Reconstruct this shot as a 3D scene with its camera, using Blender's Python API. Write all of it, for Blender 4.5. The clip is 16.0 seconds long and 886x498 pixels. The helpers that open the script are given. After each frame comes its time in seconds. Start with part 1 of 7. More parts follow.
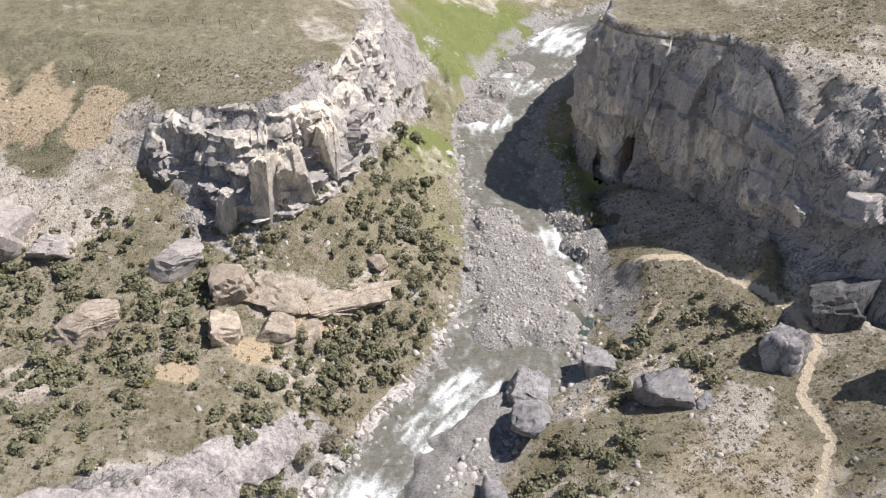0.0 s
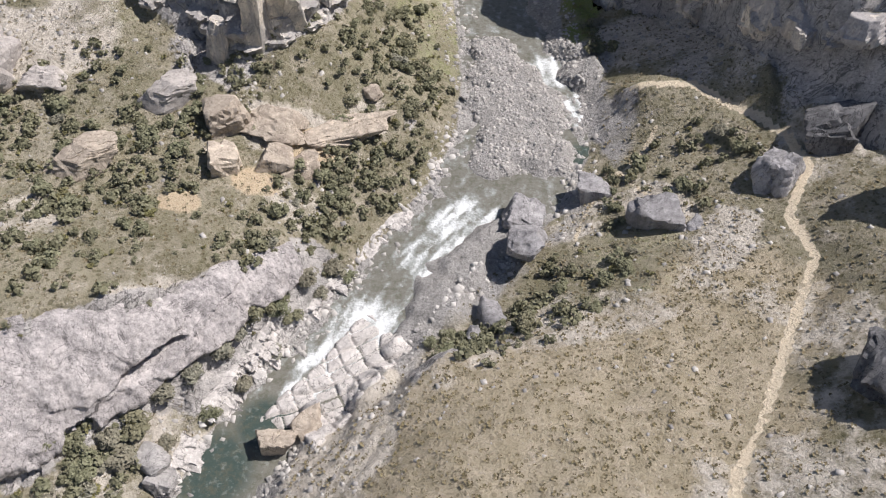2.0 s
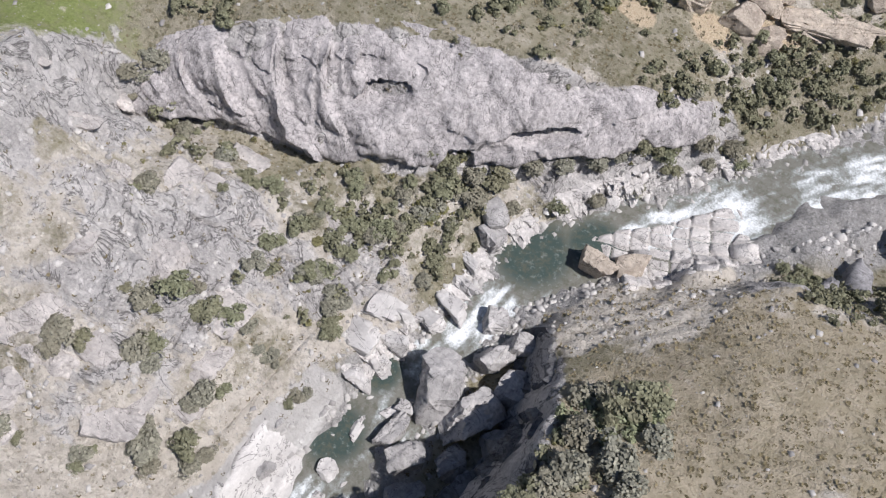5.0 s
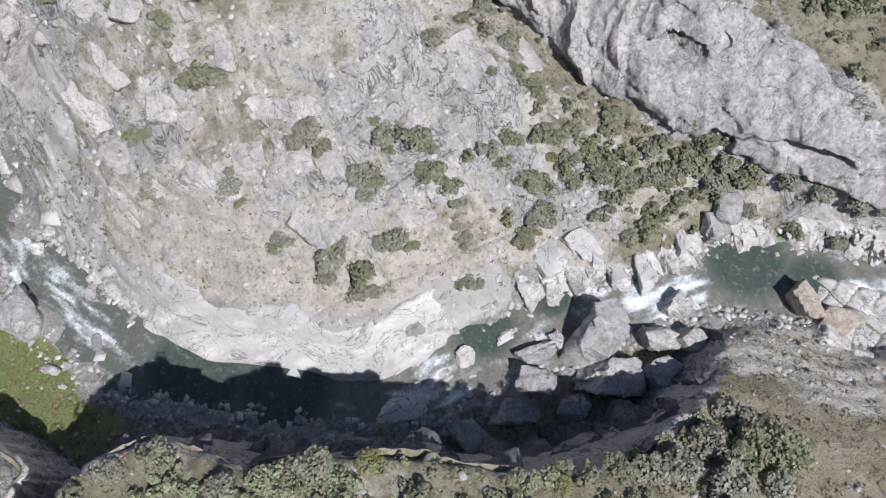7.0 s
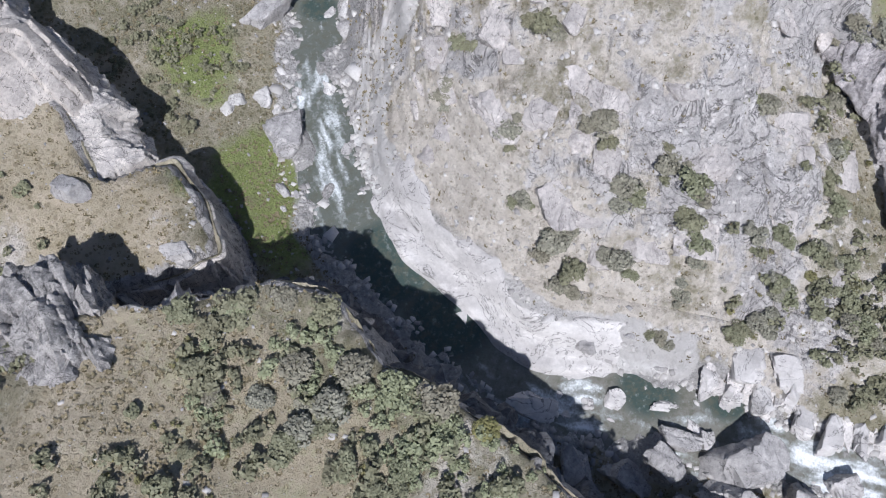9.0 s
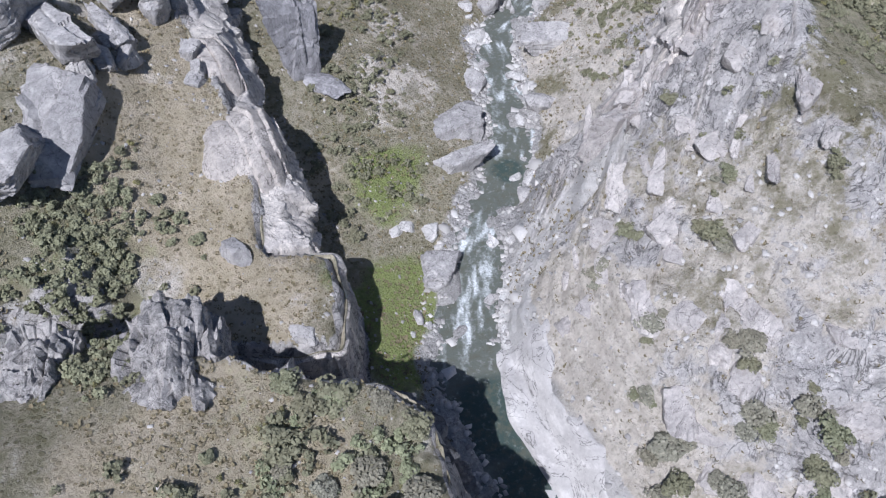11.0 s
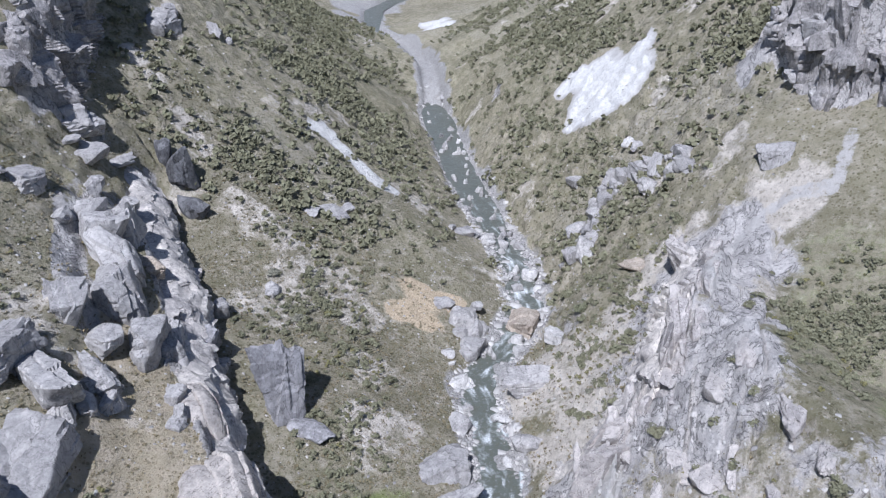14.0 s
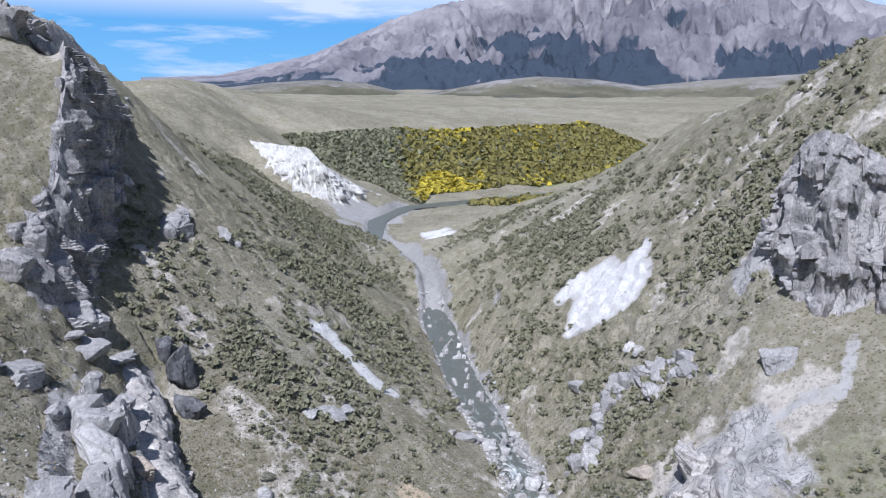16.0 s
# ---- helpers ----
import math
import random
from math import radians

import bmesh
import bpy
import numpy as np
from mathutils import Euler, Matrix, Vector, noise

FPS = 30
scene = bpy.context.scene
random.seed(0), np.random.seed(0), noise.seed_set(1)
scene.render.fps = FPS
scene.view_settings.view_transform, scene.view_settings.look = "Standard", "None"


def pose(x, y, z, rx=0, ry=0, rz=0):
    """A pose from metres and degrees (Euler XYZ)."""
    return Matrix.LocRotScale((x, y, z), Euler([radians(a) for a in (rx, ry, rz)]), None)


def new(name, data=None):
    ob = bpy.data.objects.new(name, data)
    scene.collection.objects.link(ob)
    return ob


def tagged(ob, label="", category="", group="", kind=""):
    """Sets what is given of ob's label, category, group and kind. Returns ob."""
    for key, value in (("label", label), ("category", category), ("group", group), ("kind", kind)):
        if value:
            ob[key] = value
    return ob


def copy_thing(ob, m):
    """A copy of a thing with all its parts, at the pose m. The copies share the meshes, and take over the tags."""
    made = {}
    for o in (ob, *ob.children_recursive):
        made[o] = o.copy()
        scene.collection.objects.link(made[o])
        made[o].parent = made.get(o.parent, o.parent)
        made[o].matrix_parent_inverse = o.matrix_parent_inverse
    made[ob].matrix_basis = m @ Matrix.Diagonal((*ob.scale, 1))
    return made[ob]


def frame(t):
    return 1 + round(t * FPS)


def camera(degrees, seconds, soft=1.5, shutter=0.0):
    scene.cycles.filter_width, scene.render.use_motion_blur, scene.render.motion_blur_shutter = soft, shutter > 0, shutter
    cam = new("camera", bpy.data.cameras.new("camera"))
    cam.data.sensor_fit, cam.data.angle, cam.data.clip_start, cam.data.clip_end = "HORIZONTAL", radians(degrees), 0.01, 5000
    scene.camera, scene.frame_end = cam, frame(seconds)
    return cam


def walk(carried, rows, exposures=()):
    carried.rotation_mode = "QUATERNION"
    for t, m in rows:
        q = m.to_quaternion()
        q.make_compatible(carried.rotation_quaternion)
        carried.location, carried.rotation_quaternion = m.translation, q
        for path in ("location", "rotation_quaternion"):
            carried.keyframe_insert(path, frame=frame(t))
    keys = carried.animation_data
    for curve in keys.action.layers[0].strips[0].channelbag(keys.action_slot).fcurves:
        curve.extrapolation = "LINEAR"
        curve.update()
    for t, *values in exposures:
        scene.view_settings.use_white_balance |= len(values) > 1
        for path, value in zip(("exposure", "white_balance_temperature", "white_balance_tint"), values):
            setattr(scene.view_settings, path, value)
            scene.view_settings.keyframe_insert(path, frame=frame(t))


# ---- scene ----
cam = camera(57.88, 16.0, 1.15)
# seconds, x, y, z, yaw, pitch, roll
PATH = [
    (0.0, 0.00, 0.00, 110.00, -0.00, -39.16, -0.41),
    (0.5, 0.07, -0.48, 109.90, -0.04, -42.02, -0.42),
    (1.0, 0.14, -1.11, 109.71, -0.15, -44.78, -0.61),
    (1.5, 0.09, -1.99, 109.45, -0.29, -47.57, -0.75),
    (2.0, -0.31, -2.99, 109.04, -0.30, -50.23, -0.85),
    (2.5, -1.36, -4.16, 108.56, 1.98, -52.59, -0.86),
    (3.0, -2.99, -5.62, 108.16, 6.01, -54.84, -0.77),
    (3.5, -4.91, -7.03, 107.81, 11.70, -57.18, -0.28),
    (4.0, -6.77, -8.41, 107.79, 18.78, -58.78, 0.56),
    (4.5, -8.23, -9.49, 108.10, 27.30, -59.48, 1.04),
    (4.7, -8.63, -9.86, 108.27, 31.16, -59.84, 1.13),
    (6.8, -6.88, -12.10, 110.48, 65.46, -65.01, -1.43),
    (7.0, -6.85, -12.57, 110.35, 68.34, -65.52, -1.23),
    (7.5, -6.88, -13.87, 109.96, 75.40, -66.74, -0.47),
    (8.0, -6.84, -15.07, 110.00, 83.56, -66.86, 0.19),
    (8.5, -6.54, -15.97, 110.61, 93.49, -67.07, 0.35),
    (8.7, -6.33, -16.15, 110.83, 97.75, -67.04, 0.04),
    (10.8, -1.54, -11.67, 108.99, 121.30, -54.32, 0.21),
    (11.0, -1.37, -11.24, 108.62, 123.12, -52.33, 0.21),
    (11.5, -1.13, -10.28, 107.72, 124.90, -47.59, -0.14),
    (12.0, -1.06, -9.63, 107.18, 125.11, -43.10, -0.41),
    (12.5, -0.84, -9.18, 106.85, 124.43, -38.70, -0.62),
    (13.0, -0.49, -9.16, 106.51, 123.48, -34.48, -0.63),
    (13.5, -0.25, -9.68, 106.11, 122.58, -30.77, -0.43),
    (14.0, 0.04, -10.33, 105.53, 121.76, -26.97, -0.23),
    (14.5, 0.42, -10.92, 104.77, 121.27, -23.14, -0.05),
    (15.0, 0.69, -11.28, 104.24, 121.04, -19.32, 0.28),
    (15.5, 0.73, -11.28, 104.03, 121.54, -15.76, 0.40),
    (16.0, 0.71, -11.18, 104.04, 121.63, -12.22, 0.54),
]
walk(cam, [(t, pose(x, y, z, 90 + pitch, 0, yaw) @ pose(0, 0, 0, 0, 0, roll)) for t, x, y, z, yaw, pitch, roll in PATH],
     ((0.0, 0.15, 6500, 15), (4.0, -0.05, 6200, 15), (8.0, -0.08, 5800, 14), (11.5, -0.05, 5540, 16), (16.0, 0.0, 5450, 15.5)))

# ---------------------------------------------------------------- light
SUN_FROM = Vector((0.98, 0.2, 0.0)).normalized()
SUN_HEIGHT = radians(54)
world = bpy.data.worlds.new("sky")
scene.world = world
world.use_nodes = True
wn = world.node_tree.nodes
sky = wn.new("ShaderNodeTexSky")
sky.sky_type = "NISHITA"
sky.sun_disc = False
sky.sun_elevation = SUN_HEIGHT
sky.sun_rotation = math.atan2(SUN_FROM.x, SUN_FROM.y)
sky.altitude = 700
sky.air_density, sky.dust_density = 1.0, 1.2
wn["Background"].inputs["Strength"].default_value = 0.066
world.node_tree.links.new(sky.outputs[0], wn["Background"].inputs["Color"])
sun = new("sun", bpy.data.lights.new("sun", "SUN"))
sun.data.energy, sun.data.angle, sun.data.color = 5.0, radians(0.6), (1.0, 0.95, 0.88)
sun_way = SUN_FROM * math.cos(SUN_HEIGHT) + Vector((0, 0, math.sin(SUN_HEIGHT)))
sun.rotation_mode = "QUATERNION"
sun.rotation_quaternion = sun_way.to_track_quat("Z", "Y")

# ---------------------------------------------------------------- materials


class Mat:
    """A small hand for node materials."""

    def __init__(self, name):
        self.m = bpy.data.materials.new(name)
        self.m.use_nodes = True
        self.t = self.m.node_tree
        self.bsdf = self.t.nodes["Principled BSDF"]
        self.coord = None
    def node(self, kind, **values):
        n = self.t.nodes.new(kind)
        for k, v in values.items():
            n.inputs[k].default_value = v
        return n

    def link(self, a, b):
        self.t.links.new(a, b)
        return b

    def place(self):
        if self.coord is None:
            self.coord = self.t.nodes.new("ShaderNodeNewGeometry").outputs["Position"]
        return self.coord

    def local(self):
        if self.coord is None:
            self.coord = self.t.nodes.new("ShaderNodeTexCoord").outputs["Object"]
        return self.coord

    def stretch(self, sx, sy, sz):
        n = self.t.nodes.new("ShaderNodeMapping")
        n.inputs["Scale"].default_value = (sx, sy, sz)
        self.link(self.coord, n.inputs["Vector"])
        return n.outputs[0]

    def noise(self, scale, detail=4.0, rough=0.55, vector=None, distort=0.0):
        n = self.node("ShaderNodeTexNoise", Scale=scale, Detail=detail, Roughness=rough, Distortion=distort)
        self.link(vector or self.coord, n.inputs["Vector"])
        return n.outputs["Fac"]

    def cells(self, scale, vector=None, feature="F1"):
        n = self.t.nodes.new("ShaderNodeTexVoronoi")
        n.feature = feature
        n.inputs["Scale"].default_value = scale
        self.link(vector or self.coord, n.inputs["Vector"])
        return n.outputs["Distance"]

    def dots(self, scale, small, large, share):
        """Round specks of uneven size in a share of the cells, and a value of its own for each."""
        n = self.t.nodes.new("ShaderNodeTexVoronoi")
        n.inputs["Scale"].default_value = scale
        self.link(self.coord, n.inputs["Vector"])
        s = self.t.nodes.new("ShaderNodeSeparateColor")
        self.link(n.outputs["Color"], s.inputs[0])
        edge = self.ramp(s.outputs[1], 0, 1, small, large)
        near = self.ramp(self.maths("SUBTRACT", n.outputs["Distance"], edge), -0.04, 0.08, 1.0, 0.0)
        return self.maths("MULTIPLY", near, self.ramp(s.outputs[0], 1 - share, 1.04 - share)), s.outputs[2]

    def ramp(self, fac, a, b, lo=0.0, hi=1.0):
        n = self.t.nodes.new("ShaderNodeMapRange")
        n.inputs["From Min"].default_value, n.inputs["From Max"].default_value = a, b
        n.inputs["To Min"].default_value, n.inputs["To Max"].default_value = lo, hi
        self.link(fac, n.inputs["Value"])
        return n.outputs[0]

    def mix(self, fac, a, b, blend="MIX"):
        n = self.t.nodes.new("ShaderNodeMix")
        n.data_type, n.blend_type = "RGBA", blend
        for value, slot in ((fac, n.inputs[0]), (a, n.inputs[6]), (b, n.inputs[7])):
            if isinstance(value, tuple):
                slot.default_value = (*value, 1)
            elif isinstance(value, (int, float)):
                slot.default_value = value
            else:
                self.link(value, slot)
        return n.outputs[2]

    def maths(self, op, a, b):
        n = self.t.nodes.new("ShaderNodeMath")
        n.operation = op
        n.use_clamp = op == "MULTIPLY" or op == "ADD"
        for value, slot in ((a, n.inputs[0]), (b, n.inputs[1])):
            if isinstance(value, (int, float)):
                slot.default_value = value
            else:
                self.link(value, slot)
        return n.outputs[0]

    def attribute(self, name):
        n = self.t.nodes.new("ShaderNodeAttribute")
        n.attribute_name = name
        s = self.t.nodes.new("ShaderNodeSeparateColor")
        self.link(n.outputs["Color"], s.inputs[0])
        return s.outputs[0], s.outputs[1], s.outputs[2], n.outputs["Alpha"]

    def random(self):
        return self.t.nodes.new("ShaderNodeObjectInfo").outputs["Random"]

    def bump(self, height, distance, strength=0.6, under=None):
        n = self.node("ShaderNodeBump", Strength=strength, Distance=distance)
        self.link(height, n.inputs["Height"])
        if under is not None:
            self.link(under, n.inputs["Normal"])
        return n.outputs[0]

    def done(self, colour=None, rough=0.9, normal=None, spec=0.2):
        if colour is not None:
            if isinstance(colour, tuple):
                self.bsdf.inputs["Base Color"].default_value = (*colour, 1)
            else:
                self.link(colour, self.bsdf.inputs["Base Color"])
        if isinstance(rough, (int, float)):
            self.bsdf.inputs["Roughness"].default_value = rough
        else:
            self.link(rough, self.bsdf.inputs["Roughness"])
        if normal is not None:
            self.link(normal, self.bsdf.inputs["Normal"])
        self.bsdf.inputs["Specular IOR Level"].default_value = spec
        return self.m


def rock_colour(m, light, dark, streaks=0.5, lie=(1.0, 1.0, 0.16), busy=1.0, gape=0.012):
    """Weathered limestone: blotches, lichen, streaks and thin cracks."""
    big, fine = m.noise(0.1, 6, 0.65), m.noise(1.7, 8, 0.8)
    grain = m.noise(0.42, 7, 0.75)
    streak = m.noise(0.55, 6, 0.7, m.stretch(*lie))
    c = m.mix(m.ramp(big, 0.36, 0.64), dark, light)
    c = m.mix(m.ramp(streak, 0.5, 0.66, 0, streaks), c, tuple(0.5 * v for v in dark))
    c = m.mix(m.ramp(streak, 0.36, 0.47, 0.5 + 0.5 * streaks, 0), c, tuple(min(1, 1.25 * v) for v in light))
    c = m.mix(m.ramp(grain, 0.55, 0.68, 0.0, 0.65 * busy), c, tuple(0.55 * v for v in dark))
    c = m.mix(m.ramp(fine, 0.50, 0.66, 0.0, 0.8 * busy), c, tuple(min(1, 1.4 * v) for v in light))
    c = m.mix(m.ramp(fine, 0.36, 0.47, 0.75 * busy, 0.0), c, tuple(0.42 * v for v in dark))
    vein = m.noise(0.26, 5, 0.65, m.stretch(*(0.3 + 0.7 * v for v in lie)), 1.0)
    crack = m.ramp(m.maths("ABSOLUTE", m.maths("SUBTRACT", vein, 0.5), 0.0), 0.0, gape, 0.85, 0.0)
    c = m.mix(crack, c, tuple(0.22 * v for v in dark))
    return c, fine, streak


def stained(name, light, dark, stain, low, high):
    """Cliff rock with a weathered dark band between two levels, running down in streaks."""
    m = Mat(name)
    m.place()
    c, fine, streak = rock_colour(m, light, dark, 0.5, (0.5, 0.5, 0.07), 0.5)
    sep = m.t.nodes.new("ShaderNodeSeparateXYZ")
    m.link(m.coord, sep.inputs[0])
    drip = m.noise(0.3, 6, 0.7, m.stretch(1.0, 1.0, 0.12))
    level = m.maths("SUBTRACT", sep.outputs["Z"], m.ramp(drip, 0.3, 0.7, -9.0, 9.0))
    band = m.maths("MULTIPLY", m.ramp(level, low - 3, low + 3), m.ramp(level, high - 2, high + 2, 1.0, 0.0))
    c = m.mix(m.maths("MULTIPLY", band, 0.75), c, m.mix(m.ramp(fine, 0.4, 0.6), tuple(0.7 * v for v in stain), stain))
    n = m.bump(m.noise(0.7, 9, 0.7), 0.4, 0.7)
    return m.done(c, 0.92, m.bump(streak, 0.3, 0.6, n), 0.15)


def rock_material(name, light, dark, local=False, relief=0.35, streaks=0.5, lie=(1.0, 1.0, 0.16), busy=0.6):
    m = Mat(name)
    m.place()
    c, fine, streak = rock_colour(m, light, dark, streaks, lie, busy)
    if local:
        c = m.mix(m.ramp(m.random(), 0, 1, 0.0, 0.4), c, tuple(0.75 * v for v in dark))
    n = m.bump(m.noise(0.7, 9, 0.7), relief * 1.1, 0.7)
    n = m.bump(streak, relief * 0.8, 0.6, n)
    n = m.bump(fine, relief * 0.35, 0.7, n)
    return m.done(c, 0.92, n, 0.15)


ROCK_GREY = rock_material("grey_limestone", (0.525, 0.492, 0.48), (0.35, 0.33, 0.327), relief=0.5, busy=0.9)
ROCK_PALE = rock_material("pale_limestone", (0.66, 0.615, 0.555), (0.42, 0.395, 0.38))
ROCK_WARM = stained("cave_limestone", (0.82, 0.735, 0.625), (0.54, 0.50, 0.47), (0.42, 0.41, 0.42), 25, 37)
ROCK_CREAM = stained("white_crag", (0.74, 0.685, 0.60), (0.50, 0.47, 0.44), (0.31, 0.305, 0.315), 21, 30)
BOULDER_CREAM = stained("cream_block", (0.76, 0.69, 0.59), (0.58, 0.53, 0.46), (0.40, 0.39, 0.385), 20, 27)
ROCK_TURF = rock_material("turf_edge", (0.37, 0.335, 0.255), (0.25, 0.235, 0.165), relief=0.2, streaks=0.1)
ROCK_SHELF = rock_material("bleached_bedrock", (0.64, 0.61, 0.58), (0.48, 0.455, 0.435), streaks=0.3, lie=(0.5, 0.5, 1.0))
ROCK_LEDGE = rock_material("washed_ledge", (0.60, 0.58, 0.555), (0.44, 0.42, 0.405), relief=0.15, streaks=0.25, lie=(0.5, 0.3, 1.0), busy=0.25)
# limestone with deep shade put into its base colour
ROCK_SHADED = rock_material("shaded_limestone", (0.20, 0.20, 0.205), (0.09, 0.09, 0.095))
ROCK_CHALK = rock_material("chalk_white_rock", (0.70, 0.685, 0.645), (0.47, 0.455, 0.425))
ROCK_PEBBLY = rock_material("pebbly_rock", (0.47, 0.445, 0.42), (0.29, 0.28, 0.27), relief=0.6, busy=1.0)
ROCK_CRAG = rock_material("crag_rock", (0.44, 0.415, 0.40), (0.27, 0.26, 0.255), relief=0.5, busy=0.8)
ROCK_DOME = rock_material("folded_rock", (0.55, 0.505, 0.455), (0.39, 0.36, 0.335), streaks=0.3, lie=(0.3, 1.0, 0.3))
BOULDER_GREY = rock_material("boulder_grey", (0.53, 0.51, 0.49), (0.35, 0.338, 0.33), True)
BOULDER_PALE = rock_material("slab_pale", (0.60, 0.56, 0.52), (0.43, 0.40, 0.38), True, lie=(0.4, 1.0, 1.0))
BOULDER_WHITE = rock_material("boulder_white", (0.66, 0.64, 0.61), (0.47, 0.455, 0.44), True)
BOULDER_TAN = rock_material("boulder_tan", (0.58, 0.51, 0.42), (0.40, 0.34, 0.28), True)
BOULDER_PURPLE = rock_material("boulder_slate", (0.42, 0.41, 0.415), (0.25, 0.245, 0.25), True, streaks=0.8)


def ground_material():
    """Dry grass, scree, rock, shingle and path, chosen by the painted zones."""
    m = Mat("gorge_ground")
    m.place()
    rock, pale, dry, gravel = m.attribute("zone_a")
    path, white, green, orange = m.attribute("zone_b")
    big, mid, fine = m.noise(0.04, 6, 0.65), m.noise(0.3, 7, 0.72), m.noise(2.4, 7, 0.8)
    clump = m.noise(0.85, 6, 0.72)
    tuft, tuft_on = m.dots(1.15, 0.16, 0.36, 0.75)
    stone, _ = m.dots(1.9, 0.12, 0.24, 0.3)
    chip, _ = m.dots(3.6, 0.18, 0.32, 0.4)
    rough = m.ramp(mid, 0.3, 0.7, -0.36, 0.36)

    def zone(value, a, b):
        return m.ramp(m.maths("ADD", m.maths("SUBTRACT", value, m.ramp(clump, 0.35, 0.65, 0.0, 0.22)), rough), a, b)

    grass = m.mix(m.ramp(big, 0.38, 0.62), (0.25, 0.235, 0.155), (0.37, 0.34, 0.25))
    reach = m.noise(0.012, 7, 0.7, m.stretch(1.0, 0.35, 1.0))
    grass = m.mix(m.ramp(reach, 0.42, 0.5, 0.6, 0.0), grass, (0.20, 0.185, 0.125))
    grass = m.mix(m.ramp(reach, 0.56, 0.62, 0.0, 0.35), grass, (0.46, 0.43, 0.37))
    grass = m.mix(m.ramp(mid, 0.45, 0.66, 0, 0.75), grass, (0.48, 0.43, 0.35))
    grass = m.mix(m.ramp(clump, 0.36, 0.5, 0.75, 0.0), grass, (0.165, 0.155, 0.09))
    tuft = m.maths("MULTIPLY", tuft, m.ramp(green, 0.1, 0.4, 1.0, 0.25))
    grass = m.mix(m.maths("MULTIPLY", tuft, 0.7), grass, (0.11, 0.10, 0.055))
    straw = m.mix(m.ramp(mid, 0.4, 0.62), (0.40, 0.348, 0.245), (0.53, 0.462, 0.35))
    straw = m.mix(m.maths("MULTIPLY", tuft, 0.62), straw, (0.16, 0.135, 0.085))
    grass = m.mix(m.ramp(dry, 0.2, 0.75), grass, straw)
    lush = m.mix(m.ramp(fine, 0.35, 0.65), (0.15, 0.20, 0.05), (0.28, 0.33, 0.11))
    grass = m.mix(m.maths("MULTIPLY", zone(green, 0.25, 0.9), 0.85), grass, lush)
    grass = m.mix(m.maths("MULTIPLY", stone, 0.5), grass, (0.44, 0.415, 0.37))
    pale_c = m.mix(m.ramp(mid, 0.4, 0.6), (0.52, 0.475, 0.41), (0.68, 0.63, 0.555))
    pale_c = m.mix(m.ramp(clump, 0.36, 0.48, 0.6, 0.0), pale_c, (0.24, 0.215, 0.16))
    pale_c = m.mix(m.maths("MULTIPLY", stone, 0.8), pale_c, (0.66, 0.63, 0.59))
    pale_c = m.mix(m.maths("MULTIPLY", m.maths("MULTIPLY", tuft, tuft_on), 0.6), pale_c, (0.15, 0.14, 0.085))
    c = m.mix(zone(pale, 0.1, 0.55), grass, pale_c)
    rc, rfine, streak = rock_colour(m, (0.60, 0.575, 0.55), (0.42, 0.40, 0.385), 0.2, (0.5, 0.8, 0.5), 0.7, 0.026)
    c = m.mix(zone(rock, 0.15, 0.42), c, rc)
    gravel_c = m.mix(m.ramp(fine, 0.36, 0.64), (0.29, 0.28, 0.268), (0.54, 0.525, 0.505))
    gravel_c = m.mix(m.maths("MULTIPLY", chip, 0.85), gravel_c, (0.64, 0.62, 0.60))
    gravel_c = m.mix(m.ramp(m.noise(0.25, 5, 0.7), 0.45, 0.62, 0, 0.5), gravel_c, (0.30, 0.29, 0.27))
    gravel_c = m.mix(m.ramp(m.noise(1.3, 6, 0.75), 0.52, 0.64, 0.0, 0.7), gravel_c, (0.20, 0.195, 0.185))
    c = m.mix(m.ramp(gravel, 0.35, 0.65), c, gravel_c)
    c = m.mix(zone(orange, 0.15, 0.5), c, m.mix(m.ramp(fine, 0.35, 0.65), (0.50, 0.39, 0.26), (0.66, 0.56, 0.41)))
    bare = m.mix(m.ramp(white, 0.5, 0.95), (0.56, 0.54, 0.515), (0.80, 0.79, 0.76))
    bare = m.mix(m.ramp(clump, 0.4, 0.55, 0.35, 0.0), bare, (0.40, 0.385, 0.36))
    c = m.mix(m.ramp(m.maths("ADD", white, m.ramp(mid, 0.3, 0.7, -0.2, 0.2)), 0.3, 0.42), c, bare)
    c = m.mix(m.ramp(path, 0.4, 0.6), c, m.mix(m.ramp(fine, 0.35, 0.65), (0.66, 0.56, 0.41), (0.80, 0.71, 0.56)))
    n = m.bump(mid, 0.55, 0.7)
    n = m.bump(clump, 0.4, 0.7, n)
    n = m.bump(m.maths("ADD", m.maths("ADD", tuft, stone), fine), 0.32, 0.8, n)
    return m.done(c, 0.95, n, 0.1)


GROUND = ground_material()


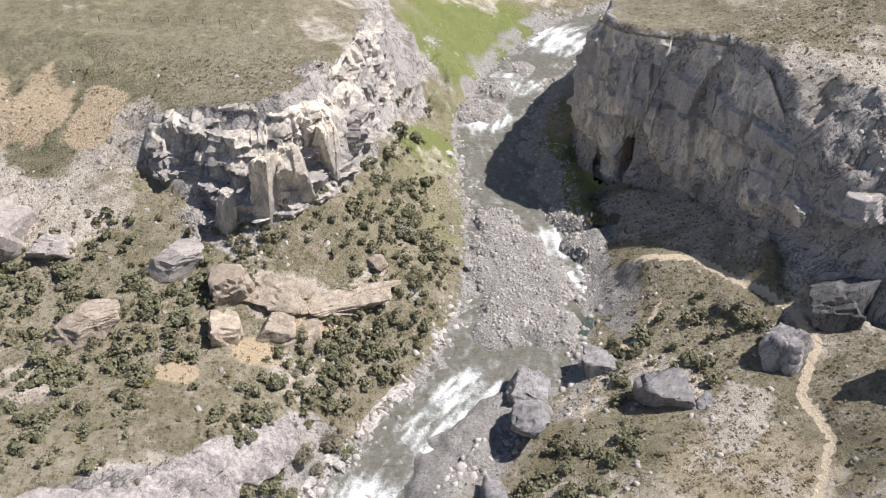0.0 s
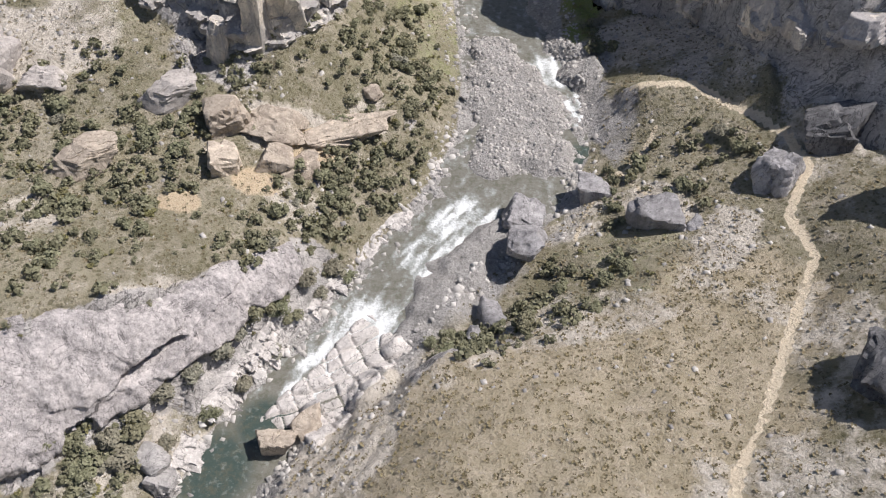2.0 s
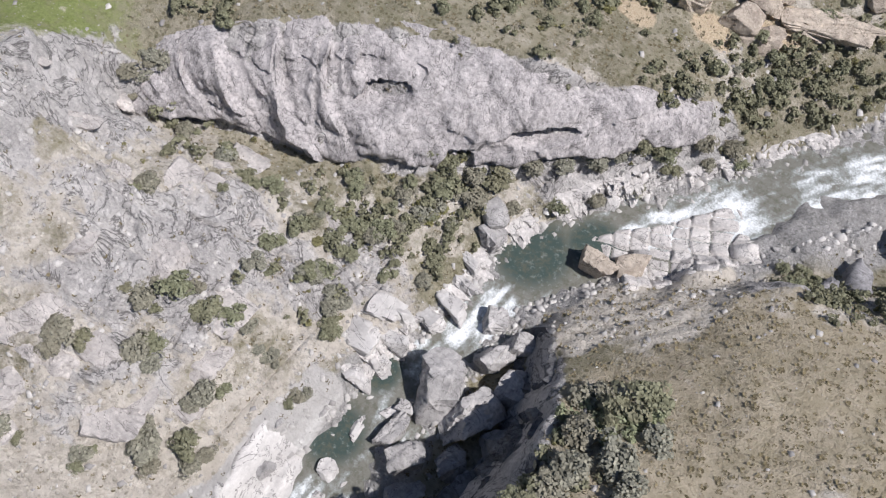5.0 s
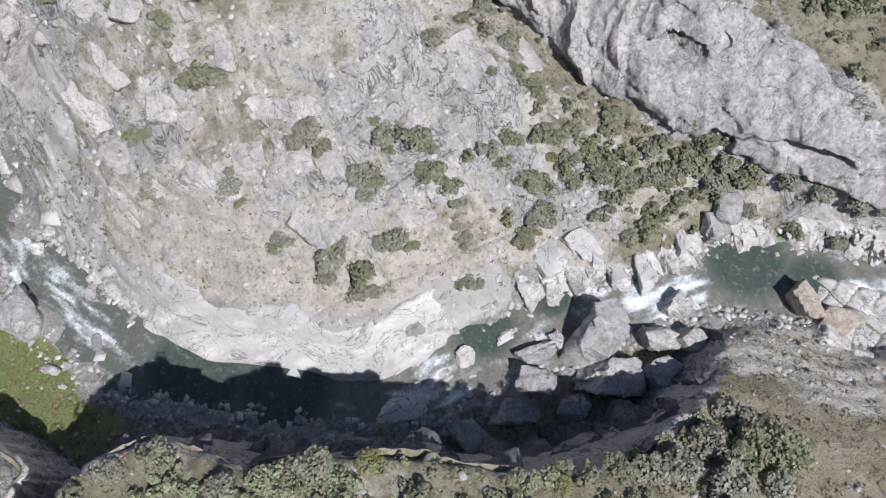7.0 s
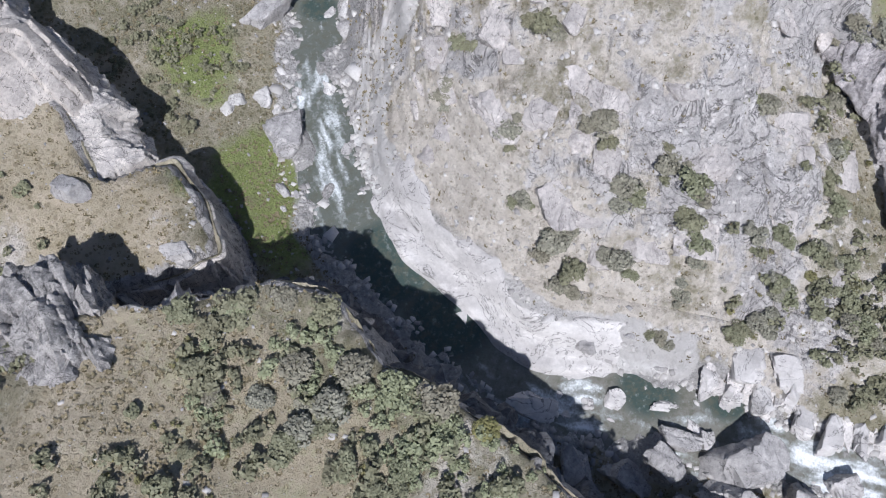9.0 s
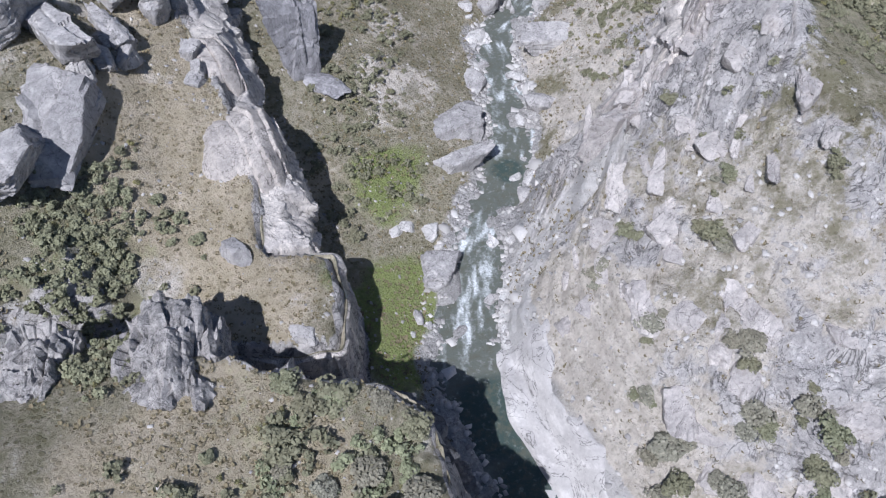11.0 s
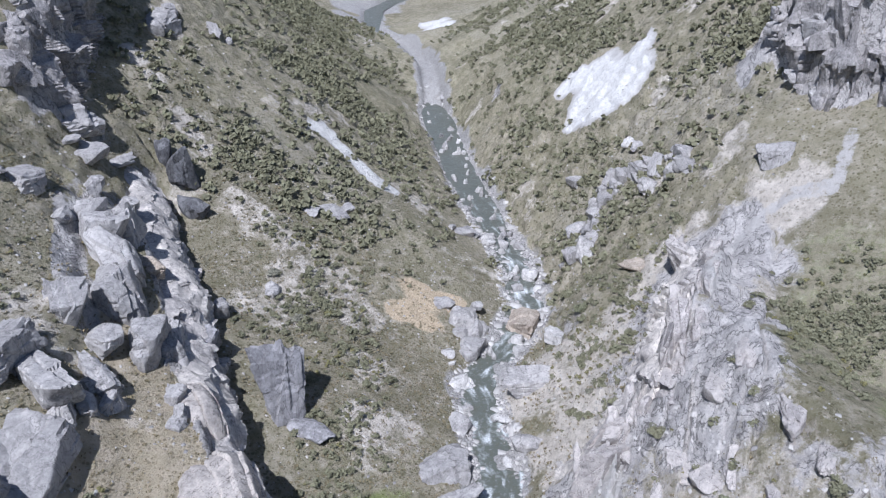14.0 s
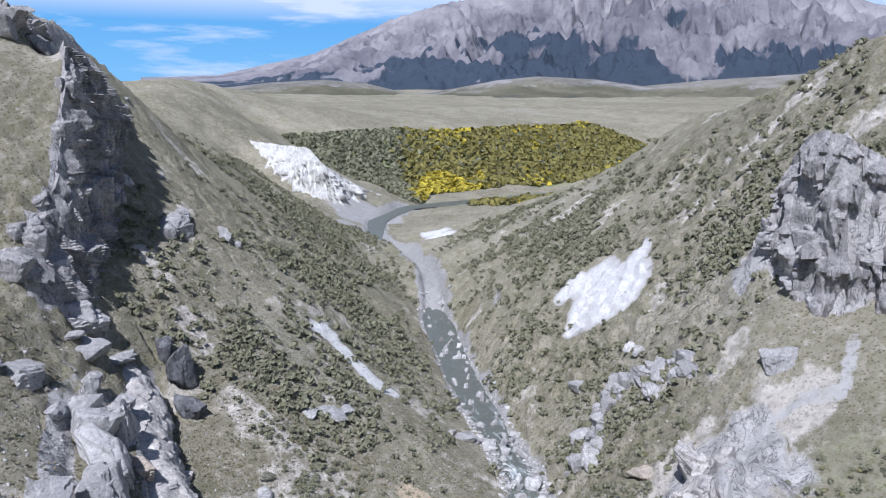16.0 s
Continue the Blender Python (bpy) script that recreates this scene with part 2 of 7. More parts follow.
def water_material():
    m = Mat("stream_water")
    m.place()
    foam, flow, deep, _ = m.attribute("foam")
    fine = m.noise(2.6, 5, 0.7)
    c = m.mix(deep, (0.20, 0.197, 0.17), (0.058, 0.084, 0.075))
    c = m.mix(m.ramp(m.noise(0.8, 6, 0.75), 0.46, 0.64, 0, 0.75), c, (0.115, 0.115, 0.085))
    edge = m.ramp(m.maths("ADD", foam, m.ramp(fine, 0.3, 0.7, -0.26, 0.26)), 0.4, 0.9)
    c = m.mix(m.ramp(m.maths("ADD", foam, m.ramp(m.noise(1.1, 5, 0.7), 0.3, 0.7, -0.34, 0.34)), 0.1, 0.6, 0.0, 0.8), c, (0.38, 0.41, 0.40))
    c = m.mix(edge, c, (0.84, 0.87, 0.88))
    n = m.bump(m.noise(1.3, 5, 0.6), 0.25, 0.5)
    rough = m.ramp(edge, 0, 1, 0.32, 0.8)
    return m.done(c, rough, n, 0.18)


WATER = water_material()


def leaf_material(name, a, b):
    m = Mat(name)
    m.local()
    isl = m.t.nodes.new("ShaderNodeNewGeometry").outputs["Random Per Island"]
    c = m.mix(isl, a, b)
    c = m.mix(m.ramp(m.random(), 0, 1, 0, 0.5), c, (0.23, 0.20, 0.14))
    return m.done(c, 0.85, None, 0.1)


LEAF_DARK = leaf_material("matagouri_leaf", (0.14, 0.15, 0.09), (0.29, 0.30, 0.195))
LEAF_OLIVE = leaf_material("olive_leaf", (0.13, 0.135, 0.045), (0.29, 0.28, 0.11))
LEAF_GREY = leaf_material("grey_twigs", (0.17, 0.17, 0.135), (0.36, 0.355, 0.28))
LEAF_SAGE = leaf_material("sage_leaf", (0.21, 0.235, 0.135), (0.36, 0.39, 0.245))
LEAF_GORSE = leaf_material("gorse_flower", (0.30, 0.27, 0.04), (0.66, 0.53, 0.03))
LEAF_FADED = leaf_material("faded_gorse", (0.17, 0.16, 0.055), (0.31, 0.275, 0.075))
BARK = Mat("bark")
BARK.local()
BARK = BARK.done(BARK.mix(BARK.noise(6), (0.09, 0.075, 0.06), (0.18, 0.16, 0.14)), 0.9)
# ---------------------------------------------------------------- land form
def lattice(ix, iy, iz, seed):
    """Even random numbers 0..1 for whole-number places."""
    n = (ix.astype(np.int64) * 374761393 + iy.astype(np.int64) * 668265263 + iz.astype(np.int64) * 2147483647 + seed * 144665) & 0xFFFFFFFF
    n = ((n ^ (n >> 13)) * 1274126177) & 0xFFFFFFFF
    n = ((n ^ (n >> 15)) * 2246822519) & 0xFFFFFFFF
    return ((n ^ (n >> 16)) & 0xFFFFFF) / float(0xFFFFFF)


def smooth_noise(x, y, z, seed=0):
    """Value noise, -1..1."""
    fx, fy, fz = np.floor(x), np.floor(y), np.floor(z)
    ux, uy, uz = x - fx, y - fy, z - fz
    ux, uy, uz = (u * u * (3 - 2 * u) for u in (ux, uy, uz))
    out = 0
    for i in (0, 1):
        for j in (0, 1):
            for k in (0, 1):
                w = (ux if i else 1 - ux) * (uy if j else 1 - uy) * (uz if k else 1 - uz)
                out = out + w * lattice(fx + i, fy + j, fz + k, seed)
    return out * 2 - 1


def fractal(x, y, z, size, octaves=4, seed=0, gain=0.5):
    out, amp, total = 0, 1.0, 0.0
    for o in range(octaves):
        s = 2.0 ** o / size
        out = out + amp * smooth_noise(x * s + 17.3 * o, y * s - 9.1 * o, z * s + 4.7 * o, seed + o)
        total += amp
        amp *= gain
    return out / total


def step01(a, b, v):
    t = np.clip((v - a) / (b - a), 0, 1)
    return t * t * (3 - 2 * t)


# the stream: middle x, y, water level, half width; it runs from the far bend, under the knob, out to the plain
STREAM_UP = [(260, 300, 8, 10), (150, 268, 7, 10), (90, 252, 6.4, 11), (42, 234, 5.6, 11), (22, 205, 5, 10), (12, 178, 4.6, 10),
             (15, 154, 4.3, 11), (17, 128, 3.8, 12.5), (16, 111, 3.4, 13), (10, 98, 3, 12.5), (0, 87, 2.4, 9.5), (-10, 74, 1.6, 8.5),
             (-18, 63, 0.7, 8.5), (-27, 54, 0.3, 7), (-33, 43, 0.2, 6.2), (-33, 36, -0.2, 4.0), (-35, 27, -1.2, 4.6), (-36, 16, -1.6, 5.6)]
STREAM_DOWN = [(-36, 5, -2, 6.5), (-36, -8, -2.4, 5.5), (-41, -18, -2.6, 6), (-48, -30, -2.8, 6.5), (-57, -42, -3, 6), (-67, -49, -3.4, 5.5),
               (-77, -53, -3.6, 5), (-92, -58, -4, 5), (-106, -63, -4.3, 5), (-118, -73, -4.6, 4.3), (-131, -83, -5, 4.6), (-148, -84, -5.3, 4.6),
               (-168, -87, -5.7, 5), (-188, -101, -6.1, 5), (-211, -122, -6.6, 5), (-244, -153, -7.3, 6), (-300, -199, -8.2, 5.6),
               (-355, -240, -9, 5.2), (-406, -290, -9.6, 5.6), (-440, -338, -10, 6.2)]
STREAM_FAR = [(-500, -382, -10.5, 7), (-570, -400, -11, 8), (-660, -360, -11.5, 10), (-800, -290, -12, 14), (-1000, -240, -13, 12)]
STREAM = STREAM_UP + STREAM_DOWN + STREAM_FAR


def along(points, step):
    """Points at even steps along a bent line, softly rounded."""
    p = np.array(points, float)
    seg = np.hypot(np.diff(p[:, 0]), np.diff(p[:, 1]))
    s = np.concatenate([[0], np.cumsum(seg)])
    q = np.arange(0, s[-1], step)
    out = np.stack([np.interp(q, s, p[:, k]) for k in range(p.shape[1])], 1)
    return out


STREAM_PTS = along(STREAM, 1.0)
for _ in range(10):
    STREAM_PTS[1:-1, :2] = (STREAM_PTS[:-2, :2] + 2 * STREAM_PTS[1:-1, :2] + STREAM_PTS[2:, :2]) / 4

# the footpath on the sunny side
TRAIL = [(37, 117, 13), (47, 115, 14), (52, 109, 14), (56, 104, 15), (59, 98, 16), (60, 90, 17), (54, 80, 16), (55, 71, 17), (50, 62, 17.5),
         (44, 52, 19), (38, 42, 21), (33, 35, 22.5), (29, 26, 24), (22, 8, 27)]
TRAIL_PTS = along(TRAIL, 0.5)

# feet and rims of the bluffs; each rim runs behind its foot
CAVE_FOOT = [(40, 196, 6), (35.5, 180, 6), (33.5, 166, 7), (33.5, 157, 8.5), (38, 150, 9), (47, 145.5, 9.5), (54, 137, 12), (57, 128, 15), (59, 119, 18.5),
             (62, 111, 22), (67, 106, 27), (74, 100, 32), (85, 93, 37)]
CAVE_RIM = [(50, 205, 34), (40.5, 184, 36), (35.5, 169, 39), (35, 159.5, 41.5), (39.5, 153.5, 42.5), (48, 149.5, 43.5), (56, 142.5, 45), (59.5, 134, 45), (61, 124, 39.5),
            (64, 115, 35), (69, 109.5, 34.5), (76, 104, 37), (87, 98, 41)]
WHITE_FOOT = [(-11, 176, 16), (-13, 160, 17), (-16, 147, 18), (-20, 132, 19), (-27, 120, 19), (-36, 117, 19), (-46, 122, 20), (-58, 130, 24)]
WHITE_RIM = [(-15, 180, 37), (-18, 164, 37.5), (-21, 150, 38), (-24, 138, 38.5), (-30, 131, 39), (-38, 131, 38.5), (-48, 135, 36), (-58, 138, 33)]
GREY_FOOT = [(-93, 22, 12), (-86, 28, 10), (-75, 33, 8), (-63, 36, 6.5), (-52, 43, 6), (-45, 51, 6), (-38, 58, 6.5), (-31, 66, 7), (-22, 76, 7)]
GREY_RIM = [(-98, 30, 19), (-90, 37, 22), (-80, 45, 23.5), (-71, 52, 24), (-60, 58, 23), (-49, 63, 21), (-42, 67, 18), (-34, 73, 16), (-24, 80, 12)]
MOUND_FOOT = [(6, 65, 4.5), (-3, 64.5, 4.5), (-9.5, 61, 5), (-13, 55, 5.5), (-13.5, 49, 7), (-11.5, 43, 9.5), (-8, 38, 13)]
MOUND_RIM = [(8, 60, 11.5), (0, 58.5, 12), (-3, 57, 11.5), (-4, 53, 11.5), (-4, 49, 11.8), (-4, 44, 12.8), (-5, 39, 15)]
WALL_FOOT = [(-27, 36, 0.5), (-23, 30, 0), (-21.5, 22, -0.5), (-21, 15, -1), (-21, 6, -1.5), (-25, -4, -2), (-30, -13, -2), (-33, -21, -2.2),
             (-36, -27, -2.4), (-40, -33, -2.4), (-43, -38, -2), (-42, -44, -1), (-38, -52, 1)]
WALL_RIM = [(-24, 35.5, 6), (-20, 32, 9), (-17, 25, 14.5), (-14.5, 16, 20), (-13.5, 8, 23.5), (-17, -2, 26), (-23, -10, 26), (-26.5, -20, 26),
            (-28, -27, 26), (-32, -31, 26), (-35.5, -36, 26), (-35, -42, 26), (-31, -50, 25)]
GULLY_FOOT = [(-38, -52, 1), (-34, -57, 2), (-31, -63.5, 5), (-29, -71.5, 9), (-22, -80, 15), (-10, -86, 22)]
GULLY_RIM = [(-31, -50, 26), (-28, -54.5, 26), (-26.5, -61, 26), (-26, -68, 25), (-20, -74, 25), (-9, -78, 26)]
SPUR_FOOT = [(-106, -53, -1), (-112, -49, 4), (-122, -46, 10), (-138, -46, 16), (-152, -46, 22)]
SPUR_RIM = [(-103, -44, 12), (-108, -40, 20), (-117, -36, 29), (-132, -37, 34), (-148, -40, 36)]
BLOCK_FOOT = [(-49.5, -73.2, 4), (-55, -64.8, -1), (-49.4, -57.7, -1.5), (-41.3, -52.2, -1), (-35.8, -57.6, 2), (-30.8, -65.2, 5)]
BLOCK_RIM = [(-48, -72, 14), (-53.5, -65, 14), (-48.5, -59, 14), (-41.5, -53.8, 14), (-37, -58.5, 14), (-32, -66, 15)]
RIDGE_FOOT = [(-50.0, -71.0, 6), (-55.7, -73.8, 2), (-62.4, -80.7, 3), (-67.4, -89.7, 5), (-77.4, -102.7, 9), (-89.4, -118.7, 14), (-105.4, -143.7, 20), (-117.4, -163.7, 28)]
RIDGE_RIM = [(-47.0, -73.0, 16), (-51.7, -76.8, 19), (-57.4, -82.7, 21), (-62.4, -91.7, 22), (-71.4, -109.7, 25), (-83.4, -125.7, 29), (-98.4, -149.7, 34), (-109.4, -169.7, 42)]
CHALK_FOOT = [(-452, -480, 8), (-460, -440, -3), (-470, -412, -8), (-490, -402, -9), (-535, -408, -10), (-590, -420, -10)]
CHALK_RIM = [(-490, -512, 50), (-489, -468, 48), (-500, -450, 46), (-492, -426, 34), (-530, -424, 14), (-588, -432, -4)]

CRAG_FOOT = [(-219, -46, 62), (-212.5, -42.6, 55.5), (-202.8, -36.4, 53.5), (-195.5, -30.4, 52.7), (-193.5, -24.5, 54), (-194.3, -20, 56.6), (-195, -14, 58)]
CRAG_RIM = [(-222, -47.5, 66), (-217, -45, 78), (-209.5, -39.7, 90), (-202.2, -33.9, 93.7), (-200.2, -29, 92.4), (-201, -23.8, 89.2), (-202, -16, 85)]
TOWER_FOOT = [(-102.4, -173.9, 50.2), (-113.3, -182.9, 54.4), (-132.9, -201.4, 63.3), (-149, -218.7, 71), (-160, -232, 78), (-167.1, -240.5, 83), (-180, -256, 92)]
TOWER_RIM = [(-90.4, -173.1, 64.5), (-102, -180, 72), (-111, -186, 82.5), (-117, -191.5, 93.5), (-122, -197, 102), (-127, -203, 108.5), (-132, -211, 113)]

LINES = [CRAG_FOOT, CRAG_RIM, TOWER_FOOT, TOWER_RIM, CAVE_FOOT, CAVE_RIM, WHITE_FOOT, WHITE_RIM, GREY_FOOT, GREY_RIM, MOUND_FOOT, MOUND_RIM, WALL_FOOT, WALL_RIM, GULLY_FOOT, GULLY_RIM, SPUR_FOOT, SPUR_RIM,
         BLOCK_FOOT, BLOCK_RIM, RIDGE_FOOT, RIDGE_RIM, CHALK_FOOT, CHALK_RIM, TRAIL]
# tops and shelves west of the stream
LINES += [
    [(-37, 147, 37.5), (-37, 169, 40), (-30, 200, 40), (-26, 230, 36)],
    [(-56, 157, 39), (-92, 160, 40), (-150, 165, 42)],
    [(-54, 146, 36), (-72, 149, 36), (-92, 147, 35), (-140, 146, 36)],
    [(-64, 139, 32), (-86, 138, 31), (-130, 136, 32)],
    [(-68, 128, 25), (-88, 129, 25), (-130, 126, 28)],
    [(-90, 112, 21), (-66, 104, 17), (-44, 106, 15), (-26, 106, 14)]
]
LINES += [
    [(-100, 84, 25), (-74, 82, 20), (-52, 84, 16), (-30, 86, 12)],
    [(-130, 40, 31), (-105, 58, 28), (-86, 64, 25), (-64, 70, 22)],
    [(-7, 112, 10), (-8, 130, 10), (-6, 150, 9), (-2, 180, 9)],
    [(-200, 60, 44), (-220, 160, 50), (-160, 230, 48)]
]
# the pale slope and its crest, the grassy hollow behind, the hill above the lower gorge
LINES += [
    [(-44, 14, 2), (-46, 2, 2), (-44, -10, 2), (-50, -21, 1.5), (-58, -32, 1), (-68, -40, 0.5)],
    [(-72, 24, 14), (-64, 6, 14), (-64, -8, 14), (-72, -20, 14), (-82, -34, 10)],
    [(-99, 18, 30), (-93, 4, 33), (-99, -8, 35), (-110, -20, 36), (-120, -27, 37)],
    [(-112, 22, 28), (-118, 2, 27), (-130, -12, 27), (-150, -26, 30), (-168, -32, 34)],
    [(-150, 40, 38), (-175, 10, 50), (-190, 0, 60)]
]
LINES += [
    [(-150, -66, 8), (-176, -68, 14), (-200, -76, 16), (-236, -110, 16), (-290, -160, 18), (-350, -205, 16), (-420, -262, 10)],
    [(-180, -40, 42), (-215, -54, 48), (-240, -66, 52), (-290, -98, 56), (-350, -140, 50), (-420, -190, 38), (-480, -250, 16)],
    [(-245, 14, 108), (-290, -24, 119), (-340, -66, 113), (-400, -108, 95), (-465, -162, 60), (-520, -240, 20)]
]
# the sunny bank: cliff top, slopes, the grassy mound, the knob
LINES += [
    [(52, 178, 42), (64, 160, 46), (80, 150, 50), (110, 140, 53)],
    [(64, 137, 46), (70, 126, 46), (77, 118, 46), (90, 110, 47)],
    [(70, 230, 42), (110, 190, 49), (170, 150, 55)],
    [(38, 127, 10.5), (46, 122, 13), (53, 115, 15.5)],
    [(64, 101, 20), (72, 93, 26), (90, 86, 36)],
    [(66, 98, 18), (72, 86, 22), (66, 72, 23), (56, 60, 22)],
    [(100, 90, 40), (84, 66, 36), (70, 44, 34), (56, 20, 36)]
]
LINES += [
    [(34, 104, 6.5), (30, 94, 7), (20, 82, 6), (10, 70, 4.6), (2, 66, 3.6), (-6, 61, 2.6), (-11, 56, 2.6), (-15, 52, 2.4), (-21, 49, 2.2), (-26, 42, 1.8), (-28, 37, 1.4)],
    [(46, 100, 11), (42, 86, 11), (34, 74, 12), (26, 66, 12), (14, 62, 11.5)],
    [(34, 60, 15), (22, 53, 16), (12, 46, 17.5), (1, 40, 17), (-9, 33, 14), (-15, 33, 11)]
]
LINES += [[(-20.5, 46, 4), (-22.5, 42, 5.5), (-22, 37.5, 6.8)], [(-14, 46, 7.5), (-16.5, 42, 8), (-16, 37.5, 9.5)], [(16, 30, 22), (4, 24, 21), (-6, 20, 22)], [(4, 4, 26), (-4, -10, 27.5), (-8, -28, 28), (-16, -44, 27)], [(40, 0, 34), (30, -30, 36), (14, -60, 36), (0, -90, 40)], [(140, 60, 62), (110, 0, 60), (80, -60, 62), (60, -130, 80)]]
# the rocky ridge and the slopes of the lower gorge
LINES += [
    [(-44, -50, -1), (-54, -52, -2), (-60, -58, -2.2), (-72, -62, -2.4), (-84, -70, -2)],
    [(-64, -78, 2), (-82, -86, 4), (-100, -92, 6)],
    [(-36, -76, 15), (-46, -88, 21), (-58, -104, 26), (-70, -122, 31), (-84, -146, 38)],
    [(-24, -86, 24), (-42, -104, 32), (-60, -124, 38), (-80, -148, 44), (-96, -168, 52)],
    [(-6, -100, 36), (-26, -130, 48), (-50, -160, 62), (-80, -196, 84)]
]
LINES += [
    [(-124, -104, 2), (-146, -112, 4), (-170, -120, 6), (-200, -150, 6), (-260, -195, 8), (-330, -255, 8), (-400, -330, 4)],
    [(-126, -136, 20), (-156, -158, 26), (-194, -182, 31), (-250, -232, 33), (-330, -310, 30), (-410, -385, 22)],
    [(-136, -186, 52), (-186, -226, 66), (-256, -288, 62), (-346, -376, 54), (-402, -424, 44)]
]
LINES += [
    [(-100, -210, 104), (-130, -228, 122), (-170, -262, 116), (-205, -294, 104), (-260, -350, 82), (-340, -430, 70), (-440, -530, 54)],
    [(40, -200, 110), (-60, -280, 130), (-160, -380, 110), (-300, -520, 70)]
]
# the plain beyond: river flat, terrace edge, terrace
LINES += [
    [(-640, -430, -11), (-720, -350, -12), (-860, -300, -12)],
    [(-520, -320, -4), (-600, -300, -2), (-700, -270, 0)],
    [(-600, -640, 44), (-660, -560, 43), (-745, -480, 43), (-840, -420, 44), (-960, -380, 46)],
    [(-600, -520, 2), (-660, -470, -6), (-740, -420, -9), (-850, -360, -10)],
    [(-560, -220, 30), (-640, -200, 34), (-760, -170, 40), (-900, -140, 46)],
    [(-420, -520, 92), (-585, -684, 104), (-700, -735, 86), (-824, -745, 66)]
]
LINES += [
    [(-900, -1000, 60), (-1000, -760, 53), (-1200, -500, 56), (-1500, -300, 60)],
    [(-1500, -1800, 54), (-2000, -1200, 56), (-2300, -600, 60)],
    [(-500, 300, 90), (-800, 0, 90), (-1400, 200, 100)],
    [(-40, 300, 30), (60, 330, 26), (160, 340, 26)],
    [(0, 262, 10), (60, 274, 9), (140, 292, 10)],
    [(-300, 500, 60), (100, 600, 60), (500, 400, 70), (500, 0, 90), (300, -400, 120), (-200, -900, 80)]
]


def membrane(x0, y0, cell, nx, ny, lines, levels, rounds):
    """Land stretched like a skin between the lines, worked out from coarse to fine."""
    h = None
    for level in range(levels, -1, -1):
        c = cell * 2 ** level
        mx, my = (nx - 1) // 2 ** level + 1, (ny - 1) // 2 ** level + 1
        total, count = np.zeros((my, mx)), np.zeros((my, mx))
        for pts in lines:
            i, j = np.rint((pts[:, 0] - x0) / c).astype(int), np.rint((pts[:, 1] - y0) / c).astype(int)
            ok = (i >= 0) & (i < mx) & (j >= 0) & (j < my)
            np.add.at(total, (j[ok], i[ok]), pts[ok, 2])
            np.add.at(count, (j[ok], i[ok]), 1)
        fixed = count > 0
        value = total / np.maximum(count, 1)
        if h is None:
            h = np.full((my, mx), value[fixed].mean())
        else:
            big = np.repeat(np.repeat(h, 2, 0), 2, 1)
            big = np.pad(big, ((0, 1), (0, 1)), mode="edge")
            h = (big[:my, :mx] + big[1:my + 1, :mx] + big[:my, 1:mx + 1] + big[1:my + 1, 1:mx + 1]) / 4 if min(big.shape) > min(my, mx) else big[:my, :mx]
        h[fixed] = value[fixed]
        for _ in range(rounds if level else rounds // 2):
            p = np.pad(h, 1, mode="edge")
            n = (p[:-2, 1:-1] + p[2:, 1:-1] + p[1:-1, :-2] + p[1:-1, 2:]) / 4
            h = np.where(fixed, value, h + 1.0 * (n - h))
    return h


stream_bed = []
tangent = np.gradient(STREAM_PTS[:, :2], axis=0)
tangent /= np.linalg.norm(tangent, axis=1)[:, None]
STREAM_SIDE = np.stack([-tangent[:, 1], tangent[:, 0]], 1)
for f in np.linspace(-1, 1, 31):
    depth = 0.25 - 0.9 * (1 - abs(f) ** 2.5)
    stream_bed.append(np.column_stack([STREAM_PTS[:, :2] + STREAM_SIDE * (STREAM_PTS[:, 3] * f)[:, None], STREAM_PTS[:, 2] + depth]))
ALL_LINES = [along(l, 0.4) for l in LINES] + stream_bed

NEAR = (-340.0, -340.0, 1.0, 481, 641)
FAR = (-2600.0, -2200.0, 10.0, 369, 321)
near_h = membrane(*NEAR, ALL_LINES, 5, 160)
far_h = membrane(*FAR, [along(l, 3.0) for l in LINES] + stream_bed[10:21:2], 4, 160)
for _ in range(14):
    p = np.pad(far_h, 1, mode="edge")
    far_h = (p[:-2, 1:-1] + p[2:, 1:-1] + p[1:-1, :-2] + p[1:-1, 2:] + 2 * far_h) / 6
for _ in range(2):
    p = np.pad(near_h, 1, mode="edge")
    near_h = (p[:-2, 1:-1] + p[2:, 1:-1] + p[1:-1, :-2] + p[1:-1, 2:] + 4 * near_h) / 8


def sample(grid, spec, x, y):
    x0, y0, c, nx, ny = spec
    u, v = np.clip((x - x0) / c, 0, nx - 1.001), np.clip((y - y0) / c, 0, ny - 1.001)
    i, j = u.astype(int), v.astype(int)
    a, b = u - i, v - j
    return (grid[j, i] * (1 - a) + grid[j, i + 1] * a) * (1 - b) + (grid[j + 1, i] * (1 - a) + grid[j + 1, i + 1] * a) * b


def inside(x, y):
    """1 well within the finely worked land, 0 outside."""
    x0, y0, c, nx, ny = NEAR
    return step01(4, 40, np.minimum.reduce([x - x0, x0 + c * (nx - 1) - x, y - y0, y0 + c * (ny - 1) - y]))


def plain_height(x, y):
    x, y = np.asarray(x, float), np.asarray(y, float)
    k = inside(x, y)
    return sample(near_h, NEAR, x, y) * k + sample(far_h, FAR, x, y) * (1 - k)


def nearest(x, y, pts, cell=4.0):
    """Distance to a dense line of points, and which point is nearest."""
    x, y = np.asarray(x, float).ravel(), np.asarray(y, float).ravel()
    best, which = np.full(len(x), 1e9), np.zeros(len(x), int)
    for k in range(0, len(pts)):
        d = (x - pts[k, 0]) ** 2 + (y - pts[k, 1]) ** 2
        m = d < best
        best[m], which[m] = d[m], k
    return np.sqrt(best), which


STREAM_COARSE = STREAM_PTS[::4]
TRAIL_COARSE = TRAIL_PTS[::3]

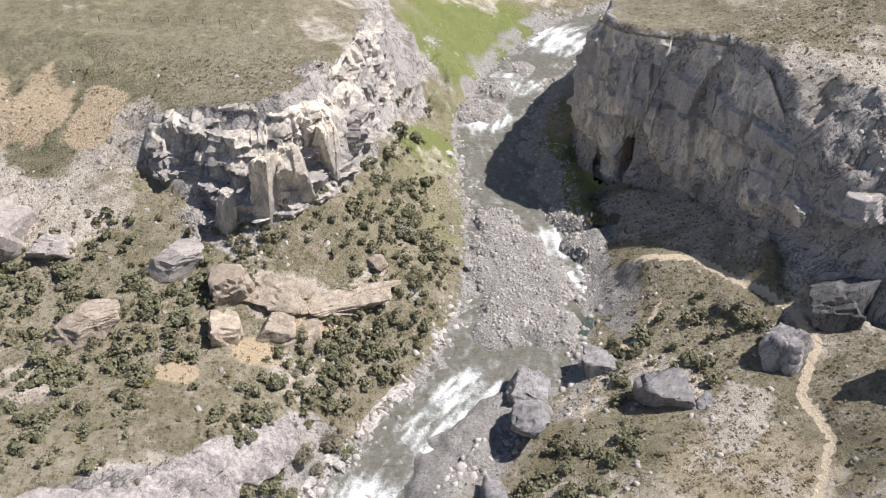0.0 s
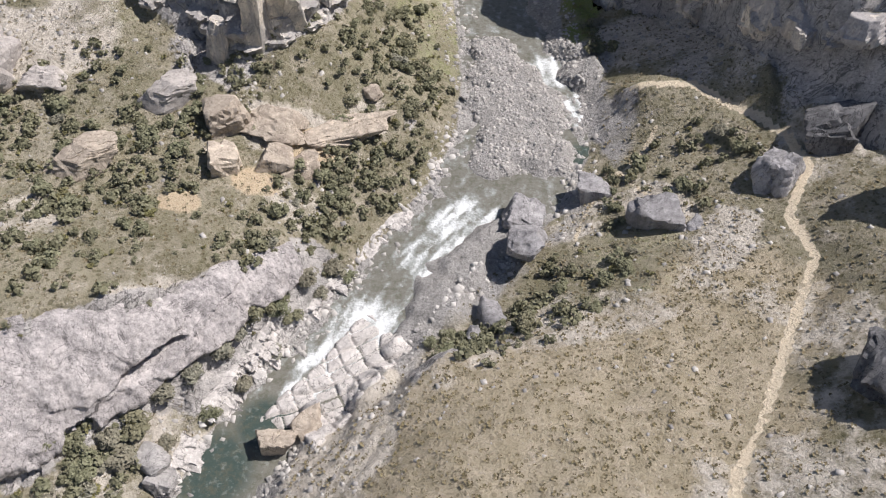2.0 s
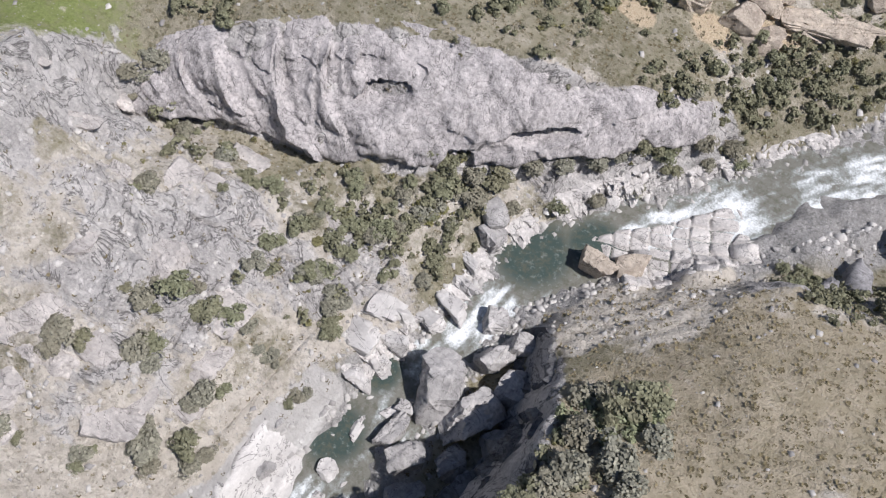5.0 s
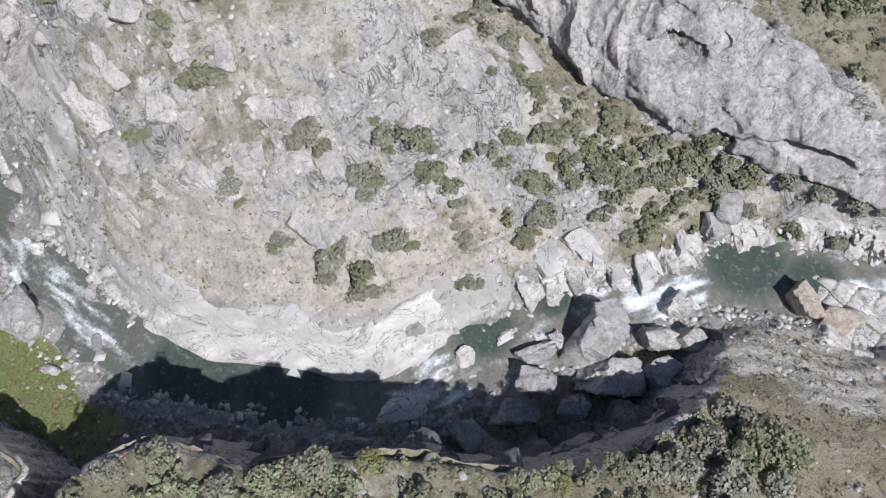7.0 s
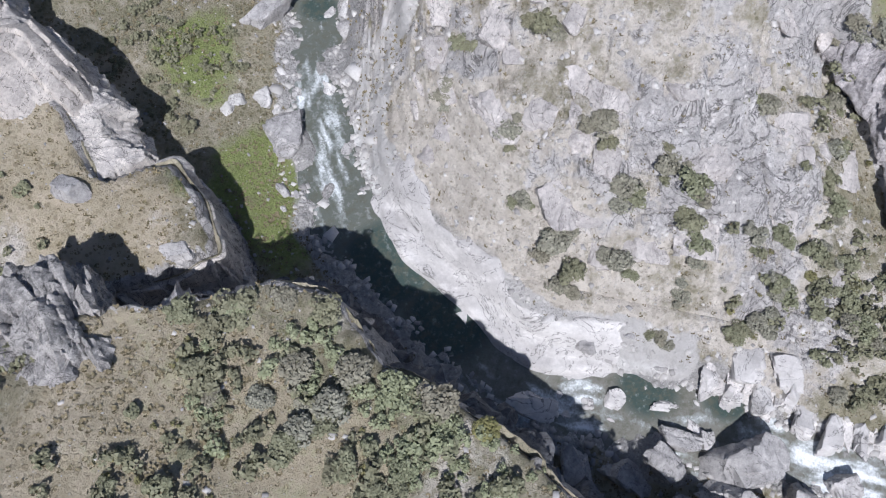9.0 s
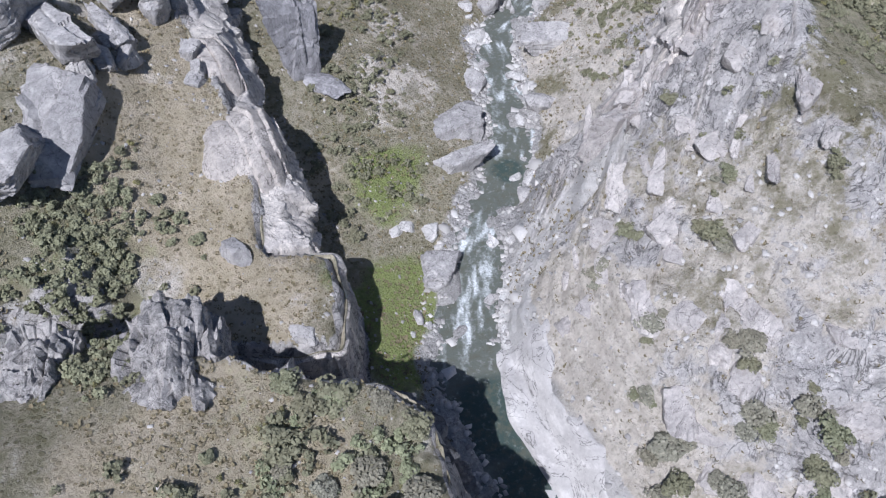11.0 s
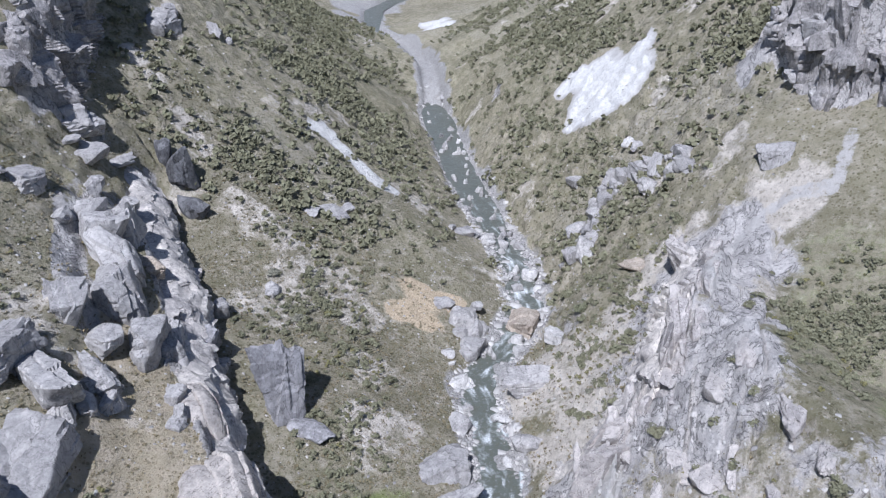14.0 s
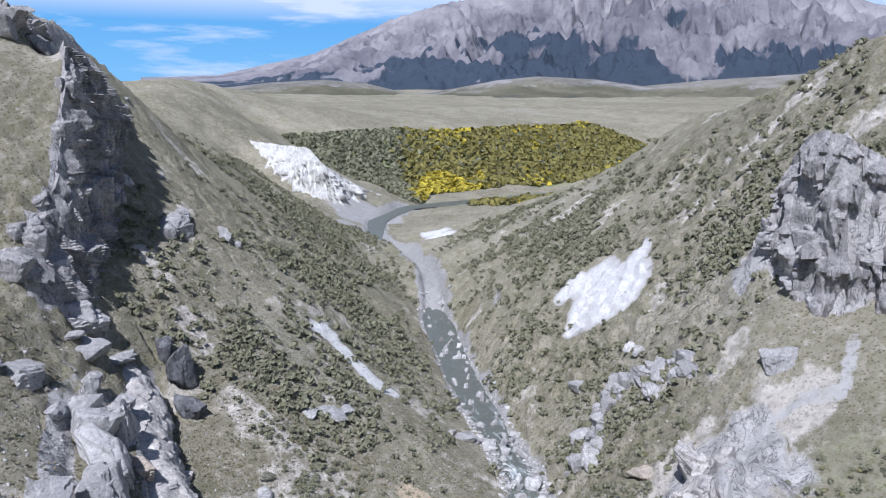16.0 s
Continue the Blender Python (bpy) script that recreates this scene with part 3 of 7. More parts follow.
# gravel bars that stand out of the water: x, y, radius, height over the bed
BARS = [(28, 150, 7, 2.3), (29, 140, 6, 2.3), (28, 161, 6, 2.3), (30, 131, 5, 2.2), (17, 121, 10, 2.0), (14, 131, 8, 2.0), (12, 139, 6, 1.9), (10, 122, 6, 1.8), (15, 111, 9, 1.9), (20, 107, 6, 1.7), (10, 106, 6, 1.6), (24, 153, 5, 1.6), (23, 166, 5, 1.6), (10, 186, 7, 1.8), (16, 199, 6, 1.7), (22, 210, 5, 1.6), (4, 81, 6.5, 2.3), (-1, 74, 6, 2.3), (-5, 68, 4.5, 2.0), (9, 87, 5, 2.0), (-12, 58, 4.5, 1.5), (-20, 52, 4, 1.3), (-67, -54, 4, 1.2)]
BARS += [(-60, -47, 2.5, 0.8), (-86, -52, 4, 1.0), (-112, -64, 4, 1.2), (-140, -80, 3, 1.0), (-150, -89, 3, 1.0), (-176, -88, 4, 1.1), (-30, 8, 4, 1.0), (-31, 18, 4, 1.2), (-432, -330, 8, 1.2)]


def bars(x, y):
    out = np.zeros_like(x)
    wx, wy = x + 2.2 * fractal(x, y, 0 * x, 5, 2, 401), y + 2.2 * fractal(x, y, 0 * x, 5, 2, 402)
    for cx, cy, r, h in BARS:
        out = np.maximum(out, h * (1 - step01(0.45, 1.1, np.hypot(wx - cx, wy - cy) / r)))
    return out

# ---------------------------------------------------------------- the ground sheet


def axis(lo, hi, cell, far_lo, far_hi, grow_lo, grow_hi):
    """Even steps in the middle, growing ones outwards."""
    mid = list(np.arange(lo, hi + 1e-6, cell))
    out, v, c = [], lo, cell
    while v > far_lo:
        c *= grow_lo if v > -640 else 1.07
        v -= c
        out.append(v)
    up, v, c = [], mid[-1], cell
    while v < far_hi:
        c *= grow_hi
        v += c
        up.append(v)
    return np.array(out[::-1] + mid + up)


def disc(x, y, spots):
    """1 inside any of the soft-edged discs x, y, radius."""
    out = np.zeros_like(x)
    for cx, cy, r in spots:
        out = np.maximum(out, 1 - step01(0.6, 1.15, np.hypot(x - cx, y - cy) / r))
    return out


def wander(x, y, seed, amount):
    return x + amount * fractal(x, y, 0 * x, 14, 3, seed), y + amount * fractal(x, y, 0 * x, 14, 3, seed + 50)


def blocks(x, y, z, size, seed):
    """Random steps, as of broken rock: one even value for each cell, cells bent."""
    u = x / size + 0.45 * fractal(x, y, z, size * 1.7, 2, seed)
    v = y / size + 0.45 * fractal(x, y, z, size * 1.7, 2, seed + 7)
    w = z / size + 0.35 * fractal(x, y, z, size * 1.7, 2, seed + 9)
    fu, fv, fw = np.floor(u), np.floor(v), np.floor(w)
    tilt = 0
    for part_, k in ((u - fu, 11), (v - fv, 13), (w - fw, 17)):
        tilt = tilt + (part_ - 0.5) * (lattice(fu, fv, fw, seed + k) * 2 - 1)
    return lattice(fu, fv, fw, seed) * 2 - 1 + 1.3 * tilt


# bare rock shows on these slopes
SLABS = [(-66, -4, 24), (-74, -22, 24), (-88, -28, 22), (-100, -36, 20), (-86, 6, 20), (-62, 16, 14), (-112, -34, 18), (-126, -38, 16), (-50, 30, 10),
         (-46, 4, 8), (-52, -20, 9), (-34, -36, 7), (-150, -38, 16), (-164, -40, 9), (-40, 118, 12), (-22, 140, 8)]


# bare soil between the slabs and the white ledge
SOIL = [(-58, -32, 9), (-63, -25, 10), (-55, -21, 8), (-66, -37, 8), (-50, -9, 7), (-48, 2, 6), (-72, -33, 8), (-57, -12, 6), (-70, -28, 7), (-19, 42, 8), (-14, 45, 8), (-11, 54, 6), (-11, 43, 6), (-19, 35, 4), (-116, -52, 6), (-124, -56, 5), (-108, -49, 5)]


def strata(x, y):
    """Upturned beds running down the slope: long slabs that break off along one edge."""
    q, run = 0.98 * y - 0.18 * x, 0.98 * x + 0.18 * y
    q = q + 4.0 * fractal(run * 0.35, q, 0 * x, 9, 3, 501)
    out = 0
    for size, tall, seed in ((9.5, 2.6, 511), (4.3, 0.7, 521)):
        n = np.floor(q / size)
        cut = np.floor((run + 3 * lattice(n, 0 * n, 0 * n, seed) * size) / (size * 2.6))
        f = q / size - n
        edge = np.minimum(f, 1 - f) * size
        out = out - 1.15 * tall * np.exp(-(edge / 0.3) ** 2) * (lattice(n, cut, 0 * n, seed + 5) > 0.35)
        out = out + tall * (f ** 1.6 - 0.4) + 0.45 * tall * (lattice(n, cut, 0 * n, seed + 3) * 2 - 1)
    return out * np.clip(0.6 + 1.1 * fractal(x, y, 0 * x, 15, 2, 531), 0.05, 1.3) * (0.35 + 0.5 * (1 - step01(-80, -64, x)) + 0.75 * (1 - step01(-100, -86, x)))


def roughness_of(x, y, base, steep, d_water, half):
    """Height added to the smooth land: knolls, ribs, ledges and stones."""
    rel = d_water / half
    dry = step01(0.9, 1.6, rel)
    far = step01(150, 420, np.hypot(x + 40, y - 40))
    h = fractal(x, y, 0 * x, 22, 4, 3) * 1.6 * dry * (1 + 2.0 * far)
    slab = disc(x + 5 * fractal(x, y, 0 * x, 9, 3, 55), y + 5 * fractal(x, y, 0 * x, 9, 3, 56), SLABS)
    rocky = np.maximum(step01(0.6, 1.05, steep) * (1 - 0.5 * far), 0.75 * slab)
    soil = disc(x + 3 * fractal(x, y, 0 * x, 8, 2, 57), y + 3 * fractal(x, y, 0 * x, 8, 2, 58), SOIL)
    slab = slab * (1 - 0.92 * soil)
    rocky = rocky * (1 - 0.92 * soil)
    h = h + 0.3 * soil * np.sin((base + 0.8 * fractal(x, y, 0 * x, 9, 2, 59)) * 2 * np.pi / 1.7)
    ribs = fractal(x, y, base * 0.4, 7, 4, 11)
    h = h + rocky * dry * (np.abs(ribs) * 2.4 - 0.6)
    west = slab * (1 - step01(-54, -44, x)) * (1 - step01(40, 60, y))
    h = h + west * dry * strata(x, y) * (1 - far)
    h = h + (1 - 0.6 * west) * rocky * dry * (1.1 * blocks(x, y, base * 0.5, 7.5, 41) + 0.35 * blocks(x, y, base * 0.5, 2.8, 43))
    h = h + dry * fractal(x, y, 0 * x, 3.2, 3, 21) * (0.4 + 0.5 * rocky) * (1 - far)
    ledge = base + 1.2 * fractal(x, y, 0 * x, 12, 2, 31)
    h = h + rocky * dry * 0.75 * (np.sin(ledge * 2 * np.pi / 3.1) * 0.5)
    bed = 1 - step01(0.95, 1.35, rel)
    h = h + (1 - step01(1.2, 1.8, rel)) * bars(x, y)
    h = h + bed * (0.45 * fractal(x, y, 0 * x, 4.5, 3, 77) + 0.25 * blocks(x, y, 0 * x, 1.8, 78))
    smooth = disc(x, y, [(-44, 2, 5), (-42, -7, 5), (-46, -16, 5.5), (-50, -24, 6), (-55, -31, 6), (-60, -37, 5.5)])
    return h * (1 - 0.7 * smooth)


def land(x, y):
    """Height, steepness and water distance at places x, y."""
    shape = np.shape(x)
    x, y = np.ravel(np.asarray(x, float)), np.ravel(np.asarray(y, float))
    base = plain_height(x, y)
    e = 1.2
    steep = np.hypot(plain_height(x + e, y) - plain_height(x - e, y), plain_height(x, y + e) - plain_height(x, y - e)) / (2 * e)
    d, k = nearest(x, y, STREAM_COARSE)
    half = STREAM_COARSE[k, 3]
    dt, _ = nearest(x, y, TRAIL_COARSE)
    rough = roughness_of(x, y, base, steep, d, half) * step01(0.6, 2.5, dt)
    z = base + rough - (1 - step01(0.7, 1.05, d / half)) * (1.9 * (1 - step01(-232, -205, x)) + 1.9 * (1 - step01(-300, -250, x)))
    return z.reshape(shape), steep.reshape(shape), d.reshape(shape), half.reshape(shape), dt.reshape(shape)


xs = axis(-252, 104, 0.74, -4300, 2500, 1.014, 1.05)
ys = axis(-216, 200, 0.74, -4300, 2500, 1.014, 1.05)
GX, GY = np.meshgrid(xs, ys)
GZ, G_STEEP, G_WATER, G_HALF, G_TRAIL = land(GX, GY)
NX, NY = len(xs), len(ys)
gx, gy, gz = GX.ravel(), GY.ravel(), GZ.ravel()


def height(x, y):
    """The finished ground under a place."""
    i = min(max(int(np.searchsorted(xs, x)) - 1, 0), NX - 2)
    j = min(max(int(np.searchsorted(ys, y)) - 1, 0), NY - 2)
    a, b = (x - xs[i]) / (xs[i + 1] - xs[i]), (y - ys[j]) / (ys[j + 1] - ys[j])
    return (GZ[j, i] * (1 - a) + GZ[j, i + 1] * a) * (1 - b) + (GZ[j + 1, i] * (1 - a) + GZ[j + 1, i + 1] * a) * b


def height_many(x, y):
    i = np.clip(np.searchsorted(xs, x) - 1, 0, NX - 2)
    j = np.clip(np.searchsorted(ys, y) - 1, 0, NY - 2)
    a, b = (x - xs[i]) / (xs[i + 1] - xs[i]), (y - ys[j]) / (ys[j + 1] - ys[j])
    return (GZ[j, i] * (1 - a) + GZ[j, i + 1] * a) * (1 - b) + (GZ[j + 1, i] * (1 - a) + GZ[j + 1, i + 1] * a) * b


def grid_mesh(name, verts, nx, ny, material, smooth=True):
    """One mesh from a field of nx by ny points."""
    me = bpy.data.meshes.new(name)
    idx = np.arange(nx * ny).reshape(ny, nx)
    quads = np.stack([idx[:-1, :-1], idx[:-1, 1:], idx[1:, 1:], idx[1:, :-1]], -1).reshape(-1, 4)
    me.vertices.add(nx * ny)
    me.vertices.foreach_set("co", np.asarray(verts, np.float32).ravel())
    me.loops.add(quads.size)
    me.loops.foreach_set("vertex_index", quads.ravel().astype(np.int32))
    me.polygons.add(len(quads))
    me.polygons.foreach_set("loop_start", np.arange(0, quads.size, 4, dtype=np.int32))
    me.update(calc_edges=True)
    me.polygons.foreach_set("use_smooth", np.full(len(quads), smooth))
    me.materials.append(material)
    return me


def paint(me, name, r, g, b, a):
    layer = me.color_attributes.new(name, "FLOAT_COLOR", "POINT")
    layer.data.foreach_set("color", np.stack([r, g, b, a], -1).astype(np.float32).ravel())


# the ribbed slope lies over the sheet as a finer skin
SKIN = (-136.0, -50.0, -47.5, 46.0)
within = step01(0.0, 1.4, np.minimum.reduce([gx - SKIN[0], SKIN[1] - gx, gy - SKIN[2], SKIN[3] - gy]))
ground_mesh = grid_mesh("ground", np.stack([gx, gy, gz - 1.6 * within], -1), NX, NY, GROUND)
PALE = [(-64, 0, 27), (-70, -18, 27), (-60, 16, 20), (-84, -24, 24), (-100, -34, 22), (-88, 10, 20), (-122, -44, 18), (-52, 26, 14), (-40, 58, 10), (-66, 122, 8), (-30, 108, 7), (-24, 92, 6), (44, 134, 12), (56, 124, 14), (70, 118, 14), (62, 92, 7), (-150, -42, 20), (-132, -66, 14), (-98, -84, 8), (26, 93, 5), (23, 86, 4), (34, 91, 6), (44, 80, 7)]
PALE += [(38, 72, 5), (-143, -193, 5), (-140, -184, 5), (-138, -175, 5), (-137, -166, 4), (-165, -40, 11), (-172, -30, 9), (-76, 119, 9), (-64, 124, 8), (-63, 131, 7), (-10, 55, 6), (-6, 60, 5), (-11, 48, 5), (-90, 128, 9), (-84, 122, 9), (-97, 120, 8), (-60, 136, 5), (-17, 43, 9), (-22, 39, 6)]
LEDGE_LINE = along([(-98, -40, 0), (-83, -44, 0), (-70, -43, 0), (-62, -36.5, 0), (-55, -30, 0), (-50, -22, 0), (-46, -14, 0), (-43.5, -8, 0), (-44.5, 0, 0), (-44.5, 10, 0)], 0.8)
MINOR_PATHS = np.concatenate([along([(a, b, 0) for a, b in line], 0.7) for line in (((37, 89), (34, 94), (33, 98), (30, 100)), ((30, 92), (27, 94), (24, 88), (22, 83)), ((33, 99), (37, 103), (40, 108)))])
SHELF_LINE = along([(-134, -36, 0), (-150, -39, 0), (-162, -38, 0), (-172, -31, 0), (-172, -22, 0), (-186, -22, 0)], 1.0)


def zones(gx, gy, steep, dw, half, dt):
    """What covers the land at each place."""
    wx, wy = wander(gx, gy, 5, 7.0)
    rel = dw / half
    far_off = step01(-130, -170, gx) * (gy < 0)
    mottle = fractal(gx, gy, 0 * gx, 9, 4, 15)
    slab = disc(gx + 5 * fractal(gx, gy, 0 * gx, 9, 3, 55), gy + 5 * fractal(gx, gy, 0 * gx, 9, 3, 56), SLABS)
    z_rock = np.maximum(step01(0.75, 1.15, steep + 0.25 * mottle) * (1 - far_off), np.clip(slab * (0.36 + 0.34 * (1 - step01(-98, -76, gx)) + 1.4 * mottle), 0, 1))
    soil = disc(gx + 3 * fractal(gx, gy, 0 * gx, 8, 2, 57), gy + 3 * fractal(gx, gy, 0 * gx, 8, 2, 58), SOIL)
    z_rock = z_rock * (1 - 0.85 * soil)
    z_rock = z_rock * (1 - (1 - step01(-165, -135, gy)) * (gx < -60))
    z_rock = np.maximum(z_rock, far_off * step01(2.4, 3.0, steep + 0.6 * mottle) * (np.hypot(gx, gy) < 330))
    leafy = disc(gx, gy, [(-8, 92, 18), (-8, 112, 18), (-8, 132, 18), (-8, 152, 16), (-6, 172, 14), (-30, 66, 12), (-42, 50, 10)])
    turf = disc(wx, wy, [(-3, 148, 12), (-1, 165, 12), (2, 182, 12), (6, 198, 11), (-4, 132, 10)])
    z_rock = z_rock * (1 - 0.85 * turf)
    z_rock = np.maximum(z_rock, step01(1.35, 1.9, steep + 0.5 * mottle) * (np.hypot(gx, gy) < 380))
    z_rock = z_rock * (1 - 0.85 * soil)
    near_bank = 1 - step01(1.0, 1.9, rel + 0.75 * leafy + 0.6 * turf + 0.35 * fractal(gx, gy, 0 * gx, 6, 2, 61))
    z_pale = np.clip(disc(wx, wy, PALE) * (0.8 + 0.9 * mottle), 0, 1)
    z_pale = np.maximum(z_pale, 0.95 * soil)
    z_pale = np.maximum(z_pale, 0.55 * step01(0.25, 0.5, fractal(gx, gy, 0 * gx, 16, 4, 19)) * (np.hypot(gx, gy) < 480))
    z_dry = np.maximum(0.12 * step01(560, 700, np.hypot(gx, gy)), 0) + disc(wx, wy, [(-14, -46, 14), (-10, -30, 12), (8, 42, 24), (22, 50, 22), (0, 26, 16), (40, 66, 14), (-48, -76, 14), (-60, -92, 14), (-76, -112, 12), (-40, -64, 10), (-14, -52, 12), (-62, -96, 12), (-70, -108, 10), (-77, -118, 8), (-52, -84, 12), (-47, -98, 9), (-55, -104, 9), (-44, -89, 9), (-40, -79, 9), (-66, -110, 8), (-38, -70, 7)])
    z_gravel = np.maximum(np.maximum(near_bank * step01(-0.3, 0.15, mottle + 0.25), 1 - step01(0.9, 1.1, rel)), disc(wx, wy, [(20, 120, 12), (18, 138, 10), (22, 152, 8), (14, 196, 10), (4, 84, 9), (-4, 72, 6), (-500, -392, 34), (-440, -345, 22)]))
    hump = disc(wx, wy, [(-19, 42, 8), (-14, 46, 8), (-11, 54, 6), (-20, 36, 4)])
    z_gravel = z_gravel * (1 - 0.95 * hump * step01(0.95, 1.15, rel))
    z_dry = np.clip(z_dry, 0, 1)
    z_path = 1 - step01(0.6, 1.0, dt + 0.35 * fractal(gx, gy, 0 * gx, 4, 2, 71))
    minor, _ = nearest(gx, gy, MINOR_PATHS)
    z_path = np.maximum(z_path, 1 - step01(0.3, 0.6, minor + 0.3 * fractal(gx, gy, 0 * gx, 3, 2, 72)))
    z_white = disc(gx + 4 * fractal(gx, gy, 0 * gx, 10, 3, 5), gy + 4 * fractal(gx, gy, 0 * gx, 10, 3, 6), [(-267, -112, 11), (-258, -106, 12), (-250, -98, 12), (-262, -98, 9), (-268, -120, 8), (-248, -108, 7), (-181.4, -171.5, 3), (-184, -169, 3.4), (-186, -166, 3.6), (-186.5, -162, 3.8), (-186.5, -158, 4), (-186, -154, 4.2), (-185.5, -150, 4.4), (-185, -146, 4.4), (-440, -286, 16), (-458, -300, 12)])
    d_ledge, _ = nearest(gx + 1.5 * fractal(gx, gy, 0 * gx, 7, 2, 58), gy, LEDGE_LINE)
    d_shelf, _ = nearest(gx + 2 * fractal(gx, gy, 0 * gx, 7, 2, 59), gy, SHELF_LINE)
    worn = (1 - step01(2.6, 4.2, d_ledge)) * (0.75 + 0.5 * (1 - step01(0.95, 1.25, rel))) * step01(0.8, 0.95, rel)
    z_white = np.maximum(np.maximum(z_white, 0.7 * worn), 0.42 * (1 - step01(1.0, 2.6, d_shelf)))
    z_green = disc(wx, wy, [(-58, -56, 10), (-52, -52, 9), (-64, -60, 7), (8, 230, 26), (-2, 205, 16), (-4, 165, 9), (24, 168, 9), (-88, 106, 8), (-120, 20, 26), (-80, -74, 10)])
    z_green = np.maximum(z_green, 0.3 * step01(180, 350, np.hypot(gx, gy)) * (gx < -150) * (np.hypot(gx, gy) < 560))
    z_green = np.maximum(z_green, 0.4 * disc(wx, wy, [(-80, 165, 62), (-120, 150, 40), (-20, -30, 30), (10, -20, 30), (30, 78, 9), (-100, 62, 18), (-118, 76, 22), (-92, 74, 10), (-136, -12, 18), (-150, -16, 16), (-128, -19, 9)]))
    z_green = np.maximum(z_green, 0.14 * step01(500, 640, np.hypot(gx, gy)) * (gx < 0))
    z_green = np.maximum(z_green, disc(wx, wy, [(-680, -500, 60), (-740, -450, 60), (-820, -400, 60), (-900, -370, 60), (-640, -540, 50)]))
    z_green = np.maximum(z_green, 0.5 * np.maximum(turf, disc(wx, wy, [(-24, -82, 12), (-32, -88, 9), (-18, -74, 9)])))
    cave_bank = disc(wx, wy, [(30, 160, 6), (31, 149, 6), (32, 139, 5), (30, 168, 5)])
    z_green = np.maximum(z_green, cave_bank)
    z_gravel = z_gravel * (1 - 0.9 * cave_bank)
    z_orange = disc(wx, wy, [(-80, 141, 8), (-67, 141, 5), (-69, 136, 5), (-92, 140, 9), (-104, 141, 9), (-40, 84, 4), (-147, -107, 7), (-139, -106, 6), (-152, -100, 5), (-30, 95, 4), (-24, 104, 4)])
    z_orange = np.clip(z_orange * (1.05 + 0.7 * mottle), 0, 1)
    return (z_rock, z_pale, z_dry, z_gravel), (z_path, z_white, z_green, z_orange)


zone_a, zone_b = zones(gx, gy, G_STEEP.ravel(), G_WATER.ravel(), G_HALF.ravel(), G_TRAIL.ravel())
paint(ground_mesh, "zone_a", *zone_a)
paint(ground_mesh, "zone_b", *zone_b)
ground = tagged(new("ground", ground_mesh), "grassy gorge land with pale limestone scree and a worn path", "ground", kind="structure")
skin_x, skin_y = np.meshgrid(np.arange(SKIN[0], SKIN[1] + 0.1, 0.3), np.arange(SKIN[2], SKIN[3] + 0.1, 0.3))
skin = land(skin_x, skin_y)
inset = np.minimum.reduce([skin_x - SKIN[0], SKIN[1] - skin_x, skin_y - SKIN[2], SKIN[3] - skin_y])
skin_mesh = grid_mesh("ground_slope", np.stack([skin_x, skin_y, skin[0] - 0.6 * (1 - step01(0, 0.5, inset))], -1).reshape(-1, 3), skin_x.shape[1], skin_x.shape[0], GROUND)
zone_a, zone_b = zones(skin_x.ravel(), skin_y.ravel(), *(v.ravel() for v in skin[1:]))
paint(skin_mesh, "zone_a", *zone_a)
paint(skin_mesh, "zone_b", *zone_b)
tagged(new("ground_slope", skin_mesh), "pale bare slope with ribbed grey limestone slabs", "ground", kind="structure")

# ---------------------------------------------------------------- the stream
RAPIDS = [(36, 228, 12), (20, 202, 9), (12, 184, 9), (24, 132, 6), (29, 120, 6), (4, 91, 7), (-2, 84, 6), (-13, 71, 8), (-18, 64, 6), (-22, 60, 4), (-33, 36, 4), (-34, 31, 5),
          (-37, 23, 4), (-35, -2, 5), (-34, -8, 4), (-70, -51, 7), (-64, -48, 5), (-80, -54, 6), (-104, -62, 6), (-118, -73, 6), (-132, -83, 6),
          (-150, -84, 6), (-172, -89, 8), (-190, -103, 6)]
CALM = [(-40, 7, 5), (-41, 18, 4), (-34, 47, 7), (-27, 54, 5), (29, 106, 6), (-44, -23, 8), (-51, -34, 9), (-97, -59, 4)]
across = 37
sides = np.linspace(-1.2, 1.2, across)
fine_s = np.arange(0, len(STREAM_PTS) - 1, 0.5)
mid_line = np.stack([np.interp(fine_s, np.arange(len(STREAM_PTS)), STREAM_PTS[:, c]) for c in range(4)], 1)
mid_side = np.stack([np.interp(fine_s, np.arange(len(STREAM_PTS)), STREAM_SIDE[:, c]) for c in range(2)], 1)
wat = np.stack([np.column_stack([mid_line[:, :2] + mid_side * (mid_line[:, 3] * f)[:, None], mid_line[:, 2]]) for f in sides], 1).reshape(-1, 3)
f_x, f_y = wat[:, 0], wat[:, 1]
run = np.repeat(fine_s, across)
off = np.tile(sides, len(fine_s)) * np.repeat(mid_line[:, 3], across)
bend = 1.6 * fractal(run, off, 0 * run, 9, 2, 86)
thread = fractal(run / 4.2, (off + bend) / 1.0, 0 * run, 1.0, 4, 83, 0.6)
chop = fractal(f_x, f_y, 0 * f_x, 1.8, 3, 81)
calm = disc(f_x, f_y, CALM)
foam = -0.02 + (0.5 - 0.22 * (f_y < -40) + 0.12 * (f_y > 55)) * disc(f_x, f_y, RAPIDS) - 0.5 * calm
foam = np.clip(foam - 0.25 * (f_x < -230) + 0.95 * thread, 0, 1)
wat[:, 2] += 0.08 * chop + 0.4 * np.clip(foam - 0.4, 0, 1) * fractal(f_x, f_y, 0 * f_x, 1.6, 2, 91)
wat[:, 2] += 0.25 * (1 - step01(-245, -195, f_x)) + 1.1 * (1 - step01(-310, -255, f_x)) + 0.9 * (1 - step01(-420, -330, f_x))
water_mesh = grid_mesh("water", wat, across, len(fine_s), WATER)
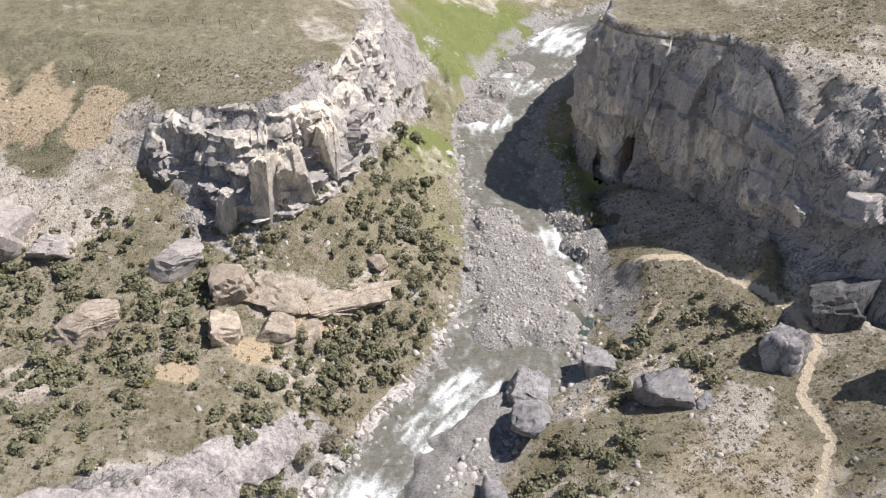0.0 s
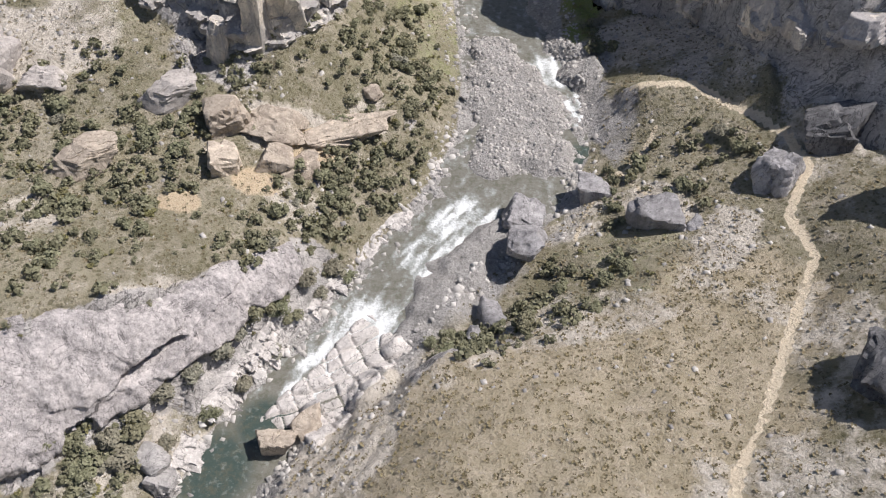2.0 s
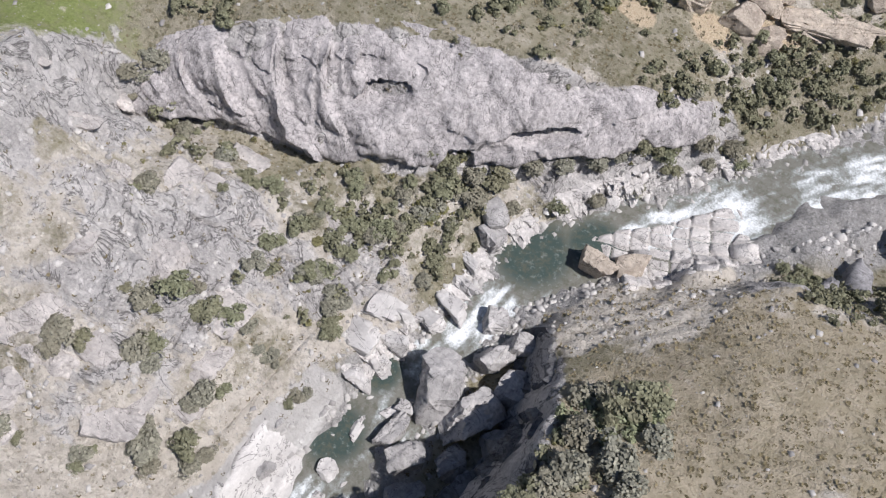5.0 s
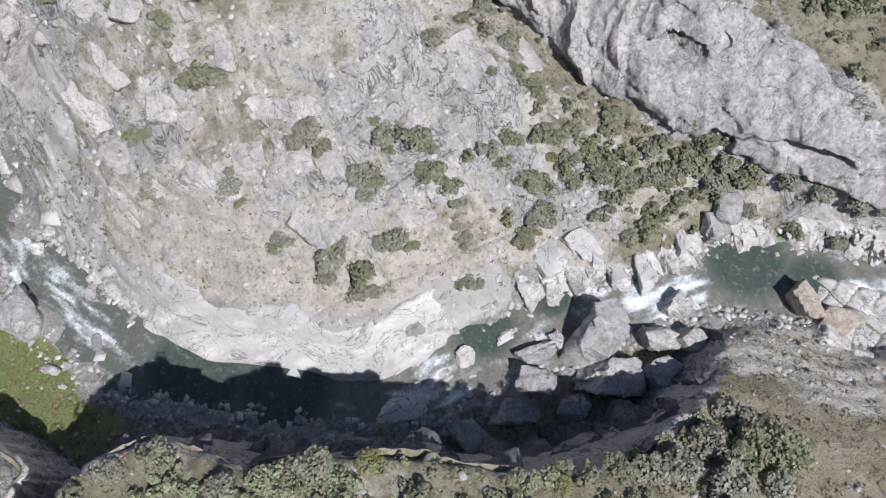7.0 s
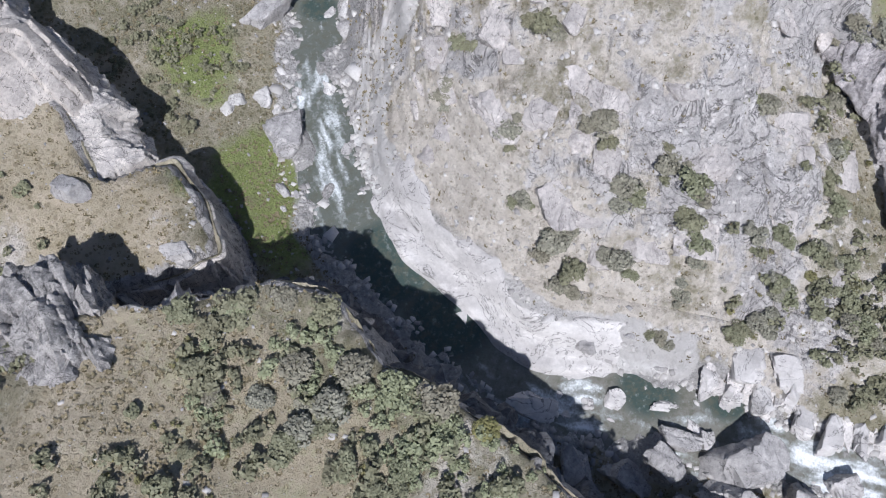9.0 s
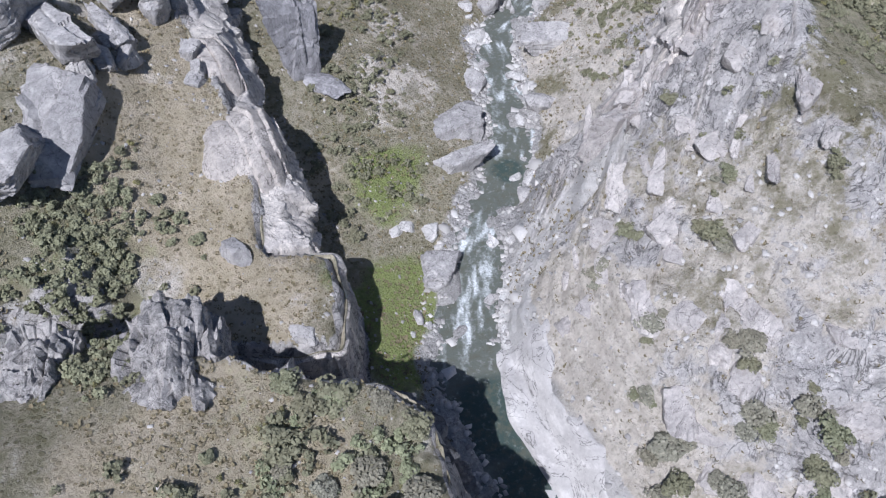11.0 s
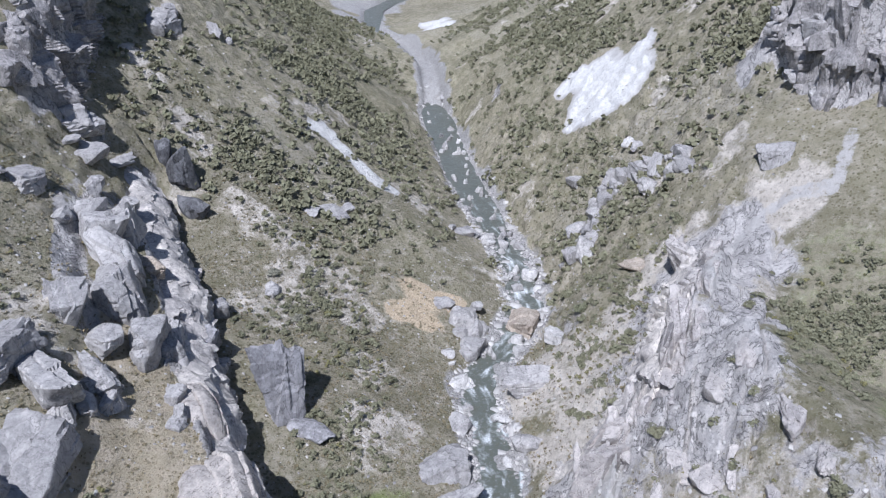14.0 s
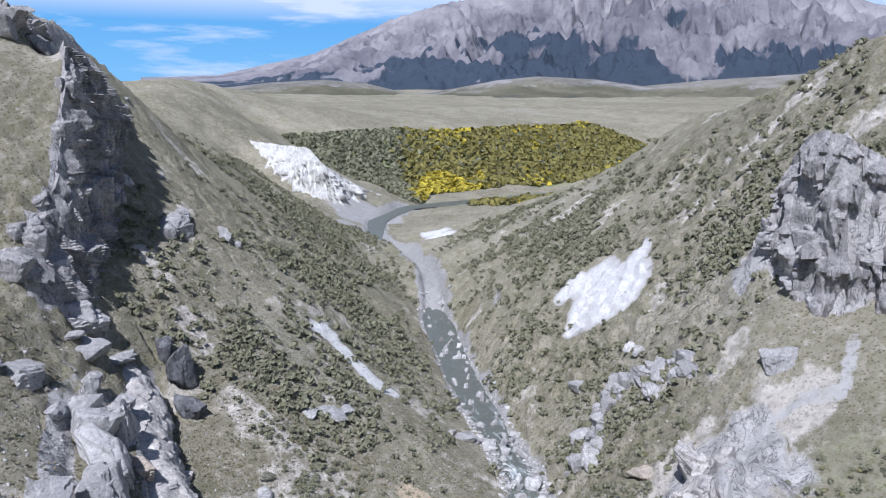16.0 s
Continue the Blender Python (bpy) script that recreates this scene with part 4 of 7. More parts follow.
paint(water_mesh, "foam", foam, chop * 0.5 + 0.5, np.maximum(calm, 0.5 * step01(-20, -44, f_y)), 0 * foam + 1)
tagged(new("water", water_mesh), "shallow grey-green mountain stream with white rapids", "stream", kind="structure")

# ---------------------------------------------------------------- bluffs


def bluff(name, foot, rim, material, label, step=0.6, bulge=1.2, rough=1.6, ledge=3.0, ledge_depth=0.5, groove=0.0, seed=0, hollows=(), blocky=0.0, undercut=0.0, slant=0.0, cap=None, upright=1.0, grain=1.0):
    """A rock face stretched from its foot to its rim, with ledges, ribs, grooves and hollows."""
    a, b = np.array(foot, float), np.array(rim, float)
    length = np.hypot(*np.diff(a[:, :2], axis=0).T).sum()
    tall = np.mean(np.linalg.norm(b - a, axis=1))
    nu, nv = max(12, int(length / step)), max(10, int(tall / step) + 4)
    s = np.linspace(0, len(a) - 1, nu)
    k = np.arange(len(a))
    A = np.stack([np.interp(s, k, a[:, c]) for c in range(3)], 1)
    B = np.stack([np.interp(s, k, b[:, c]) for c in range(3)], 1)
    for _ in range(max(1, int(nu / len(a) / 2))):
        A[1:-1], B[1:-1] = (A[:-2] + 2 * A[1:-1] + A[2:]) / 4, (B[:-2] + 2 * B[1:-1] + B[2:]) / 4
    way = np.gradient((A + B)[:, :2] / 2, axis=0)
    way /= np.linalg.norm(way, axis=1)[:, None]
    out = np.stack([-way[:, 1], way[:, 0]], 1)
    if np.mean(((A - B)[:, :2] * out).sum(1)) < 0:
        out = -out
    v = np.concatenate([np.linspace(-0.12, 1.0, nv - 1), [1.001]])
    P = A[None] + (B - A)[None] * v[:, None, None]
    x, y, z = P[..., 0], P[..., 1], P[..., 2]
    vv = np.clip(v, 0, 1)[:, None]
    u = np.linspace(0, length, nu)[None, :] + 0 * v[:, None]
    d = 0.5 + bulge * np.sin(np.pi * vv) * (1 + 0.6 * fractal(x, y, z, 15, 2, seed + 1))
    d = d + rough * (np.abs(fractal(x, y, z * 0.7, 9, 5, seed + 2, 0.55)) * 2 - 0.5)
    if ledge_depth:
        level = (z + 1.6 * fractal(x, y, 0 * z, 10, 2, seed + 3)) / ledge
        saw = level - np.floor(level)
        cell = np.floor((u + 5 * lattice(np.floor(level), 0 * u, 0 * u, seed + 31)) / 5.5 + 0.5 * fractal(x, y, z, 6, 2, seed + 33))
        proud = lattice(np.floor(level), cell, 0 * u, seed + 32)
        d = d + ledge_depth * ((saw ** 2 - 0.4) * (0.5 + fractal(x, y, z, 8, 2, seed + 4)) + 0.8 * (proud - 0.5))
    if groove:
        g = (u + z * slant) / 6.5 + 1.3 * fractal(x, y, z, 16, 3, seed + 5)
        f = g - np.floor(g)
        deep = np.clip(0.35 + 1.7 * fractal(x, y, z, 19, 2, seed + 17), 0.06, 1.2)
        d = d + groove * (f ** 2 * 1.3 - 0.4) * deep
        g = g * 2.7 + 0.8 * fractal(x, y, z, 5, 2, seed + 19)
        f = g - np.floor(g)
        d = d + 0.3 * groove * (f ** 2 - 0.4) * deep
    if blocky:
        d = d + blocky * blocks(x, y, z * upright, 6.5 * grain, seed + 8) + 0.42 * blocky * blocks(x, y, z * upright, 2.7 * grain, seed + 9)
    d = d + 0.14 * fractal(x, y, z, 1.6, 3, seed + 12)
    d = d - undercut * (1 - step01(0.02, 0.2, vv + 0.08 * fractal(x, y, 0 * z, 6, 2, seed + 14)))
    for hu, hz, ru, rz, depth in hollows:
        d = d - depth * (1 - step01(0.72, 1.0, np.hypot((u - hu * length) / ru, (z - hz) / rz)))
    fade = step01(0.0, 0.05, s / (len(a) - 1)) * step01(0.0, 0.05, 1 - s / (len(a) - 1))
    d = d * (0.25 + 0.75 * fade[None, :])
    d = d * (1 - 0.75 * step01(0.86, 1.0, vv))
    d = np.where(v[:, None] > 1, -1.2, d)
    P[..., :2] += d[..., None] * out[None]
    P[..., 2] += 0.5 * fractal(x, y, z, 4, 3, seed + 6) * (1 - step01(0.85, 1.0, vv))
    P[..., 2] += (0.9 * fractal(x, y, 0 * z, 4, 3, seed + 21) - (1.5 if cap else 0.6)) * step01(0.75, 1.0, vv)
    P[-1, :, 2] -= 2.2
    me = grid_mesh(name, P.reshape(-1, 3), nu, nv, material)
    me.set_sharp_from_angle(angle=radians(62 if groove > 2 else 40))
    if cap:
        me.materials.append(cap)
        row = np.repeat(np.arange(nv - 1), nu - 1)
        me.polygons.foreach_set("material_index", (row > nv - 4).astype(np.int32))
    return tagged(new(name, me), label, "cliff", kind="structure")


bluff("cliff_cave", CAVE_FOOT, CAVE_RIM, ROCK_WARM, "tall shaded limestone cliff streaked grey and buff with a cave", 0.35, 1.6, 1.5, 7, 1.3, 0.6, 100,
      ((0.37, 13, 4.5, 5.5, 16), (0.345, 19, 7, 5, 3), (0.30, 30, 3, 3, 4), (0.62, 27, 2, 3, 4), (0.66, 31, 1.3, 2, 3), (0.70, 29, 2.5, 4, 4.5), (0.74, 33, 1.5, 2.5, 3), (0.8, 33, 3, 4, 4.5)), 1.3, 1.8, 0.05, cap=ROCK_TURF, upright=0.45)
bluff("cliff_white", WHITE_FOOT, WHITE_RIM, ROCK_CREAM, "broken pale limestone cliff with grey ledges", 0.3, 0.4, 0.9, 4.2, 2.6, 0.3, 200, (), 1.1, 1.5, upright=1.6)
bluff("cliff_grey", GREY_FOOT, GREY_RIM, ROCK_GREY, "rounded grey limestone bluff with deep rain grooves", 0.28, 2.4, 1.5, 6, 0.12, 2.1, 300,
      ((0.43, 17.2, 3.4, 1.25, 5.0), (0.405, 16.2, 2.4, 0.9, 3.0), (0.70, 12, 7, 1.3, 5.0), (0.55, 9, 3, 2, 2.5)), 0.3, 2.6, 0.75)
# the canyon's shade is painted into this wall's near-black rock
bluff("cliff_wall", WALL_FOOT, WALL_RIM, ROCK_SHADED, "undercut limestone wall above the stream, coloured dark for its deep shade", 0.4, -1.0, 2.4, 4, 0.8, 0.5, 400, (), 1.2, cap=ROCK_TURF)
bluff("cliff_gully", GULLY_FOOT, GULLY_RIM, ROCK_GREY, "shadowed limestone wall of a side gully", 0.4, -0.3, 2.0, 4, 0.8, 0.4, 500, (), 1.4, cap=ROCK_TURF)
bluff("cliff_spur", SPUR_FOOT, SPUR_RIM, ROCK_PALE, "upright grey limestone ribs at the end of the spur", 0.4, 1.2, 1.8, 5, 0.4, 1.6, 600, (), 1.6, upright=0.4)
bluff("cliff_block", BLOCK_FOOT, BLOCK_RIM, ROCK_PALE, "sheer sides of a flat-topped grassy rock", 0.35, 0.0, 0.4, 5, 0.2, 0.2, 700, (), 0.5, cap=ROCK_TURF, upright=0.5)
bluff("cliff_ridge", RIDGE_FOOT, RIDGE_RIM, ROCK_PALE, "folded pale rock edge of a tussock ridge", 0.35, 3.2, 1.4, 4.5, 0.5, 0.5, 750, (), 0.9, cap=ROCK_TURF)
bluff("cliff_crag", CRAG_FOOT, CRAG_RIM, ROCK_CRAG, "broken grey crag with deep dark clefts on the hillside", 0.5, 1.5, 2.0, 9, 1.0, 1.2, 820, ((0.45, 74, 2.0, 9, 7), (0.7, 70, 2, 8, 6), (0.25, 68, 1.5, 9, 5)), 2.6, upright=0.4)
bluff("cliff_tower", TOWER_FOOT, TOWER_RIM, ROCK_CRAG, "shattered grey limestone rib above the hillside", 0.5, 1.5, 2.0, 7, 1.5, 1.2, 840, ((0.45, 80, 1.6, 7, 6), (0.7, 92, 1.4, 6, 5)), 2.2, upright=0.5)
bluff("cliff_chalk", CHALK_FOOT, CHALK_RIM, ROCK_CHALK, "bright white eroded scarp with ribs", 1.5, 2.0, 5.0, 14, 1.5, 4.0, 800, (), 0.9, upright=0.4)



def bank(y_hi, y_lo, side, near, out, rise, steps):
    """Foot and rim of a low rock shelf along the water's edge."""
    rows = np.where((STREAM_PTS[:, 1] < y_hi) & (STREAM_PTS[:, 1] > y_lo) & (STREAM_PTS[:, 0] > -100))[0][::steps]
    foot, rim = [], []
    for k in rows:
        px, py, level, half = STREAM_PTS[k]
        a = STREAM_PTS[k, :2] + side * STREAM_SIDE[k] * half * near
        b = STREAM_PTS[k, :2] + side * STREAM_SIDE[k] * (half * near + out)
        foot.append((*a, level - 0.5))
        rim.append((*b, max(height(*b), level + rise) + 0.15))
    return foot, rim


bluff("bank_shelf", *bank(112, 62, -1, 0.95, 1.9, 0.7, 7), ROCK_SHELF, "cracked pale bedrock shelf along the rapids", 0.2, 0.2, 0.5, 3, 0.1, 0.5, 860, (), 1.0, 0.0, 1.2, grain=0.34)
bluff("bank_shelf_gorge", *bank(63, 9, -1, 0.92, 3.6, 1.2, 6), ROCK_SHELF, "jagged pale bedrock blocks at the foot of the bluff", 0.2, 0.2, 0.6, 3, 0.1, 0.6, 870, (), 1.2, 0.0, 1.2, grain=0.38)


def worn_ledge(y_hi, y_lo, out):
    """A smooth water-worn shelf draped along the stream, rising in low steps from the water."""
    rows = np.where((STREAM_PTS[:, 1] < y_hi) & (STREAM_PTS[:, 1] > y_lo) & (STREAM_PTS[:, 0] > -72))[0]
    s = np.arange(rows[0], rows[-1], 0.3)
    k = np.arange(len(STREAM_PTS))
    mid = np.stack([np.interp(s, k, STREAM_PTS[:, c]) for c in range(4)], 1)
    side = -np.stack([np.interp(s, k, STREAM_SIDE[:, c]) for c in range(2)], 1)
    near = np.interp(-mid[:, 1], [-12, 0, 6, 12, 23, 33, 39, 46], [0.95, 0.8, 0.45, 0.15, 0.3, 0.2, 0.5, 0.95]) * mid[:, 3]
    near = near + 0.6 * fractal(s, 0 * s, 0 * s, 6, 3, 881)
    f = np.arange(-0.6, out, 0.3)
    reach = near[None, :] + f[:, None]
    x, y = mid[None, :, 0] + side[None, :, 0] * reach, mid[None, :, 1] + side[None, :, 1] * reach
    for _ in range(12):
        x[:, 1:-1], y[:, 1:-1] = (x[:, :-2] + 2 * x[:, 1:-1] + x[:, 2:]) / 4, (y[:, :-2] + 2 * y[:, 1:-1] + y[:, 2:]) / 4
    base = height_many(x.ravel(), y.ravel()).reshape(x.shape)
    for _ in range(8):
        base[:, 1:-1] = (base[:, :-2] + 2 * base[:, 1:-1] + base[:, 2:]) / 4
        base[1:-1] = (base[:-2] + 2 * base[1:-1] + base[2:]) / 4
    g = f[:, None] + 0.9 * fractal(x, y, 0 * x, 8, 3, 882)
    shelf = mid[None, :, 2] - 0.7 + 1.5 * step01(-0.4, 1.2, g) + 0.5 * step01(2.6, 3.2, g) + 0.6 * step01(4.6, 5.4, g) + 0.09 * f[:, None]
    z = np.maximum(base + 0.4, shelf) + 0.1 * fractal(x, y, 0 * x, 2.2, 3, 883)
    rim = out - f[:, None] + 2.2 * fractal(x, y, 0 * x, 7, 3, 884)
    z = z - 1.6 * (1 - step01(0.4, 2.6, rim)) - 2.2 * (1 - step01(0, 9, np.minimum(s - s[0], s[-1] - s)[None, :] + 3 * fractal(x, y, 0 * x, 5, 3, 885)))
    me = grid_mesh("bank_ledge", np.stack([x, y, z], -1).reshape(-1, 3), len(s), len(f), ROCK_LEDGE)
    return tagged(new("bank_ledge", me), "smooth water-worn white ledge curving along the stream", "bedrock", kind="structure")


worn_ledge(8, -47, 9.5)


def pavement(y_hi, y_lo, near, out):
    """Cracked plates of bedrock lying beside the rapids."""
    rows = np.where((STREAM_PTS[:, 1] < y_hi) & (STREAM_PTS[:, 1] > y_lo) & (STREAM_PTS[:, 0] > -60))[0]
    s = np.arange(rows[0], rows[-1], 0.25)
    k = np.arange(len(STREAM_PTS))
    mid = np.stack([np.interp(s, k, STREAM_PTS[:, c]) for c in range(4)], 1)
    side = np.stack([np.interp(s, k, STREAM_SIDE[:, c]) for c in range(2)], 1)
    f = np.arange(0, out, 0.25)
    reach = (mid[:, 3] * near)[None, :] + f[:, None]
    x, y = mid[None, :, 0] + side[None, :, 0] * reach, mid[None, :, 1] + side[None, :, 1] * reach
    u, v = (x + 0.5 * y) / 3.4 + 0.5 * fractal(x, y, 0 * x, 5, 2, 891), (y - 0.4 * x) / 2.6 + 0.5 * fractal(x, y, 0 * x, 5, 2, 892)
    fu, fv = np.floor(u), np.floor(v)
    gap = np.minimum(np.minimum(u - fu, fu + 1 - u) * 3.4, np.minimum(v - fv, fv + 1 - v) * 2.6)
    tilt = (u - fu - 0.5) * (lattice(fu, fv, 0 * fu, 893) - 0.5) + (v - fv - 0.5) * (lattice(fu, fv, 0 * fu, 894) - 0.5)
    z = np.maximum(height_many(x.ravel(), y.ravel()).reshape(x.shape), mid[None, :, 2] + 0.1) + 0.3 + 0.7 * (lattice(fu, fv, 0 * fu, 895) - 0.35) + 0.6 * tilt
    z = z - 0.7 * (1 - step01(0.0, 0.3, gap)) + 0.06 * fractal(x, y, 0 * x, 0.8, 3, 896)
    ends = step01(0, 5, s - s[0]) * step01(0, 5, s[-1] - s)
    z = z - 1.3 * (1 - step01(0.0, 1.4, np.minimum(f, out - f) + 0.6 * fractal(x, y, 0 * x, 3, 2, 897).mean(1))[:, None] * ends[None, :])
    me = grid_mesh("bedrock_pavement", np.stack([x, y, z], -1).reshape(-1, 3), len(s), len(f), ROCK_SHELF)
    return tagged(new("bedrock_pavement", me), "cracked flat plates of white bedrock beside the rapids", "bedrock", kind="structure")


pavement(74, 51, -0.35, 13.0)

# the sheet is cut away inside the cave mouth
cut = bmesh.new()
cut.from_mesh(ground_mesh)
mouth = [f for f in cut.faces if f.calc_center_median().z < 22 and (f.calc_center_median().xy - Vector((38.5, 152.5))).length < 4.5]
bmesh.ops.delete(cut, geom=mouth, context="FACES")
cut.to_mesh(ground_mesh)
cut.free()

# ---------------------------------------------------------------- boulders
shape_cache = {}


def boulder_mesh(kind, material, fine=3):
    """A broken block: flat faces meeting in worn edges, bedding cracks and chipped corners."""
    key = (kind, material.name, fine)
    if key in shape_cache:
        return shape_cache[key]
    rnd = np.random.RandomState(900 + kind)
    bm = bmesh.new()
    bmesh.ops.create_icosphere(bm, subdivisions=fine, radius=1.0)
    co = np.array([v.co for v in bm.verts])
    total = 0
    planes = [(1, 0, 0), (-1, 0, 0), (0, 1, 0), (0, -1, 0), (0, 0, 1), (0, 0, -1)] + [None] * (3 + kind % 4)
    for p in planes:
        n = rnd.normal(size=3) * np.array([1, 1, 0.7]) if p is None else np.array(p) + 0.27 * rnd.normal(size=3)
        n /= np.linalg.norm(n)
        far = rnd.uniform(0.66, 0.9) if p is not None else rnd.uniform(0.78, 1.0)
        total = total + (np.maximum(co @ n, 0) / far) ** 60
    co = co * (total ** (-1 / 60))[:, None]
    for _ in range(3 + kind % 3):
        n, side = rnd.normal(size=3) * np.array([1, 1, 0.5]), rnd.normal(size=3)
        n, side = n / np.linalg.norm(n), side / np.linalg.norm(side)
        broken = (co @ n > rnd.uniform(0.1, 0.45)) & (co @ side > rnd.uniform(-0.3, 0.2))
        co[broken] *= rnd.uniform(0.82, 0.93)
    x, y, z = co.T
    r = 0.045 * fractal(x, y, z, 0.8, 4, 900 + kind)
    bed = np.array([0.25, 0.15, 1.0]) + 0.25 * rnd.normal(size=3)
    q = (co @ bed) / rnd.uniform(0.38, 0.6) + 0.5 * fractal(x, y, z, 1.2, 2, 950 + kind)
    f = np.abs(q - np.rint(q))
    r = r - 0.055 * np.exp(-(f / 0.05) ** 2) * (fractal(x, y, z, 0.8, 2, 960 + kind) > -0.15)
    r = r + 0.04 * (lattice(np.rint(q), 0 * q, 0 * q, 965 + kind) - 0.5)
    r = r + 0.035 * blocks(x + 0.3 * y, y, z * 1.6 + 0.2 * x, 0.55, 970 + kind)
    co *= (1 + r)[:, None]
    co[:, 2] -= co[:, 2].min()
    co[:, :2] /= np.abs(co[:, :2]).max()
    co[:, 2] /= co[:, 2].max()
    for v, c in zip(bm.verts, co):
        v.co = c
    for face in bm.faces:
        face.smooth = True
    me = bpy.data.meshes.new("boulder")
    bm.to_mesh(me)
    bm.free()
    me.set_sharp_from_angle(angle=radians(28))
    me.materials.append(material)
    shape_cache[key] = me
    return me


def boulder(x, y, wide, tall, material, label, kind, name="boulder", group="", fine=3, sink=0.22, deep=0.8, turn=None, lean=None):
    ob = new(name, boulder_mesh(kind, material, fine))
    a = random.uniform(0, 6.28) if turn is None else radians(turn)
    tip = (random.uniform(-0.12, 0.12), random.uniform(-0.12, 0.12)) if lean is None else (radians(lean[0]), radians(lean[1]))
    low = min(height(x + dx * wide * 0.3, y + dy * wide * 0.3) for dx, dy in ((0, 0), (1, 0), (-1, 0), (0, 1), (0, -1)))
    ob.matrix_basis = Matrix.LocRotScale((x, y, 0.5 * (low + height(x, y)) - sink * tall), Euler((tip[0], tip[1], a)), (0.56 * wide, 0.56 * wide * deep, tall))
    return tagged(ob, label, "boulder", group)


# boulders: x, y, breadth, height
DARK_FAR = [(-121.9, -161.0, 10.4, 15.2)]
# first row: an unseen block beside the view, added to shade the slope
DARK_NEAR = [(73.0, 75.0, 13.0, 14.0), (52.5, 45, 13, 8), (64.9, 93.9, 11.0, 11.0)]
GREY_FAR = [(-83.6, -140.9, 11.1, 12.2), (-92.4, -151.3, 6.4, 8.8), (-78.9, -152.4, 10.8, 7.6), (-98.5, -127.3, 4.8, 7.2), (-57.2, -110.9, 4.0, 3.6), (-103.2, -171.7, 13.7, 7.5), (-152.0, -139.6, 9.1, 4.6), (-114.0, -126.6, 5.2, 3.9), (-133.8, -76.5, 5.8, 5.8), (-194.5, -124.0, 7.9, 3.5), (-185.6, -79.6, 10.7, 9.2), (-210.4, -82.5, 9.8, 8.1), (-206.5, -73.4, 10.9, 8.6), (-192.6, -57.2, 8.4, 7.0), (-217.1, -96.4, 6.9, 5.2), (-147.6, -96.9, 10.0, 8.6)]
GREY_FAR_MORE = [(-140.2, -90.1, 8.3, 5.5), (-147.2, -92.5, 7.1, 5.7), (-181.2, -36.8, 7.5, 8.8), (-131.3, -227.2, 13.8, 6.1), (-160.8, -205.3, 12.0, 10.3), (-178.4, -205.2, 7.3, 6.4), (-103.4, -172.7, 14.0, 8.9)]
GREY_NEAR = [(-20.0, 56.0, 4.5, 3.9), (-39.9, 44.4, 6.1, 5.7), (-41.3, 47.5, 5.9, 4.7)]
GREY_RIDGE = [(-68.4, -56.6, 8.8, 7.3), (-114.8, -77.4, 7.2, 5.4), (-115.0, -62.0, 6.0, 7.1), (-93.0, -52.1, 4.7, 3.2), (-63.0, -98.5, 4.1, 3.6), (-43.5, -75.1, 5.8, 5.0), (-39.5, -58.4, 4.8, 2.4)]
SLATE_NEAR = [(14.2, 82, 12, 10.5), (13.8, 90.5, 10.5, 6.5), (26.7, 95.9, 8, 5.5), (55.0, 88.0, 11, 8), (35.5, 85.8, 10, 6.5), (40.8, 81.8, 3.2, 2.3), (7.4, 70.7, 5.9, 4.1), (4.6, 67.0, 3.6, 3.6)]
TAN_FAR = [(-158.8, -85.7, 11.7, 8.8), (-163.4, -58.4, 9.2, 3.9)]
TAN_NEAR = [(-20.2, 52.6, 5.8, 5.5), (-12.3, 116.2, 5.8, 4.2), (-25.2, 50.9, 7.2, 8.0)]
WHITE_FAR = [(-147.3, -70.9, 6.6, 6.6), (-121.4, -72.0, 4.3, 3.4), (-146.9, -79.6, 3.9, 3.0), (-183.3, -94.7, 5.7, 5.7), (-200.0, -116.9, 7.1, 4.4), (-219.9, -81.2, 4.9, 3.9), (-127.9, -85.9, 6.5, 5.2)]
WHITE_NEAR = [(-29.2, 62.2, 3.6, 1.8)]
WHITE_RIDGE = [(-121.4, -70.8, 5.1, 3.6), (-80.1, -52.2, 3.0, 2.4), (-81.8, -49.2, 2.2, 1.4), (-73.5, -66.0, 3.6, 2.6), (-75.0, -62.2, 4.0, 2.6), (-71.2, -66.9, 3.0, 2.0), (-109.8, -63.4, 3.0, 1.6), (-96.1, -56.8, 3.0, 2.4)]

